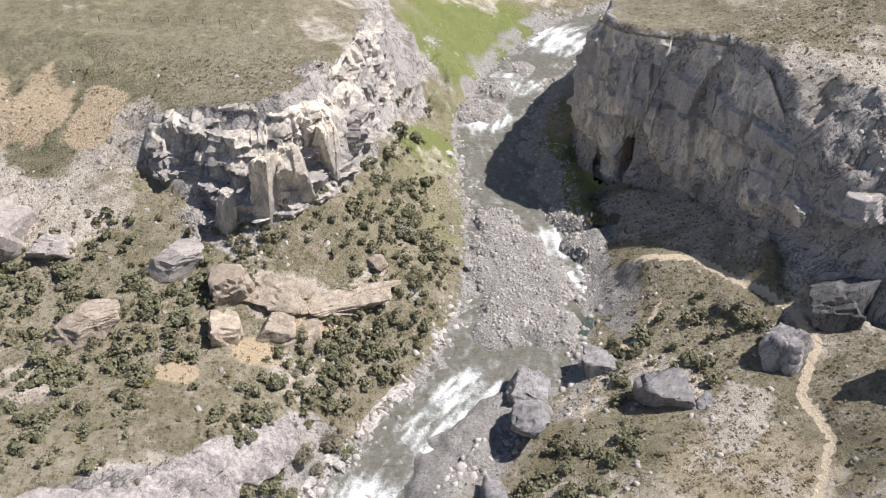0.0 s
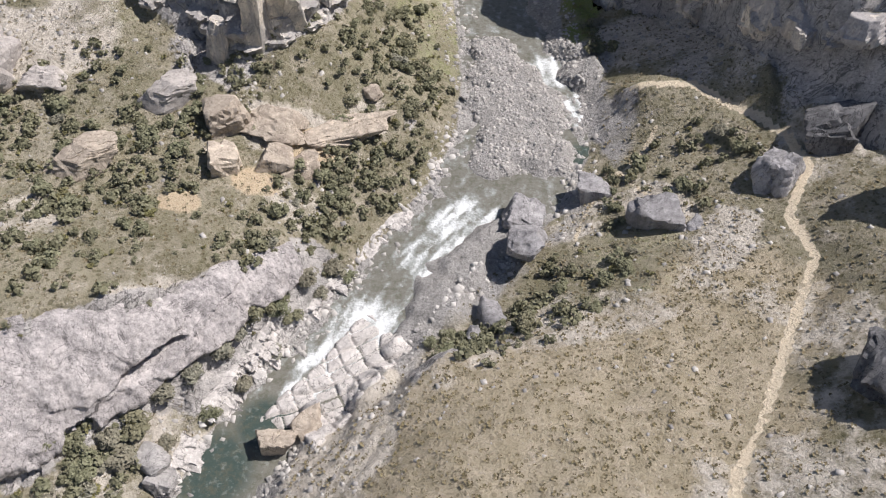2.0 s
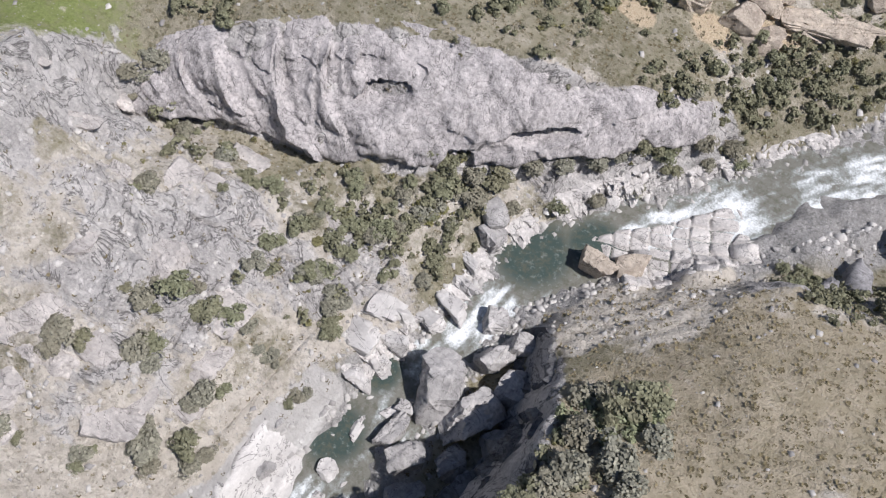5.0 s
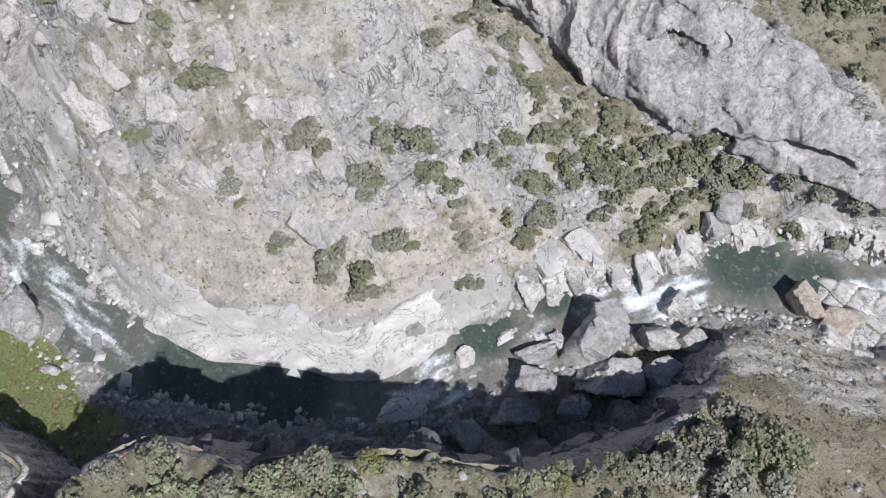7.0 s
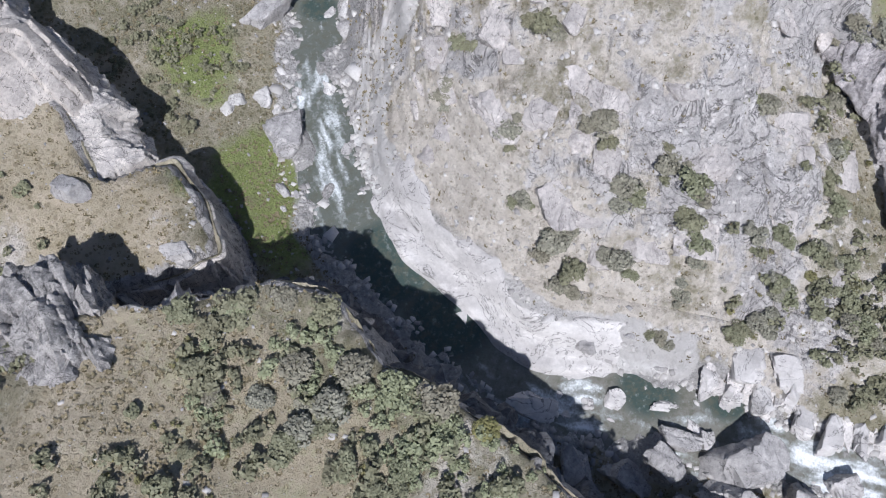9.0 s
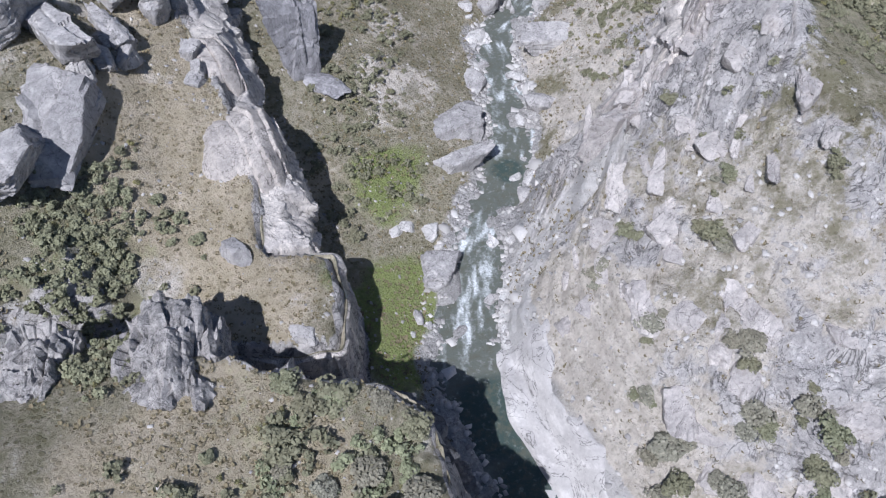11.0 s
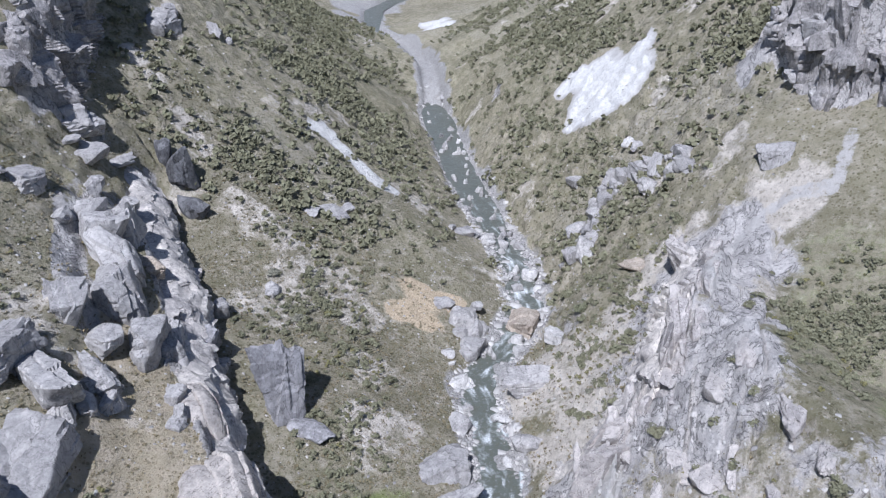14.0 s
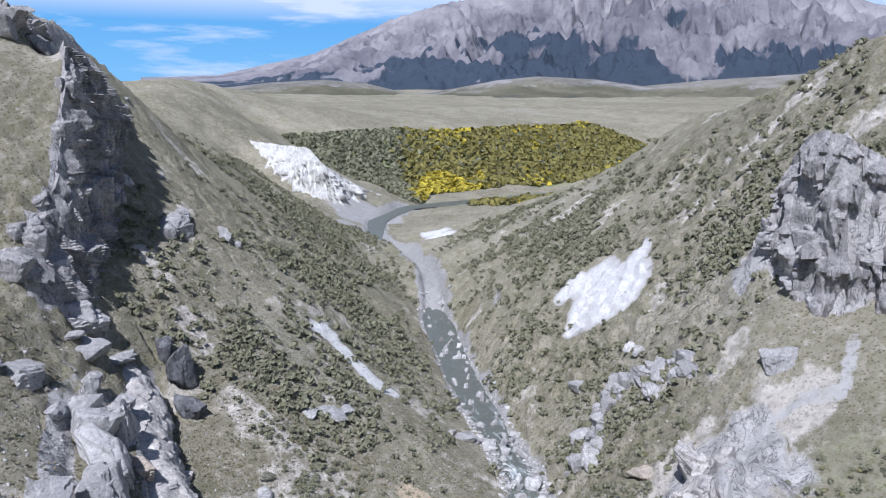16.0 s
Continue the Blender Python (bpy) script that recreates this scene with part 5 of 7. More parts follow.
random.seed(5)
serial = 0
for rows, material, label, squat in (
        (SLATE_NEAR, BOULDER_PURPLE, "large slate-grey limestone boulder on the stream bank", 0.85), (TAN_NEAR, BOULDER_TAN, "buff weathered limestone block among scrub", 0.7),
        (GREY_NEAR, BOULDER_GREY, "grey limestone boulder beside the stream", 0.75), (WHITE_NEAR, BOULDER_WHITE, "white water-worn boulder in the rapids", 0.6),
        (GREY_RIDGE, BOULDER_GREY, "big grey slab lying at the water's edge", 0.55), (WHITE_RIDGE, BOULDER_WHITE, "white rounded stone in the stream", 0.6),
        (TAN_FAR, BOULDER_TAN, "buff boulder beside the lower stream", 0.7), (WHITE_FAR, BOULDER_WHITE, "bleached white boulder beside the lower stream", 0.7),
        (DARK_NEAR, ROCK_SHADED, "grey outcrop above the path, coloured dark for shade", 0.9), (DARK_FAR, ROCK_SHADED, "dark craggy outcrop with shadowed clefts", 0.95),
        (GREY_FAR, BOULDER_GREY, "grey limestone outcrop block on the hillside", 0.75), (GREY_FAR_MORE, BOULDER_GREY, "tall grey limestone pillar on the hillside", 0.8)):
    for x, y, wide, tall in rows:
        serial += 1
        if tall > 1.7 * wide:
            for j in range(7):
                q = random.uniform(0.55, 1.0) * wide
                boulder(x + random.uniform(-0.6, 0.6) * wide, y + random.uniform(-0.6, 0.6) * wide, q, q * random.uniform(0.8, 1.7), material, label, random.randrange(11), "rock_outcrop",
                        fine=4, sink=random.uniform(0.1, 0.4))
            continue
        boulder(x, y, wide, max(tall * squat, wide * 0.35), material, label, serial % 11, "boulder" if wide < 9 else "rock_outcrop", fine=4 if wide > 6 else 3)
        if material in (BOULDER_GREY, ROCK_SHADED) and y < -80 and wide > 7:
            for _ in range(2):
                a, q = random.uniform(0, 6.28), random.uniform(0.45, 0.75)
                boulder(x + math.cos(a) * q * wide, y + math.sin(a) * q * wide, wide * random.uniform(0.4, 0.75), tall * squat * random.uniform(0.35, 0.8), material,
                        "broken rock leaning against a larger outcrop", random.randrange(11), "rock_outcrop", fine=3)

# long tilted blocks of the rocky ridge and slabs at the lower stream: x, y, length, breadth, height, turn
LONG_BLOCKS = [(-65, -117, 14, 7.5, 8, 70), (-76, -115, 12, 7, 7, 73), (-54, -107, 5, 3.5, 4, 63),
               (-65, -100, 6, 3.5, 3.5, 52), (-67, -104, 5, 4, 4, 20), (-31, -72, 7, 4, 3.5, 129), (-101, -72.5, 14, 9.5, 5, 155), (-91.8, -67, 14.5, 6.5, 5, 146), (-134, -68.5, 21, 8, 5, 138)]
DARK_BLOCKS = [(-88, -119, 11, 8, 12, 20), (-14, -77, 7, 5, 5, 140), (-88, -94, 9, 6, 3.2, 89)]
TAN_BLOCKS = [(-57, 94, 19, 9, 7, 14), (-29, 106, 15, 10, 4.6, -5), (-17, 108, 18, 9, 4.2, 16), (-28.5, 98, 10, 7.5, 6, 12), (-36.5, 95.5, 8, 6.5, 7, 10), (-37, 104, 8.5, 7, 8, 4), (-24, 99, 9, 6, 4, 30)]
SCAR_BLOCKS = [(-46.5, 110, 14, 7, 6.5, 11), (-69, 111, 11, 6.5, 5, 11), (-79, 113, 15, 11, 13, 80)]
CANYON_BLOCKS = [(-31.5, 21.5, 12.5, 9.5, 9, 82), (-25.5, 21, 12, 7, 8, 78), (-28, 29, 6, 4, 6, 60), (-26.5, 33, 6.5, 5, 5.5, 40), (-31.5, 33.5, 5.5, 4.5, 4, 30), (-23, 27, 6, 5, 5, 100), (-24.5, 13.5, 6, 4.5, 4, 70), (-33.5, 11.5, 7, 5, 4, 80), (-30, 10.5, 7, 4.5, 4.5, 70),
                 (-27, 6, 7, 5, 4, 60), (-26.5, -1, 6, 5, 4, 20)]
WORN_BLOCKS = [(-42.8, 14.5, 6.5, 3.6, 4, 168), (-42.3, 18.5, 6.5, 3.8, 4, 176), (-42, 22.5, 6, 3.4, 4, 185), (-43, 26, 5.5, 3.2, 4.5, 172), (-39.5, 29, 8, 3.4, 3.6, 165), (-38.5, 32.5, 7, 3.2, 3.4, 170), (-38.8, 36, 6, 2.8, 3.2, 176), (-39.5, 39, 4.5, 3, 3, 160),
               (-45.5, 20, 7, 6, 3.5, 30), (-46, 25, 6.5, 5, 3.5, 10), (-34.5, -8.5, 8, 5, 3.2, 85), (-37.5, 2.8, 6, 4.2, 3, 120), (-35.8, -0.8, 3.4, 2.8, 2.2, 20), (-36.5, -4, 3, 2.2, 1.8, 80), (-34.2, 2.5, 3.4, 2, 1.8, 60), (-38.6, -4.5, 2, 1.6, 1.5, 0), (-33.5, -4, 2.6, 1.8, 1.6, 40),
               (-38, 10, 5, 2.8, 2.2, 95), (-36, 14, 4, 2.6, 2.4, 60), (-33.8, 16, 3.6, 2.4, 2.6, 30)]
for rows, material, label in ((CANYON_BLOCKS, BOULDER_GREY, "huge flat-topped grey block wedged in the canyon"), (TAN_BLOCKS, BOULDER_TAN, "flat buff sandstone block among scrub"), (WORN_BLOCKS, ROCK_LEDGE, "white water-worn bedrock block at the stream's edge"), (SCAR_BLOCKS, BOULDER_PALE, "pale broken limestone block on the slope"), (LONG_BLOCKS, BOULDER_GREY, "long grey limestone block fallen on the ridge"), (DARK_BLOCKS, BOULDER_PURPLE, "dark upright limestone block with a streaked side")):
    for i, (x, y, long, broad, tall, turn) in enumerate(rows):
        boulder(x, y, long, tall, material, label, (3 * i + 1) % 11, "rock_outcrop", fine=5 if long > 15 else 4, sink=0.45 if rows is WORN_BLOCKS else 0.3, deep=broad / long, turn=turn)

# the row of great blocks leaning along the ridge
for i, (x, y, long, broad, tall, turn) in enumerate(((-29.5, -96.5, 26, 13, 14, 27), (-42, -101.5, 22, 11, 10, 26), (-51.5, -110.5, 17, 9.5, 9, 75), (-46, -116.5, 12, 10, 7, 30), (-57.5, -106, 7, 5, 5, 40), (-49.5, -105.5, 6, 4.5, 5, 60))):
    boulder(x, y, long, tall, BOULDER_GREY, "great grey limestone block leaning along the ridge", (5 * i + 1) % 11, "rock_outcrop", "blocks of the ridge", 5, 0.2, broad / long, turn, (3, -5))

# crags standing on the ridge: x, y, length, breadth, height, turn, lean
CRAGS = [(-76, -124, 14, 9, 14, 60, (6, -10)), (-71, -116, 11, 7, 9, 40, (-8, 6)), (-82, -133, 14, 9, 13, 70, (4, 8)), (-60, -112, 8, 5, 8, 80, (-4, 10)),
         (-52, -118, 13, 9, 9, 20, (8, 0)), (-64, -125, 11, 8, 8, 50, (-6, 8)), (-91, -142, 11, 9, 12, 40, (6, 6)), (-79, -118, 9, 7, 8, 30, (0, 12))]
for i, (x, y, long, broad, tall, turn, lean) in enumerate(CRAGS):
    boulder(x, y, long, tall, BOULDER_GREY, "tall broken grey crag standing on the ridge", (2 * i + 3) % 11, "rock_outcrop", "crags of the ridge", 5, 0.34, broad / long, turn, lean)
boulder(-90, -102, 13, 19, BOULDER_PURPLE, "upright flat-topped limestone pillar with a dark streaked side", 8, "rock_pillar", fine=5, sink=0.16, deep=0.72, turn=150, lean=(0, 0))


def dome(x, y, long, broad, tall, turn, seed, base, material, label, craggy=1.3):
    """A rounded boss of folded rock: onion-like layers breaking off round its flanks."""
    bm = bmesh.new()
    bmesh.ops.create_icosphere(bm, subdivisions=6, radius=1.0)
    co = np.array([v.co for v in bm.verts])
    w = 1 / ((np.abs(co) ** 3.2).sum(1)) ** (1 / 3.2)
    co = co * w[:, None] * np.array([long / 2, broad / 2, tall])
    px, py, pz = co.T
    lay = (0.25 * px - 0.95 * py + 0.2 * pz) / 2.6 + 1.1 * fractal(px * 0.6, py, pz * 0.6, 9, 3, seed)
    f = lay - np.floor(lay)
    step = 0.75 * f ** 2 + 0.6 * (lattice(np.floor(lay), np.floor(px / 6 + fractal(px, py, pz, 5, 2, seed + 1)), 0 * px, seed + 2) - 0.5)
    push = (step - 0.4 * np.exp(-(np.minimum(f, 1 - f) / 0.07) ** 2)) * np.clip(0.45 + 1.5 * py / broad, 0.1, 1) + craggy * fractal(px, py, pz, 7, 5, seed + 3, 0.58)
    if craggy > 2:
        push = push + 0.9 * blocks(px, py, pz, 3.2, seed + 5) + 0.35 * blocks(px, py, pz, 1.3, seed + 6)
    co = co * (1 + push / np.linalg.norm(co, axis=1))[:, None]
    for v, c in zip(bm.verts, co):
        v.co = c
    bmesh.ops.delete(bm, geom=[v for v in bm.verts if v.co.z < -0.35 * tall], context="VERTS")
    for face in bm.faces:
        face.smooth = True
    me = bpy.data.meshes.new("rock_dome")
    bm.to_mesh(me)
    bm.free()
    me.set_sharp_from_angle(angle=radians(40))
    me.materials.append(material)
    ob = new("rock_dome", me)
    ob.matrix_basis = Matrix.LocRotScale((x, y, base), Euler((0, 0, radians(turn))), None)
    return tagged(ob, label, "rock")


dome(-58, -87, 21, 16, 17.5, 52, 610, 5.0, ROCK_DOME, "rounded dome of folded pale rock at the ridge edge")
dome(-69.5, -102.5, 16, 10, 19, 62, 612, 5.0, ROCK_DOME, "narrow hump of folded rock at the ridge edge")

# the broken crest of the ridge: blocks crowding one another
CREST = along([(-60, -83, 0), (-66, -94, 0), (-74, -108, 0), (-84, -122, 0), (-95, -138, 0), (-106, -154, 0), (-112, -166, 0)], 5.2)
for i, (x, y, _) in enumerate(CREST):
    if i < 5:
        continue
    for j in range(1 + i % 2):
        long = random.choice((4.5, 6, 8, 11)) * random.uniform(0.85, 1.15)
        brown = 9 < i < 13 and j == 0
        boulder(x + random.uniform(-4.5, 5.5), y + random.uniform(-3, 3), long, long * random.uniform(0.4, 0.75), BOULDER_TAN if brown else BOULDER_GREY,
                "brownish broken rock on the ridge crest" if brown else "angular grey rock crowding the ridge crest", random.randrange(11), "rock_outcrop", "rocks of the ridge crest", 4,
                random.uniform(0.25, 0.45), random.uniform(0.5, 0.8), 60 + random.uniform(-30, 30))

# a fall of broken blocks down to the lower stream
FALL = along([(-194, -61, 0), (-206, -76, 0), (-204, -84, 0), (-192, -82, 0), (-182, -82, 0)], 2.2)
for x, y, _ in FALL:
    for j in range(3):
        long = random.choice((2, 3, 4.5, 7)) * random.uniform(0.8, 1.2)
        boulder(x + random.uniform(-4, 4), y + random.uniform(-4, 4), long, long * random.uniform(0.5, 0.9), BOULDER_GREY, "angular grey block in a rock fall above the stream", random.randrange(11), "boulder", "blocks of the rock fall", 3,
                0.25, random.uniform(0.55, 0.9))

# pebbly crags on the brink of the gully, and the cream corner of the white cliff
for i, (x, y, long, broad, tall, turn) in enumerate(((-23, -63.5, 17, 11, 8, 40), (-12.5, -74.5, 14, 9, 8, 30), (-28.5, -67.5, 8, 6, 6, 20))):
    dome(x, y, long, broad, tall, turn, 621 + 4 * i, 20.5 if i != 2 else 15.0, ROCK_PEBBLY, "rough pebbly crag on the brink of the gully", 3.0)
for i, (x, y, long, broad, tall, turn) in enumerate(((-33, 121.5, 8, 6, 17, 60), (-27.5, 125, 9, 6, 16, 30), (-23, 133, 9, 6, 15, 75), (-39, 120, 7, 5, 10, 20))):
    boulder(x, y, long, tall, BOULDER_CREAM, "smooth cream-coloured rock corner freshly broken from the cliff", (4 * i) % 11, "rock_outcrop", fine=5, sink=0.2, deep=broad / long, turn=turn, lean=(6, -4))

# broken rock on and beside the hillside rib and the crag
for foot, rim, tries, last in ((TOWER_FOOT, TOWER_RIM, 46, 6), (CRAG_FOOT, CRAG_RIM, 24, 3)):
    for i in range(tries):
        q = random.uniform(0, last - 0.01)
        k, f = int(q), q - int(q)
        a, b = Vector(foot[k]).lerp(Vector(foot[k + 1]), f), Vector(rim[k]).lerp(Vector(rim[k + 1]), f)
        p = a.lerp(b, random.uniform(-0.4, 0.8))
        long = random.choice((3, 4, 5, 7)) * random.uniform(0.8, 1.2)
        boulder(p.x, p.y, long, long * random.uniform(0.5, 0.9), BOULDER_GREY, "broken grey rock on the steep hillside", random.randrange(11), "rock_outcrop", "rocks of the hillside", 4, 0.4, random.uniform(0.5, 0.9))

for x, y, _ in along(TOWER_RIM, 2.6):
    long = random.choice((5, 7, 9, 11)) * random.uniform(0.8, 1.2)
    boulder(x + random.uniform(-2, 2), y + random.uniform(-2, 2), long, long * random.uniform(0.55, 0.85), ROCK_CRAG, "shattered grey rock along the brink of the rib", random.randrange(11), "rock_outcrop", "rocks of the hillside", 4, 0.26, random.uniform(0.5, 0.9))

for i, (x, y) in enumerate(((-124, -222), (-120, -219), (-128, -225), (-122, -226), (-131, -222))):
    boulder(x, y, 10 - i % 3, 7, ROCK_CRAG, "blocky grey tor on the hilltop", (3 * i) % 11, "rock_outcrop", "rocks of the hillside", 4, 0.2, 0.8)

# smaller stones lodged along both banks
rnd = np.random.RandomState(77)
count = 0
stations = np.where((STREAM_PTS[:, 1] > -215) & (STREAM_PTS[:, 1] < 215))[0]
while count < 300:
    k = rnd.choice(stations)
    px, py, pz, half = STREAM_PTS[k]
    side = rnd.choice((-1, 1)) if py < 15 or py > 100 else rnd.choice((-1, 1), p=(0.7, 0.3))
    f = side * rnd.uniform(0.4, 1.6) if py < 15 else side * rnd.uniform(0.72, 1.28)
    x, y = STREAM_PTS[k, :2] + STREAM_SIDE[k] * half * f
    upper = py > 95
    wide = rnd.choice((0.9, 1.3, 1.8, 2.5, 3.4), p=(0.34, 0.28, 0.2, 0.12, 0.06)) * rnd.uniform(0.8, 1.2) * (0.7 if upper else 1.0)
    if (upper and rnd.rand() < 0.7) or (15 < py <= 95 and rnd.rand() < 0.75):
        continue
    white = rnd.rand() < 0.5
    boulder(x, y, wide, wide * rnd.uniform(0.3, 0.55), BOULDER_WHITE if white else BOULDER_GREY, "pale water-worn stone on the stream bank" if white else "grey stone on the stream bank",
            int(rnd.randint(11)), "bank_stone", "stones along the stream", 3, 0.25, rnd.uniform(0.5, 0.95))
    count += 1
# boulders standing in the lower stream
rnd = np.random.RandomState(79)
lower = np.where((STREAM_PTS[:, 0] < -140) & (STREAM_PTS[:, 0] > -330))[0]
for j in range(70):
    k = rnd.choice(lower)
    x, y = STREAM_PTS[k, :2] + STREAM_SIDE[k] * STREAM_PTS[k, 3] * rnd.uniform(-1.05, 1.05)
    wide = rnd.uniform(1.2, 4.2)
    under = max(0.0, STREAM_PTS[k, 2] + 0.25 - height(x, y))
    white = rnd.rand() < 0.55
    boulder(x, y, wide, 1.3 * under + wide * rnd.uniform(0.35, 0.6) + 0.3, BOULDER_WHITE if white else BOULDER_GREY, "white boulder standing in the lower stream" if white else "grey boulder standing in the lower stream",
            int(rnd.randint(11)), "boulder", "boulders of the lower stream", 3, 0.08, rnd.uniform(0.55, 0.95))

# slabs and ribs bedded in the pale slope and the spur
SLOPE_SLABS = [(-61.3, -11.4, 6.0, 5.6), (-59.5, -7.4, 5.6, 5.6), (-55.3, -4.0, 4.0, 4.8), (-73.6, -6.0, 3.9, 5.5), (-69.3, 8.9, 6.4, 6.4), (-71.5, -22.0, 6.4, 8.8), (-76.9, -11.6, 4.7, 7.1), (-90.1, -34.1, 5.9, 9.3), (-57.4, 2.3, 4.8, 4.0), (-60.2, 9.8, 5.6, 4.8), (-64.1, 20.4, 4.9, 5.8), (-74.9, 28.6, 5.2, 7.7), (-76.9, 2.7, 4.7, 7.1), (-76.1, 17.7, 5.0, 7.4), (-83.7, -24.1, 4.9, 6.5), (-71.1, -15.3, 4.7, 4.7)]
SPUR_RIBS = [(-117.1, -35.8, 4.3, 11.3), (-109.7, -34.6, 3.7, 8.4), (-131.3, -38.0, 6.0, 8.0), (-110.6, -27.5, 4.4, 9.7), (-113.9, -24.5, 4.3, 9.5), (-104.3, -16.4, 4.8, 9.7), (-98.9, -21.6, 4.2, 7.5), (-162.5, -48.8, 9.6, 7.2), (-104.5, -39.4, 5.8, 10.6), (-92.0, -29.2, 5.2, 7.9), (-97.2, -9.9, 4.6, 9.2), (-93.5, -14.9, 4.0, 7.1)]
for i, (x, y, wide, tall) in enumerate(SLOPE_SLABS):
    boulder(x, y, wide * 1.7, wide * 0.6, BOULDER_PALE, "smooth grey slab bedded in the pale slope", i % 11, "rock_slab", "slabs of the pale slope", 4, 0.56, 0.8, 10 + random.uniform(-15, 15))
for i, (x, y, _) in enumerate(along([(a, b, 0) for a, b, c in SPUR_RIM], 3.6)):
    for j in range(2):
        long = random.uniform(5, 9.5)
        boulder(x + random.uniform(-2, 3), y + random.uniform(-3, 2.5), long, random.uniform(3.5, 7), BOULDER_PALE, "upright fin of grey limestone on the spur", random.randrange(11), "rock_fin", "fins of the spur", 4,
                0.42, random.uniform(0.25, 0.45), 10 + random.uniform(-16, 16))
for i, (x, y, long, tall, broad, turn, lean) in enumerate(((-122, -37, 13, 13, 4.5, 14, (8, 0)), (-127.5, -38.5, 12, 12, 4, 18, (6, 4)), (-117.5, -36.5, 11, 12, 4, 8, (10, -4)), (-131, -40, 9, 10, 4, 20, (4, 6)), (-152, -42, 13, 12, 6, 40, (14, -8)), (-99.5, -42.5, 13, 13, 6, 155, (4, 4)), (-106, -42, 9, 9, 5, 140, (6, 0)))):
    boulder(x, y, long, tall, BOULDER_PALE, "tall upright slab of grey limestone on the spur's edge", (4 * i + 2) % 11, "rock_fin", "fins of the spur", 5, 0.3, broad / long, turn, lean)
placed = 0
while placed < 30:
    x, y = random.uniform(-100, -56), random.uniform(-36, 30)
    wide = random.uniform(3.0, 8.0)
    if x > -66 and random.random() < 0.75:
        continue
    boulder(x, y, wide, wide * random.uniform(0.25, 0.42), BOULDER_PALE, "smooth grey slab bedded in the pale slope", random.randrange(11), "rock_slab", "slabs of the pale slope", 4, 0.52,
            random.uniform(0.4, 0.8), 10 + random.uniform(-22, 22))
    placed += 1
for i, (x, y, wide, tall) in enumerate(SPUR_RIBS):
    boulder(x, y, tall * 1.2, wide * 0.7, BOULDER_PALE, "upright rib of grey limestone on the spur", i % 11, "rock_rib", "ribs of the spur", 4, 0.5, 0.4, 10 + random.uniform(-8, 8))

# ---------------------------------------------------------------- plants


def part(name, me, parent, label=""):
    ob = new(name, me)
    ob.parent = parent
    if label:
        ob["label"] = label
    return ob


def leaf_cloud(rnd, count, lumps, leaf, flat=1.0):
    """Many small leaf blades over lumpy bushes: corner points, four for each blade."""
    centre = lumps[rnd.randint(len(lumps), size=count)]
    d = rnd.normal(size=(count, 3))
    d /= np.linalg.norm(d, axis=1)[:, None]
    d[:, 2] = np.abs(d[:, 2]) * 1.1 - 0.2
    p = centre[:, :3] + d * (centre[:, 3] * rnd.uniform(0.8, 1.06, count))[:, None] * np.array([1, 1, flat])
    face = d + 0.45 * rnd.normal(size=(count, 3)) + np.array([0, 0, 0.25])
    u = np.cross(face, rnd.normal(size=(count, 3)))
    u /= np.linalg.norm(u, axis=1)[:, None] + 1e-6
    v = np.cross(face, u)
    v /= np.linalg.norm(v, axis=1)[:, None] + 1e-6
    s = leaf * rnd.uniform(0.6, 1.4, count)[:, None]
    return np.stack([p - u * s - v * s * 0.6, p + u * s - v * s * 0.6, p + u * s * 0.7 + v * s * 0.8, p - u * s * 0.7 + v * s * 0.8], 1).reshape(-1, 3)


def quads_mesh(name, corners, material):
    me = bpy.data.meshes.new(name)
    n = len(corners)
    me.vertices.add(n)
    me.vertices.foreach_set("co", np.asarray(corners, np.float32).ravel())
    me.loops.add(n)
    me.loops.foreach_set("vertex_index", np.arange(n, dtype=np.int32))
    me.polygons.add(n // 4)
    me.polygons.foreach_set("loop_start", np.arange(0, n, 4, dtype=np.int32))
    me.update(calc_edges=True)
    me.materials.append(material)
    return me


def stems_mesh(rnd):
    bm = bmesh.new()
    for k in range(6):
        a, lean = rnd.uniform(0, 6.28), rnd.uniform(0.2, 0.6)
        top = Vector((math.cos(a) * lean, math.sin(a) * lean, 0.65))
        r = bmesh.ops.create_cone(bm, segments=5, radius1=0.05, radius2=0.015, depth=1.0, cap_ends=False)
        turn = top.normalized().to_track_quat("Z", "Y").to_matrix().to_4x4()
        bmesh.ops.transform(bm, matrix=turn @ Matrix.Diagonal((1, 1, top.length + 0.25, 1)) @ Matrix.Translation((0, 0, 0.35)), verts=r["verts"])
    me = bpy.data.meshes.new("stems")
    bm.to_mesh(me)
    bm.free()
    me.materials.append(BARK)
    return me


def lumps_of(rnd, n=6):
    out = [(0, 0, 0.5, 0.55)]
    for _ in range(n):
        a, r = rnd.uniform(0, 6.28), rnd.uniform(0.25, 0.62)
        out.append((math.cos(a) * r, math.sin(a) * r, rnd.uniform(0.3, 0.8), rnd.uniform(0.2, 0.4)))
    return np.array(out)


SHRUBS = []
for k in range(9):
    rnd = np.random.RandomState(300 + k)
    base = new("shrub")
    part("stems", stems_mesh(rnd), base, "grey woody stems")
    leaf = (LEAF_DARK, LEAF_DARK, LEAF_OLIVE, LEAF_DARK, LEAF_GREY, LEAF_DARK, LEAF_OLIVE, LEAF_DARK, LEAF_GREY)[k]
    part("crown", quads_mesh("crown", leaf_cloud(rnd, 1150, lumps_of(rnd, 14), 0.06), leaf), base)
    SHRUBS.append((base, ("dark olive thorny shrub on the slope", "bright olive-green bush on the slope", "grey-green twiggy shrub on the slope")[(0, 0, 1, 0, 2, 0, 1, 0, 2)[k]]))

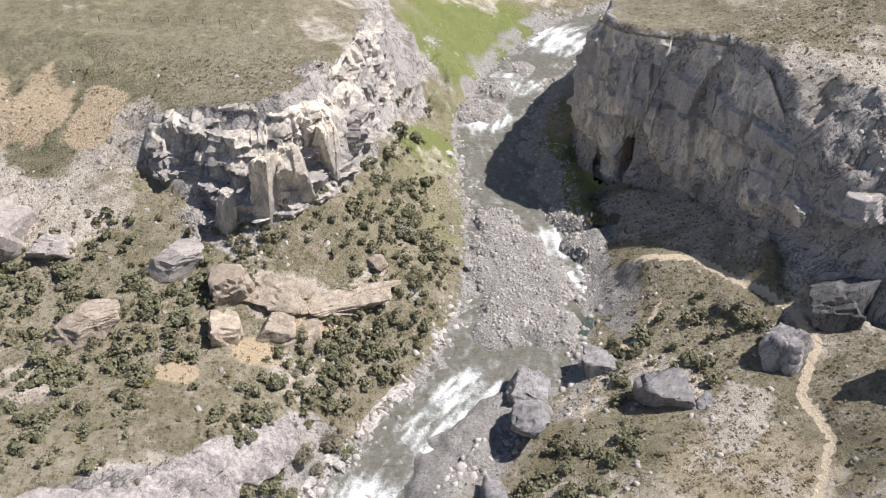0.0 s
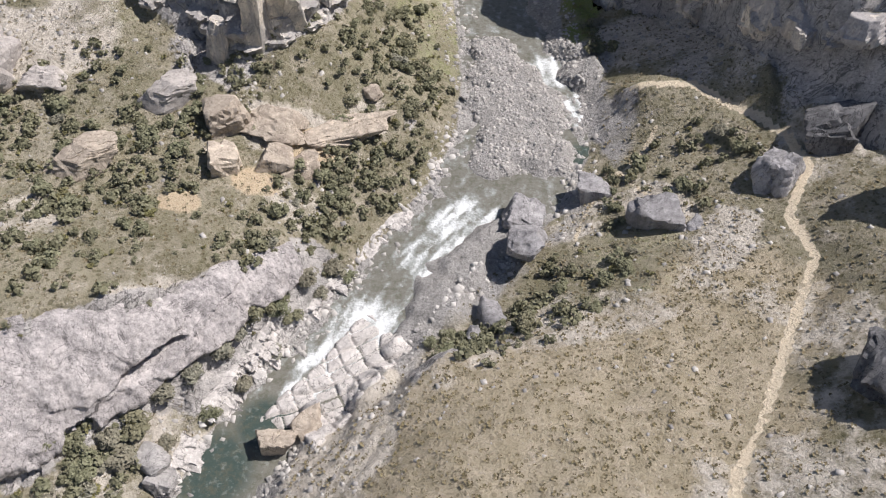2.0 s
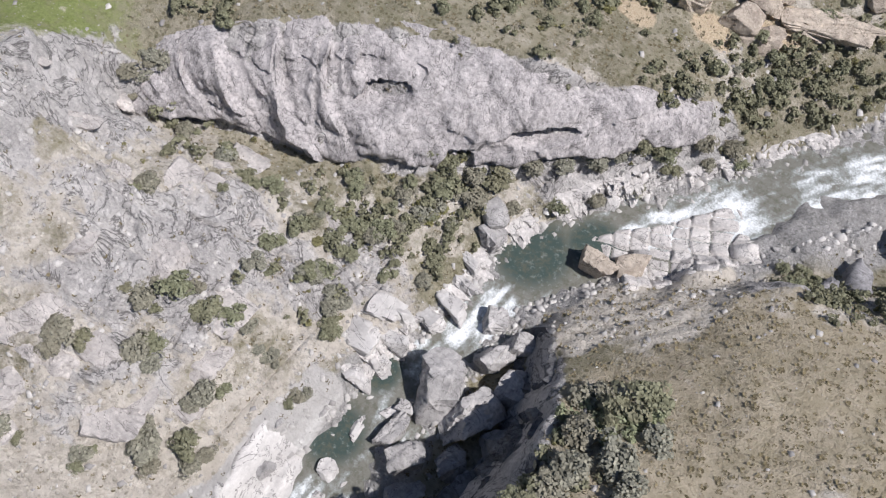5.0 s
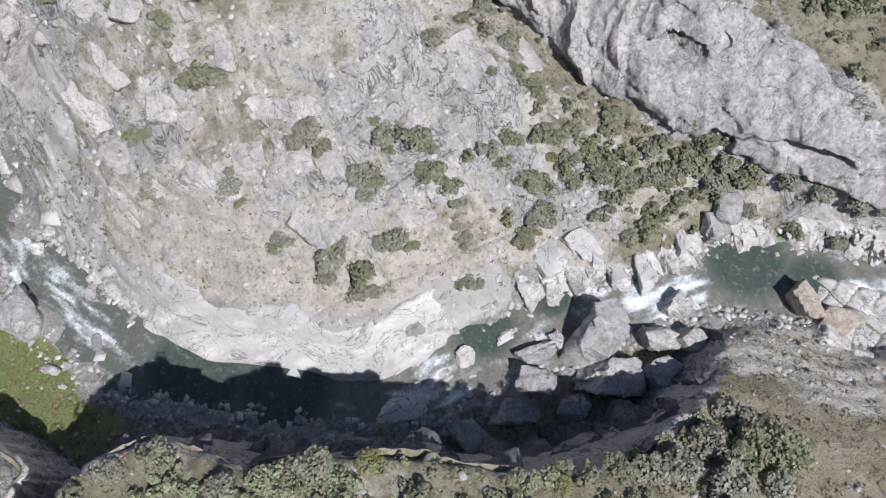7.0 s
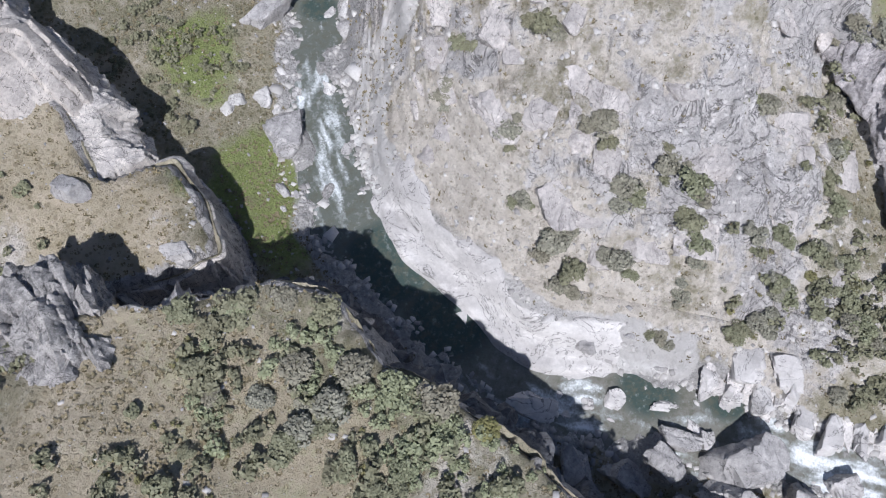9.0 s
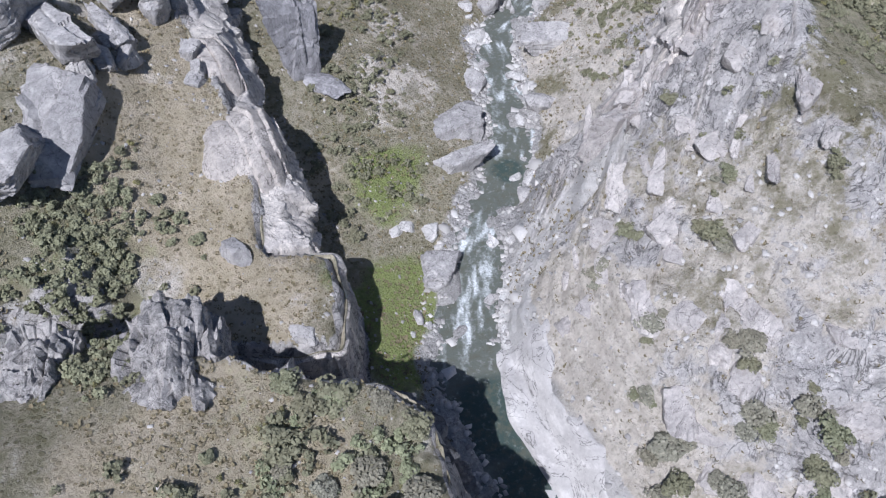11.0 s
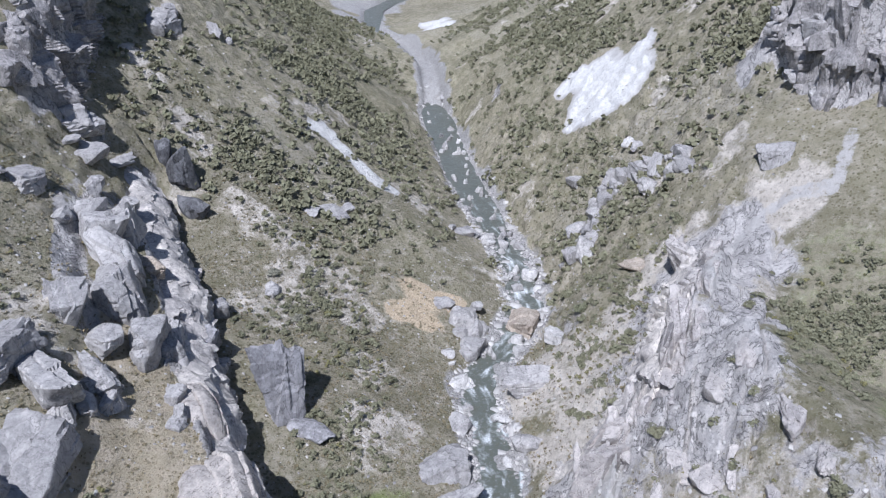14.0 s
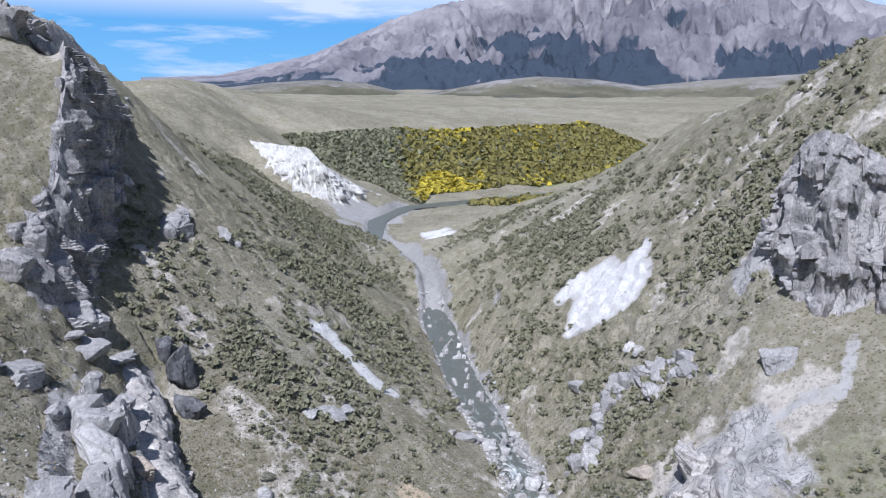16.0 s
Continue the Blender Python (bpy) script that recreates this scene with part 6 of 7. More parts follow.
# how thick the scrub stands: x, y, radius, strength
SCRUB_UP = [(-6, 100, 12, 1.0), (-9, 120, 13, 1.0), (-10, 138, 12, 1.0), (-8, 156, 9, 0.9), (-4, 172, 8, 0.6), (-24, 84, 10, 0.8), (-20, 96, 9, 0.7), (-50, 92, 14, 0.55), (-40, 112, 10, 0.8),
            (-64, 106, 14, 0.7), (-82, 98, 16, 0.5), (-56, 76, 16, 0.5), (-84, 80, 18, 0.5), (-30, 72, 6, 0.9), (-38, 62, 5, 0.9), (-30, 124, 8, 0.9), (-34, 120, 6, 0.9)]
SCRUB_MID = [(32, 158, 5, 0.9), (33, 146, 5, 0.9), (33, 137, 4, 0.8), (-48, 46, 6, 1.0), (-46, 38, 8, 0.8), (-58, 34, 8, 0.8), (-56, 22, 10, 0.3), (-82, 22, 10, 0.35), (-92, 42, 6, 0.7), (-104, 50, 14, 0.5), (4, 64, 7, 0.9), (14, 66, 7, 0.8), (22, 74, 9, 0.5), (34, 92, 10, 0.4), (46, 98, 10, 0.4), (-14, 12, 7, 1.0)]
SCRUB_MID += [(-12, 22, 6, 0.9), (-10, 4, 8, 0.9), (-14, -8, 8, 0.35), (-18, -20, 8, 0.35), (-20, -32, 8, 0.35), (-14, -42, 8, 0.35), (-4, -20, 12, 0.25), (-24, -46, 5, 0.4), (-6, -52, 10, 0.3)]
SCRUB_LOW = [(-134, -54, 7, 0.8), (-122, -52, 6, 0.7), (-146, -53, 8, 0.8), (-140, -8, 9, 0.6), (-136, -22, 6, 0.7), (-28, -80, 9, 1.0), (-22, -72, 8, 0.9), (-38, -92, 8, 0.9), (-76, -80, 9, 0.5), (-90, -90, 10, 0.8), (-104, -100, 12, 0.8), (-118, -114, 13, 0.8), (-104, -120, 10, 0.5), (-132, -130, 16, 0.7), (-66, -72, 7, 0.5), (-80, -74, 7, 0.5), (-50, -128, 10, 0.4), (-62, -140, 10, 0.4)]
SCRUB_LOW += [(-128, -60, 8, 0.5), (-146, -62, 12, 0.6), (-128, -6, 16, 0.5), (-140, -14, 16, 0.6), (-150, 10, 20, 0.5), (-100, -22, 10, 0.15), (-168, -62, 14, 0.7)]
SCRUB_FAR = [(-190, -80, 24, 0.7), (-220, -70, 30, 0.9), (-250, -90, 34, 0.8), (-300, -130, 40, 0.9), (-240, -130, 18, 0.7), (-350, -170, 46, 0.8), (-420, -220, 40, 0.7), (-290, -70, 40, 0.6),
             (-240, -30, 30, 0.5), (-160, -140, 26, 0.8), (-200, -165, 30, 0.9), (-240, -200, 34, 0.9), (-300, -260, 44, 0.9), (-370, -330, 44, 0.7), (-210, -215, 34, 0.6), (-290, -320, 50, 0.5),
             (-360, -400, 44, 0.6), (-150, -190, 26, 0.5), (-140, -165, 18, 0.6)]


def thickness(x, y, rows):
    out = np.zeros_like(x)
    for cx, cy, r, k in rows:
        out = np.maximum(out, k * (1 - step01(0.55, 1.2, np.hypot(x - cx, y - cy) / r)))
    return out


def scatter(rnd, rows, tries, clump=9, bias=0.0, thin=0.03):
    """Places for plants: thick where the scrub stands, off rock faces, water and path."""
    cx, cy, cr = (np.array([r[i] for r in rows]) for i in (0, 1, 2))
    pick = rnd.choice(len(rows), tries, p=cr ** 2 / (cr ** 2).sum())
    a, q = rnd.uniform(0, 6.2832, tries), np.sqrt(rnd.uniform(0, 1, tries)) * 1.25
    x, y = cx[pick] + np.cos(a) * q * cr[pick], cy[pick] + np.sin(a) * q * cr[pick]
    w = thickness(x, y, rows) * np.clip(0.55 + bias + 1.5 * fractal(x, y, 0 * x, clump, 3, 123), 0, 1) + thin
    keep = rnd.uniform(0, 1, tries) < w
    x, y = x[keep], y[keep]
    _, steep, d, half, dt = land(x, y)
    ok = (d / half > 1.12) & (dt > 1.6) & (steep < 1.5)
    return x[ok], y[ok]


rnd = np.random.RandomState(12)
nx_, ny_ = [], []
for rows, tries, want in ((SCRUB_UP, 900, 125), (SCRUB_MID, 800, 125), (SCRUB_LOW, 700, 48)):
    x, y = scatter(rnd, rows, tries)
    nx_ += list(x[:want])
    ny_ += list(y[:want])
# large bushes crowding the knob and the canyon rim: x, y, radius
BIG_BUSHES = [(-29.7, 68.8, 2.6), (-34, 63, 2.6), (-26, 71, 2.4), (-22, 76.5, 2.4), (-37, 59, 2.2), (-41, 55.5, 2.2), (-44, 51, 2.4), (-31.5, 66.5, 2.2), (-18, 81, 2.2), (-31, 60, 1.9), (-35, 55, 2.0), (-27, 66, 2.0), (-24, 71, 1.8), (-40, 50, 1.8), (-20, 76, 1.7), (-16, 80, 1.7), (-33, 63, 1.6), (-30.0, -44.8, 2.6), (-32.5, -40.0, 1.8), (-25.8, -29.8, 2.5), (-24.8, -20.4, 2.8), (-24.7, -35.7, 2.5), (-27.2, -46.5, 2.0), (-21.8, -31.0, 2.5), (-21.8, -45.5, 2.5)]
BIG_BUSHES += [(-28.5, -50.6, 2.0), (-18.7, -33.3, 2.1), (-31.9, -34.5, 2.0), (-13.2, 27.1, 3.2), (-9.3, 26.2, 3.5), (-7.2, 30.3, 2.9), (-11.6, 20.9, 2.7), (-7.2, 20.0, 2.9), (-10.2, 15.8, 2.8), (-4.3, 25.0, 2.4), (-11.5, 12.9, 2.2), (-4.4, 17.7, 2.3)]
BIG_BUSHES += [(-82, -30, 1.8), (-74.5, -31, 1.8), (-83, -18, 2.4), (-68.5, -20, 2.1), (-70, -7, 2.5), (-60, -16, 1.5), (-55.5, -10.5, 2.8), (-51.6, -7, 2.4), (-54.5, -0.6, 2.3), (-63, -2.7, 2.4), (-67, 2.6, 2.1), (-64.5, 6.5, 2.5), (-61, 7, 2.3),
               (-46.5, 7, 1.5), (-52, 8.5, 1.6), (-77.5, 14.5, 2.2), (-60.5, 16.6, 1.6), (-62, 20, 1.8), (-54.5, 20.5, 1.6), (-49, 17.6, 1.8), (-60.7, 25, 2), (-60, 36.5, 1.7), (-53.5, 40, 1.8), (-49.5, 40, 2.2), (-49.5, 44.5, 2.4), (-45.5, 46.5, 2.8), (-51, 34.6, 1.6),
               (-50.5, 19.5, 2), (-58, 9, 2), (-71, 25.5, 1.6), (-67.5, 27, 1.8), (-60.5, 30, 1.6), (-90, 27, 2.4), (-87, 30, 2.2), (-92, 31, 2.2), (-85.5, 26.5, 1.8), (-94, 26, 2.0), (-92, -20.5, 1.6), (-103, -34.5, 1.6), (-93.5, -8, 1.6)]
random.seed(9)
for x, y, size in list(BIG_BUSHES):
    if x < -44 and y < 48:
        for _ in range(random.choice((1, 2, 2))):
            a = random.uniform(0, 6.28)
            BIG_BUSHES.append((x + math.cos(a) * size * 0.95, y + math.sin(a) * size * 0.95, size * random.uniform(0.45, 0.8)))
loose = list(zip(nx_, ny_))
spots = [(x, y, 0) for x, y in loose[:40] + loose[125:215] + loose[250:270]] + BIG_BUSHES
for i, (x, y, size) in enumerate(spots):
    k = random.choice((0, 0, 1, 2, 3, 4, 5, 6, 7, 8, 3, 5))
    src, label = SHRUBS[k]
    r = size * 1.2 or random.uniform(1.1, 2.5)
    if size:
        k = random.choice((4, 8, 0, 3, 4))
        src, label = SHRUBS[k]
    m = Matrix.LocRotScale((x, y, height(x, y) - 0.12 * r), Euler((0, 0, random.uniform(0, 6.28))), None)
    ob = copy_thing(src, m)
    ob.scale = (r, r * random.uniform(0.85, 1.15), r * random.uniform(0.65, 0.95))
    tagged(ob, label, "shrub", "shrubs of the gorge")
for src, _ in SHRUBS:
    for o in (*src.children, src):
        bpy.data.objects.remove(o)


def thicket(name, label, x, y, lo, hi, blades, leaf, material, seed):
    """Scrub too thick to count: every bush a small cloud of blades, joined."""
    rnd = np.random.RandomState(seed)
    pool = [leaf_cloud(rnd, blades, lumps_of(rnd, 4), leaf) for _ in range(12)]
    z = height_many(x, y)
    out = []
    for px, py, pz in zip(x, y, z):
        r, a = rnd.uniform(lo, hi), rnd.uniform(0, 6.28)
        c = pool[rnd.randint(12)]
        ca, sa = math.cos(a) * r, math.sin(a) * r
        out.append(np.column_stack([px + c[:, 0] * ca - c[:, 1] * sa, py + c[:, 0] * sa + c[:, 1] * ca, pz - 0.12 * r + c[:, 2] * r * 1.05]))
    return tagged(new(name, quads_mesh(name, np.concatenate(out), material)), label, "scrub", kind="stuff")


rnd = np.random.RandomState(31)
x, y = scatter(rnd, SCRUB_UP + SCRUB_MID, 5600, 6, 0.05)
thicket("scrub_upper", "olive scrub scattered over the upper gorge slopes", x, y, 0.4, 1.9, 110, 0.13, LEAF_DARK, 1)
rest = np.array(loose[40:125] + loose[215:250])
thicket("scrub_bushes", "thorny bushes merging into thick scrub on the slopes", rest[:, 0], rest[:, 1], 1.2, 2.5, 420, 0.09, LEAF_DARK, 22)
x, y = scatter(rnd, SCRUB_LOW, 5200, 6, 0.15)
thicket("scrub_ridge", "grey-green scrub over the rocky ridge", x, y, 0.5, 1.5, 100, 0.13, LEAF_DARK, 2)
x, y = scatter(rnd, [(-24, -82, 10, 1.0), (-30, -88, 9, 1.0), (-18, -74, 9, 1.0), (-36, -92, 7, 0.9), (-14, -86, 8, 1.0), (-40, -84, 6, 0.6)], 900, 6, 0.25)
thicket("scrub_hollow", "dense grey-green scrub in the hollow behind the ridge", x, y, 0.45, 1.5, 170, 0.12, LEAF_SAGE, 21)
x, y = scatter(rnd, [(-26, -27, 5, 1.0), (-24, -20, 5, 1.0), (-21.5, -14, 5, 1.0), (-18.5, -8, 4, 1.0), (-27, -36, 5, 0.8), (-20, -23, 5, 0.9), (-28, -47, 4, 0.7), (-20, -43, 5, 0.6), (-12, 20, 6, 0.9), (-10, 27, 5, 0.9), (-14, -2, 4, 1.0)], 430, 5, 0.2)
thicket("scrub_brink", "sage-green bushes crowding the brink of the canyon", x, y, 0.6, 1.8, 190, 0.1, LEAF_SAGE, 23)
x, y = scatter(rnd, SCRUB_FAR, 24000, 20, 0.05, 0.06)
bare = disc(x, y, [(-267, -112, 12), (-258, -106, 13), (-250, -98, 13), (-184, -164, 6), (-184, -152, 6)]) < 0.3
x, y = x[bare], y[bare]
thicket("scrub_lower", "dark scrub thick on the lower gorge hillsides", x, y, 0.7, 2.3, 24, 0.25, LEAF_DARK, 3)
x, y = scatter(rnd, SCRUB_UP + SCRUB_MID + SCRUB_LOW, 1500, 14, 0.1, 0.2)
thicket("scrub_olive", "low yellow-green bushes", x, y, 0.35, 0.9, 60, 0.16, LEAF_OLIVE, 4)


def tufts(name, label, x, y, lo, hi, material, seed):
    """Tussocks: short leaning blades in bunches."""
    rnd = np.random.RandomState(seed)
    z = height_many(x, y)
    n, per = len(x), 6
    r = np.repeat(rnd.uniform(lo, hi, n), per)
    a = rnd.uniform(0, 6.28, n * per)
    px, py, pz = np.repeat(x, per), np.repeat(y, per), np.repeat(z, per)
    ux, uy = np.cos(a), np.sin(a)
    low = np.stack([px, py, pz - 0.1], 1)
    side = np.stack([-uy, ux, 0 * ux], 1) * (r * 0.42)[:, None]
    tip = low + np.stack([ux * r * 0.9, uy * r * 0.9, r * 0.75], 1)
    c = np.stack([low - side, low + side, tip + side * 0.5, tip - side * 0.5], 1).reshape(-1, 3)
    return tagged(new(name, quads_mesh(name, c, material)), label, "tussock", kind="stuff")


def free_ground(rnd, n, x0, x1, y0, y1, steepest=1.1):
    x, y = rnd.uniform(x0, x1, n), rnd.uniform(y0, y1, n)
    _, steep, d, half, dt = land(x, y)
    ok = (d / half > 1.2) & (dt > 1.0) & (steep < steepest)
    return x[ok], y[ok]


TUSSOCK = leaf_material("tussock_blades", (0.12, 0.105, 0.06), (0.27, 0.225, 0.135))
x, y = free_ground(rnd, 26000, -100, 80, -60, 150)
bare = ((disc(x, y, PALE[:8]) < 0.4) | (rnd.rand(len(x)) < 0.4)) & ((disc(x, y, [(8, 42, 20), (22, 50, 18), (0, 26, 13)]) < 0.3) | (rnd.rand(len(x)) < 0.45))
x, y = x[bare], y[bare]
tufts("tussock_upper", "dry brown tussock dotted over the slopes", x, y, 0.18, 0.42, TUSSOCK, 5)
DRY = [(8, 42, 20), (22, 50, 18), (0, 26, 13), (40, 66, 12)]
DRY_RIDGE = [(-48, -76, 12), (-60, -94, 11), (-72, -110, 9), (-42, -64, 10), (-46, -84, 10), (-47, -98, 8), (-56, -104, 8)]
x, y = free_ground(rnd, 52000, -90, 60, -125, 85)
keep = rnd.uniform(0, 1, len(x)) < np.maximum(0.34 * disc(x, y, DRY), 0.5 * disc(x, y, DRY_RIDGE))
tufts("tussock_dry", "brown tussock dotted over the dry tops", x[keep], y[keep], 0.2, 0.42, TUSSOCK, 15)
x, y = free_ground(rnd, 15000, -150, -10, -190, -40)
keep = disc(x, y, DRY_RIDGE) < 0.3
x, y = x[keep], y[keep]
tufts("tussock_ridge", "dry tussock dotted over the rocky ridge", x, y, 0.2, 0.48, TUSSOCK, 6)


def rubble(name, label, x, y, lo, hi, material, seed):
    """Loose stones: small uneven blocks, joined."""
    rnd = np.random.RandomState(seed)
    z = height_many(x, y)
    n = len(x)
    r = lo + (hi - lo) * rnd.uniform(0, 1, n) ** 3
    shape = np.array([(-1, -0.7, -0.3), (1, -0.6, -0.3), (0.9, 0.7, -0.3), (-0.8, 0.6, -0.3), (-0.7, -0.5, 0.5), (0.7, -0.5, 0.45), (0.65, 0.5, 0.5), (-0.6, 0.45, 0.4)])
    a = rnd.uniform(0, 6.28, n)
    v = shape[None] * r[:, None, None] * rnd.uniform(0.65, 1.3, (n, 8, 3))
    vx = v[..., 0] * np.cos(a)[:, None] - v[..., 1] * np.sin(a)[:, None] + x[:, None]
    vy = v[..., 0] * np.sin(a)[:, None] + v[..., 1] * np.cos(a)[:, None] + y[:, None]
    co = np.stack([vx, vy, v[..., 2] + z[:, None]], -1).reshape(-1, 3)
    quad = np.array([(4, 5, 6, 7), (0, 1, 5, 4), (1, 2, 6, 5), (2, 3, 7, 6), (3, 0, 4, 7)])
    faces = (quad[None] + 8 * np.arange(n)[:, None, None]).reshape(-1, 4)
    me = bpy.data.meshes.new(name)
    me.vertices.add(len(co))
    me.vertices.foreach_set("co", co.astype(np.float32).ravel())
    me.loops.add(faces.size)
    me.loops.foreach_set("vertex_index", faces.ravel().astype(np.int32))
    me.polygons.add(len(faces))
    me.polygons.foreach_set("loop_start", np.arange(0, faces.size, 4, dtype=np.int32))
    me.update(calc_edges=True)
    me.materials.append(material)
    return tagged(new(name, me), label, "stones", kind="stuff")


def stone_material(name, a, b):
    m = Mat(name)
    m.place()
    isl = m.t.nodes.new("ShaderNodeNewGeometry").outputs["Random Per Island"]
    c = m.mix(isl, a, b)
    return m.done(m.mix(m.ramp(m.noise(3), 0.4, 0.7, 0, 0.4), c, a), 0.9, None, 0.15)


STONE = stone_material("loose_stone", (0.27, 0.26, 0.25), (0.62, 0.595, 0.56))
k = rnd.choice(np.where(STREAM_PTS[:, 1] > -225)[0], 14000)
f = rnd.choice((-1, 1), 14000) * (0.55 + 0.9 * rnd.uniform(0, 1, 14000))
x, y = (STREAM_PTS[k, :2] + STREAM_SIDE[k] * (STREAM_PTS[k, 3] * f)[:, None]).T
PALE_STONE = stone_material("bleached_stone", (0.40, 0.385, 0.365), (0.70, 0.68, 0.65))
near_water = height_many(x, y) < STREAM_PTS[k, 2] + 1.1
x, y = x[near_water], y[near_water]
bar_x, bar_y = rnd.uniform(0, 30, 9000), rnd.uniform(98, 216, 9000)
on_bar = bars(bar_x, bar_y) > 0.5
rubble("bar_stones", "grey cobbles strewn over the gravel bars", bar_x[on_bar], bar_y[on_bar], 0.12, 0.55, STONE, 17)
rubble("shingle", "grey and white shingle along the stream bed", x, y, 0.12, 0.75, STONE, 7)
x, y = free_ground(rnd, 15000, -110, 90, -60, 150, 1.4)
near_pale = disc(x, y, PALE) + 0.22
keep = rnd.uniform(0, 1, len(x)) < near_pale
rubble("scree_upper", "pale loose stones on the bare slopes", x[keep], y[keep], 0.1, 0.6, STONE, 8)
x, y = free_ground(rnd, 7000, -250, -20, -200, -30, 1.4)
rubble("scree_lower", "pale loose stones below the rocky ridge", x, y, 0.1, 0.42, STONE, 9)
k = rnd.choice(np.where((STREAM_PTS[:, 1] > 12) & (STREAM_PTS[:, 1] < 112))[0], 420)
edge = STREAM_PTS[k, :2] + STREAM_SIDE[k] * (STREAM_PTS[k, 3] * rnd.uniform(0.86, 1.2, 420))[:, None] * np.where(rnd.rand(420) < 0.5, -1, 1)[:, None]
rubble("bank_rubble", "bleached white blocks lining the stream bank", edge[:, 0], edge[:, 1], 0.15, 0.9, PALE_STONE, 10)
k = rnd.choice(np.where((STREAM_PTS[:, 1] < -40) & (STREAM_PTS[:, 1] > -130))[0], 150)
edge = STREAM_PTS[k, :2] + STREAM_SIDE[k] * (STREAM_PTS[k, 3] * rnd.uniform(0.2, 1.5, 150) * rnd.choice((-1, 1), 150))[:, None]
rubble("bank_rubble_lower", "bleached white blocks along the lower stream", edge[:, 0], edge[:, 1], 0.4, 1.9, PALE_STONE, 13)

# ---------------------------------------------------------------- the distance
EYE = (1.0, -11.0)


def mountain_material(name, dark, light):
    m = Mat(name)
    m.place()
    wood, scree, _, _ = m.attribute("cover")
    big, mid = m.noise(0.004, 6, 0.65), m.noise(0.02, 6, 0.7)
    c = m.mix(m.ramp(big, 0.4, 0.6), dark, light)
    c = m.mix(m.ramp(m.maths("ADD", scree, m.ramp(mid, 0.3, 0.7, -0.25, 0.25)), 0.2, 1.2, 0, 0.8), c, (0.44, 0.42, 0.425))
    # forest colour includes the blue of distance haze
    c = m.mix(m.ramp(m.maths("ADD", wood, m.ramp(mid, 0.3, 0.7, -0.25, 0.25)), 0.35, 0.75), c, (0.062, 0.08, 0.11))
    return m.done(c, 0.95, m.bump(mid, 40, 0.6), 0.05)


def mountain(name, label, cover, r0, r1, crest, yaw0, yaw1, skyline, foot, rough, wooded, seed, nu=520, nr=150):
    """A range seen from the gorge: bearings by height, with spurs and gullies."""
    yaw = np.radians(np.linspace(yaw0, yaw1, nu))[None, :]
    r = np.linspace(r0, r1, nr)[:, None]
    x, y = EYE[0] - np.sin(yaw) * r, EYE[1] + np.cos(yaw) * r
    sk = np.array(skyline, float)
    top = np.interp(np.degrees(yaw[0]), sk[:, 0], sk[:, 1])
    k = np.clip((r - r0) / (crest - r0), 0, 1)
    fall = np.clip((r1 - r) / (r1 - crest), 0, 1)
    rise = np.minimum(k ** 1.25, fall)
    peak = crest * np.tan(np.radians(top))[None, :] + 104 - foot
    bx, by = x + 0.3 * rough * fractal(x, y, 0 * x, rough, 3, seed + 7), y + 0.3 * rough * fractal(x, y, 0 * x, rough, 3, seed + 8)
    spur = np.abs(fractal(bx, by, 0 * x, rough * 0.75, 6, seed, 0.58))
    small = np.abs(fractal(bx, by, 0 * x, rough * 0.24, 4, seed + 9, 0.55))
    body = np.sin(np.pi * np.clip(k, 0, 1)) ** 0.6
    z = foot + peak * rise + peak * (0.85 * (0.2 - spur) + 0.3 * (0.25 - small)) * body
    me = grid_mesh(name, np.stack([x, y, z], -1).reshape(-1, 3), nu, nr, cover)
    rel = ((z - foot) / (peak + 1)).ravel()
    n = fractal(x, y, 0 * x, rough * 0.62, 5, seed + 3, 0.6).ravel()
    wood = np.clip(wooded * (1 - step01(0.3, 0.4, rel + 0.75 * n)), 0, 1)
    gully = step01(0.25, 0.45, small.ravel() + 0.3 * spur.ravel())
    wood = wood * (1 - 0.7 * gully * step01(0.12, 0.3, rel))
    scree = np.clip(0.6 * gully * step01(0.25, 0.6, rel) + 0.6 * step01(0.55, 0.95, rel + 0.4 * n), 0, 1)
    paint(me, "cover", wood, scree, 0 * wood, 0 * wood + 1)
    return tagged(new(name, me), label, "mountain", kind="structure")


# the range's rock leans blue, with far haze mixed into its tones
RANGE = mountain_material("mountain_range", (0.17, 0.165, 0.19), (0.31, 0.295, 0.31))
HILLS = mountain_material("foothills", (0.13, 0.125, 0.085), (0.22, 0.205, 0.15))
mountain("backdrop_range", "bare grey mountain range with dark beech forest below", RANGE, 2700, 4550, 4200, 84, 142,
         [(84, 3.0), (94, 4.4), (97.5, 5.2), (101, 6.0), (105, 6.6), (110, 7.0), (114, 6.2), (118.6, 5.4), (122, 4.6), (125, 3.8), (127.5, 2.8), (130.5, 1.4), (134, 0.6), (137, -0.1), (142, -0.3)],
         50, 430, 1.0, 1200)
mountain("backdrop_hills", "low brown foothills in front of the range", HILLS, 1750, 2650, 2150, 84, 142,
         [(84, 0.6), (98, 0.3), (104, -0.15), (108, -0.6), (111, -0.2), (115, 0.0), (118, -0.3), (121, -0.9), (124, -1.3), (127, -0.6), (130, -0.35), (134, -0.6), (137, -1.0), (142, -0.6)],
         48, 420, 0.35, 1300)

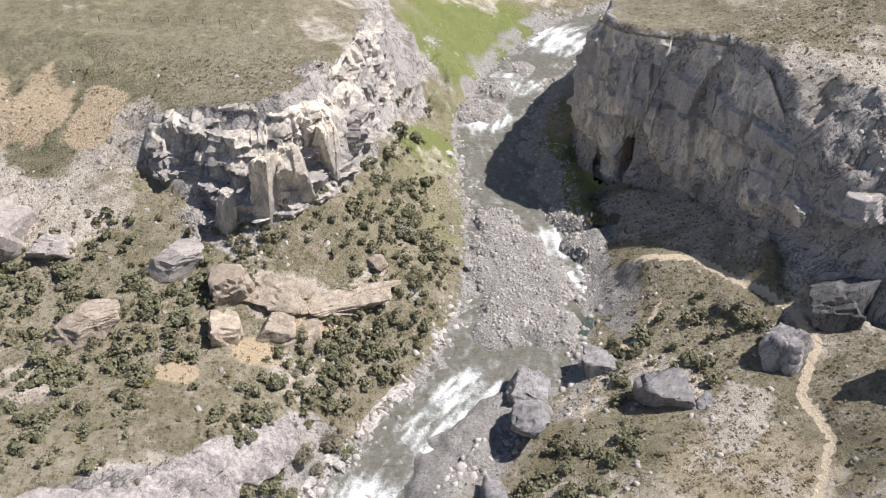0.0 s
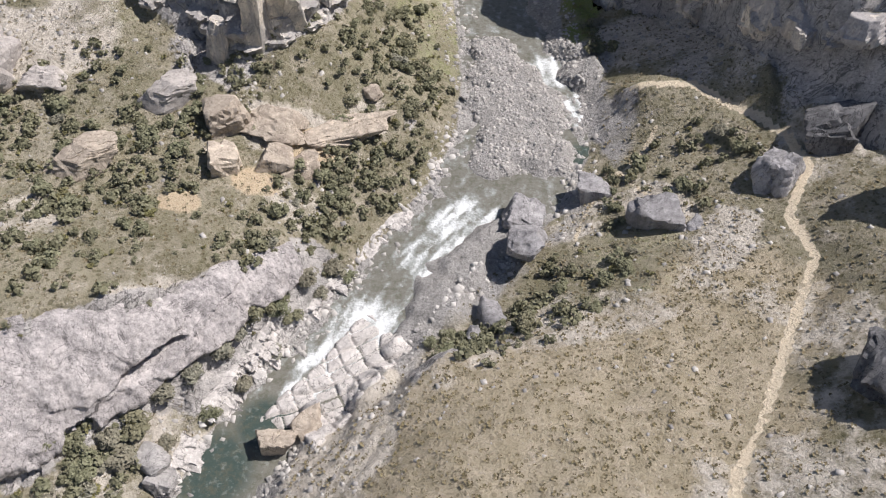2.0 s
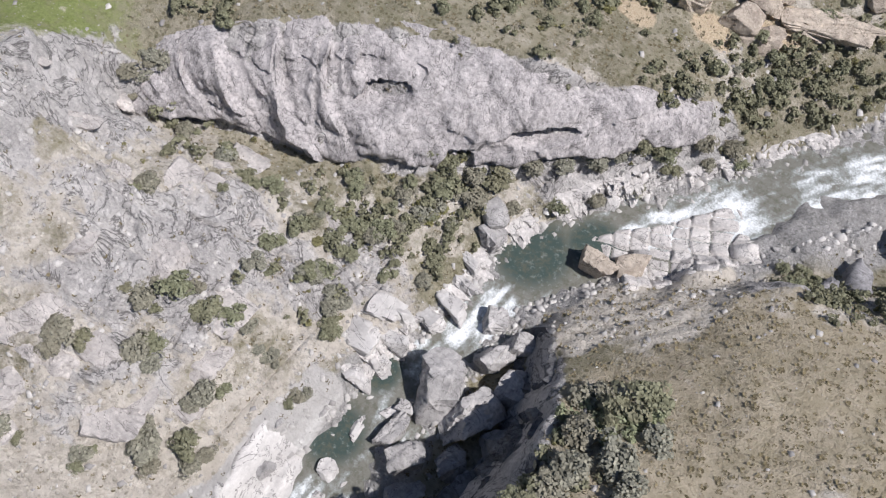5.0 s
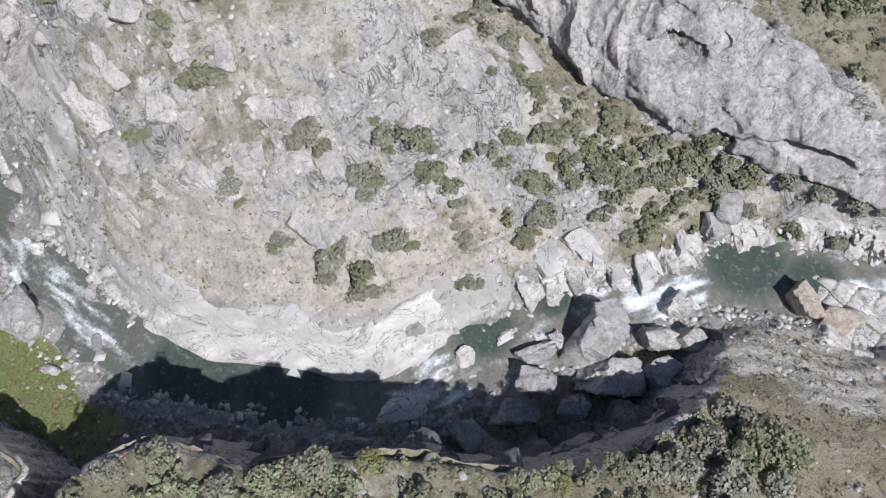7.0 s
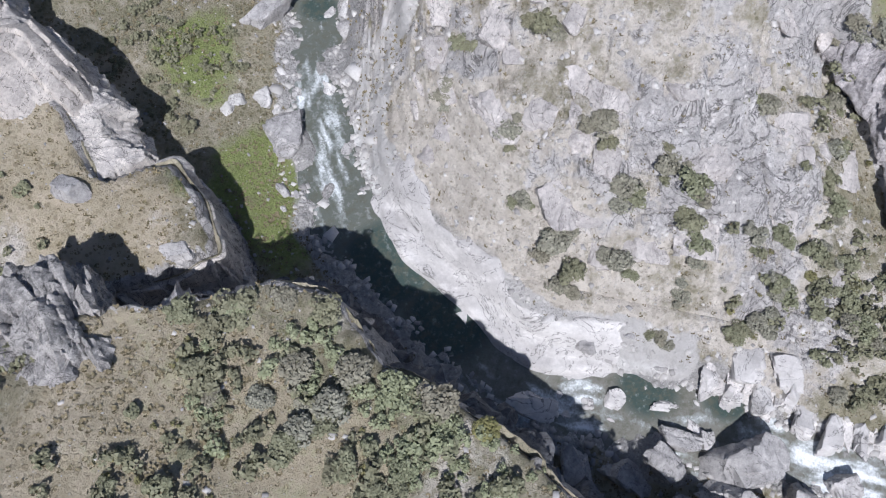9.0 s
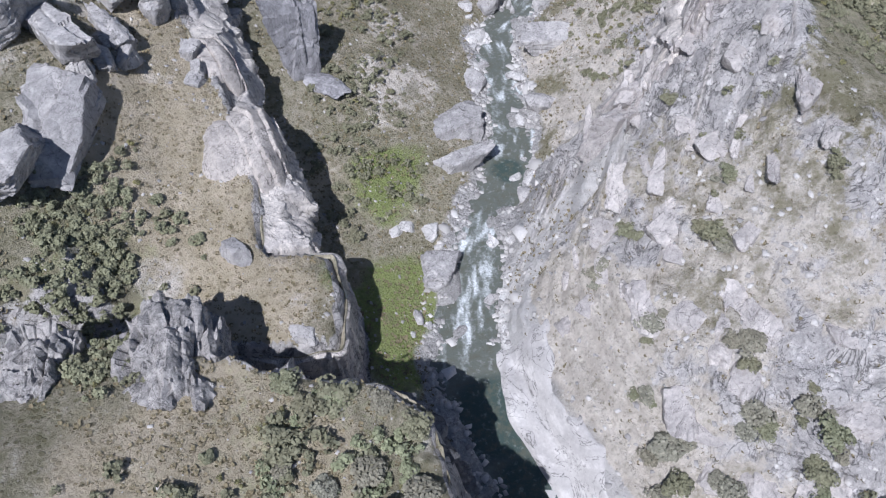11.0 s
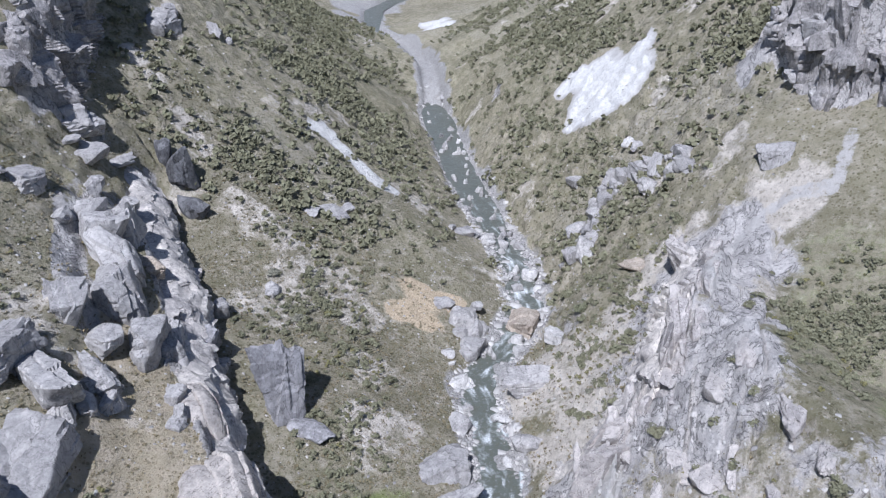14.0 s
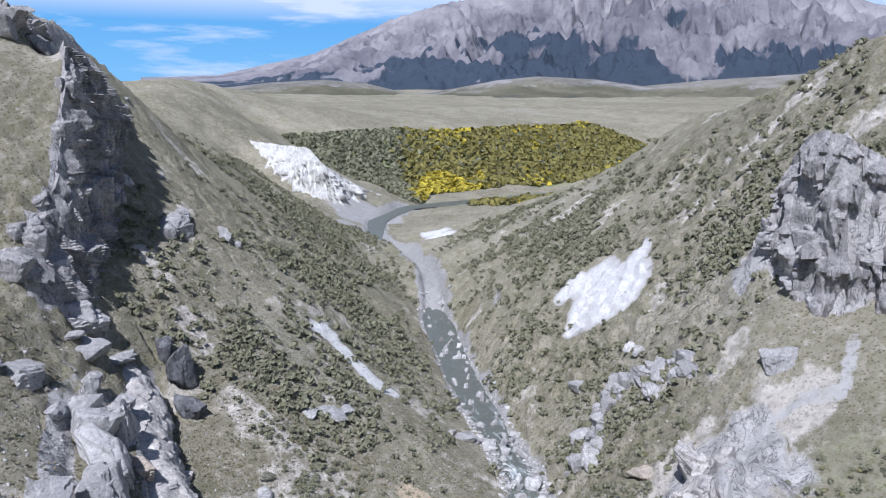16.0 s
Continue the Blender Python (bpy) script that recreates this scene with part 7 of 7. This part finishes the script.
# the far sky with thin high cloud
arc_u, arc_v = np.radians(np.linspace(60, 175, 90)), np.linspace(-300, 1500, 30)
U, V = np.meshgrid(arc_u, arc_v)
m = Mat("far_sky")
m.place()
sep = m.t.nodes.new("ShaderNodeSeparateXYZ")
m.link(m.coord, sep.inputs[0])
up = sep.outputs["Z"]
streaks = m.noise(0.0011, 6, 0.6, m.stretch(1.0, 1.0, 7.0))
blue = m.mix(m.ramp(up, 60, 700), (0.26, 0.55, 0.80), (0.10, 0.36, 0.72))
band = m.maths("ADD", m.ramp(streaks, 0.52, 0.68, 0, 0.75), m.ramp(up, 380, 520, 0.0, 0.85))
glow = m.mix(band, blue, (0.74, 0.80, 0.88))
em = m.node("ShaderNodeEmission", Strength=1.0)
m.link(glow, em.inputs["Color"])
m.link(em.outputs[0], m.t.nodes["Material Output"].inputs["Surface"])
sky_mesh = grid_mesh("backdrop_sky", np.stack([EYE[0] - np.sin(U) * 4700, EYE[1] + np.cos(U) * 4700, V], -1).reshape(-1, 3), 90, 30, m.m)
tagged(new("backdrop_sky", sky_mesh), "blue sky with thin bands of high white cloud", "sky", kind="structure")

# gorse in flower and scrub on the terrace slope across the plain
rnd = np.random.RandomState(61)
x, y = rnd.uniform(-980, -590, 34000), rnd.uniform(-660, -300, 34000)
zz = plain_height(x, y)
ok = (zz > -9) & (zz < 43) & (x < -600)
x, y = x[ok], y[ok]
clump = fractal(x, y, 0 * x, 70, 4, 71)
gold = np.hypot((x + 665) / 48, (y + 420) / 26)
turn = np.degrees(np.arctan2(EYE[0] - x, y - EYE[1])) + 2.6 * clump + rnd.uniform(-1.1, 1.1, len(x))
blend = rnd.uniform(0, 1, len(x))
yellow = (turn < 123.6) & ((gold + 1.2 * clump < 1.0) | (blend < 0.12 + 0.5 * clump))
olive = ~yellow & (turn < 123.4) & (blend < 0.8)
dark = ~yellow & ~olive
thicket("gorse", "gorse in yellow flower on a distant terrace slope", x[yellow][:4200], y[yellow][:4200], 2.4, 5.0, 16, 0.46, LEAF_GORSE, 11)
thicket("terrace_bush", "olive bushes with a little gorse on a distant terrace slope", x[olive][:4200], y[olive][:4200], 2.4, 5.0, 14, 0.46, LEAF_FADED, 14)
thicket("terrace_scrub", "dark scrub on a distant terrace slope", x[dark][:3600], y[dark][:3600], 2.0, 4.2, 14, 0.44, LEAF_DARK, 12)

# ---------------------------------------------------------------- the fence on the meadow
FENCE = [(-74, 166), (-65, 165), (-55, 164), (-46, 162), (-37, 158.5)]
WOOD = Mat("fence_wood")
WOOD.local()
WOOD = WOOD.done(WOOD.mix(WOOD.noise(9), (0.11, 0.095, 0.08), (0.23, 0.21, 0.19)), 0.9)
bm = bmesh.new()
bmesh.ops.create_cone(bm, segments=8, radius1=0.085, radius2=0.075, depth=1.7, cap_ends=True)
bmesh.ops.translate(bm, vec=(0, 0, 0.4), verts=bm.verts)
post_mesh = bpy.data.meshes.new("post")
bm.to_mesh(post_mesh)
bm.free()
post_mesh.materials.append(WOOD)
fence = tagged(new("fence"), "weathered post-and-wire fence across the meadow", "fence")
fence.location = (-55, 164, height(-55, 164))
posts = along([(a, b, 0) for a, b in FENCE], 3.9)[:, :2]
for px, py in posts:
    p = part("post", post_mesh, fence)
    p.location = Vector((px, py, height(px, py))) - fence.location
for level in (0.45, 0.75, 1.05):
    cu = bpy.data.curves.new("wire", "CURVE")
    cu.dimensions, cu.bevel_depth = "3D", 0.012
    sp = cu.splines.new("POLY")
    sp.points.add(len(posts) - 1)
    for q, (px, py) in zip(sp.points, posts):
        q.co = (*(Vector((px, py, height(px, py) + level)) - fence.location), 1)
    cu.materials.append(WOOD)
    part("wire", cu, fence)
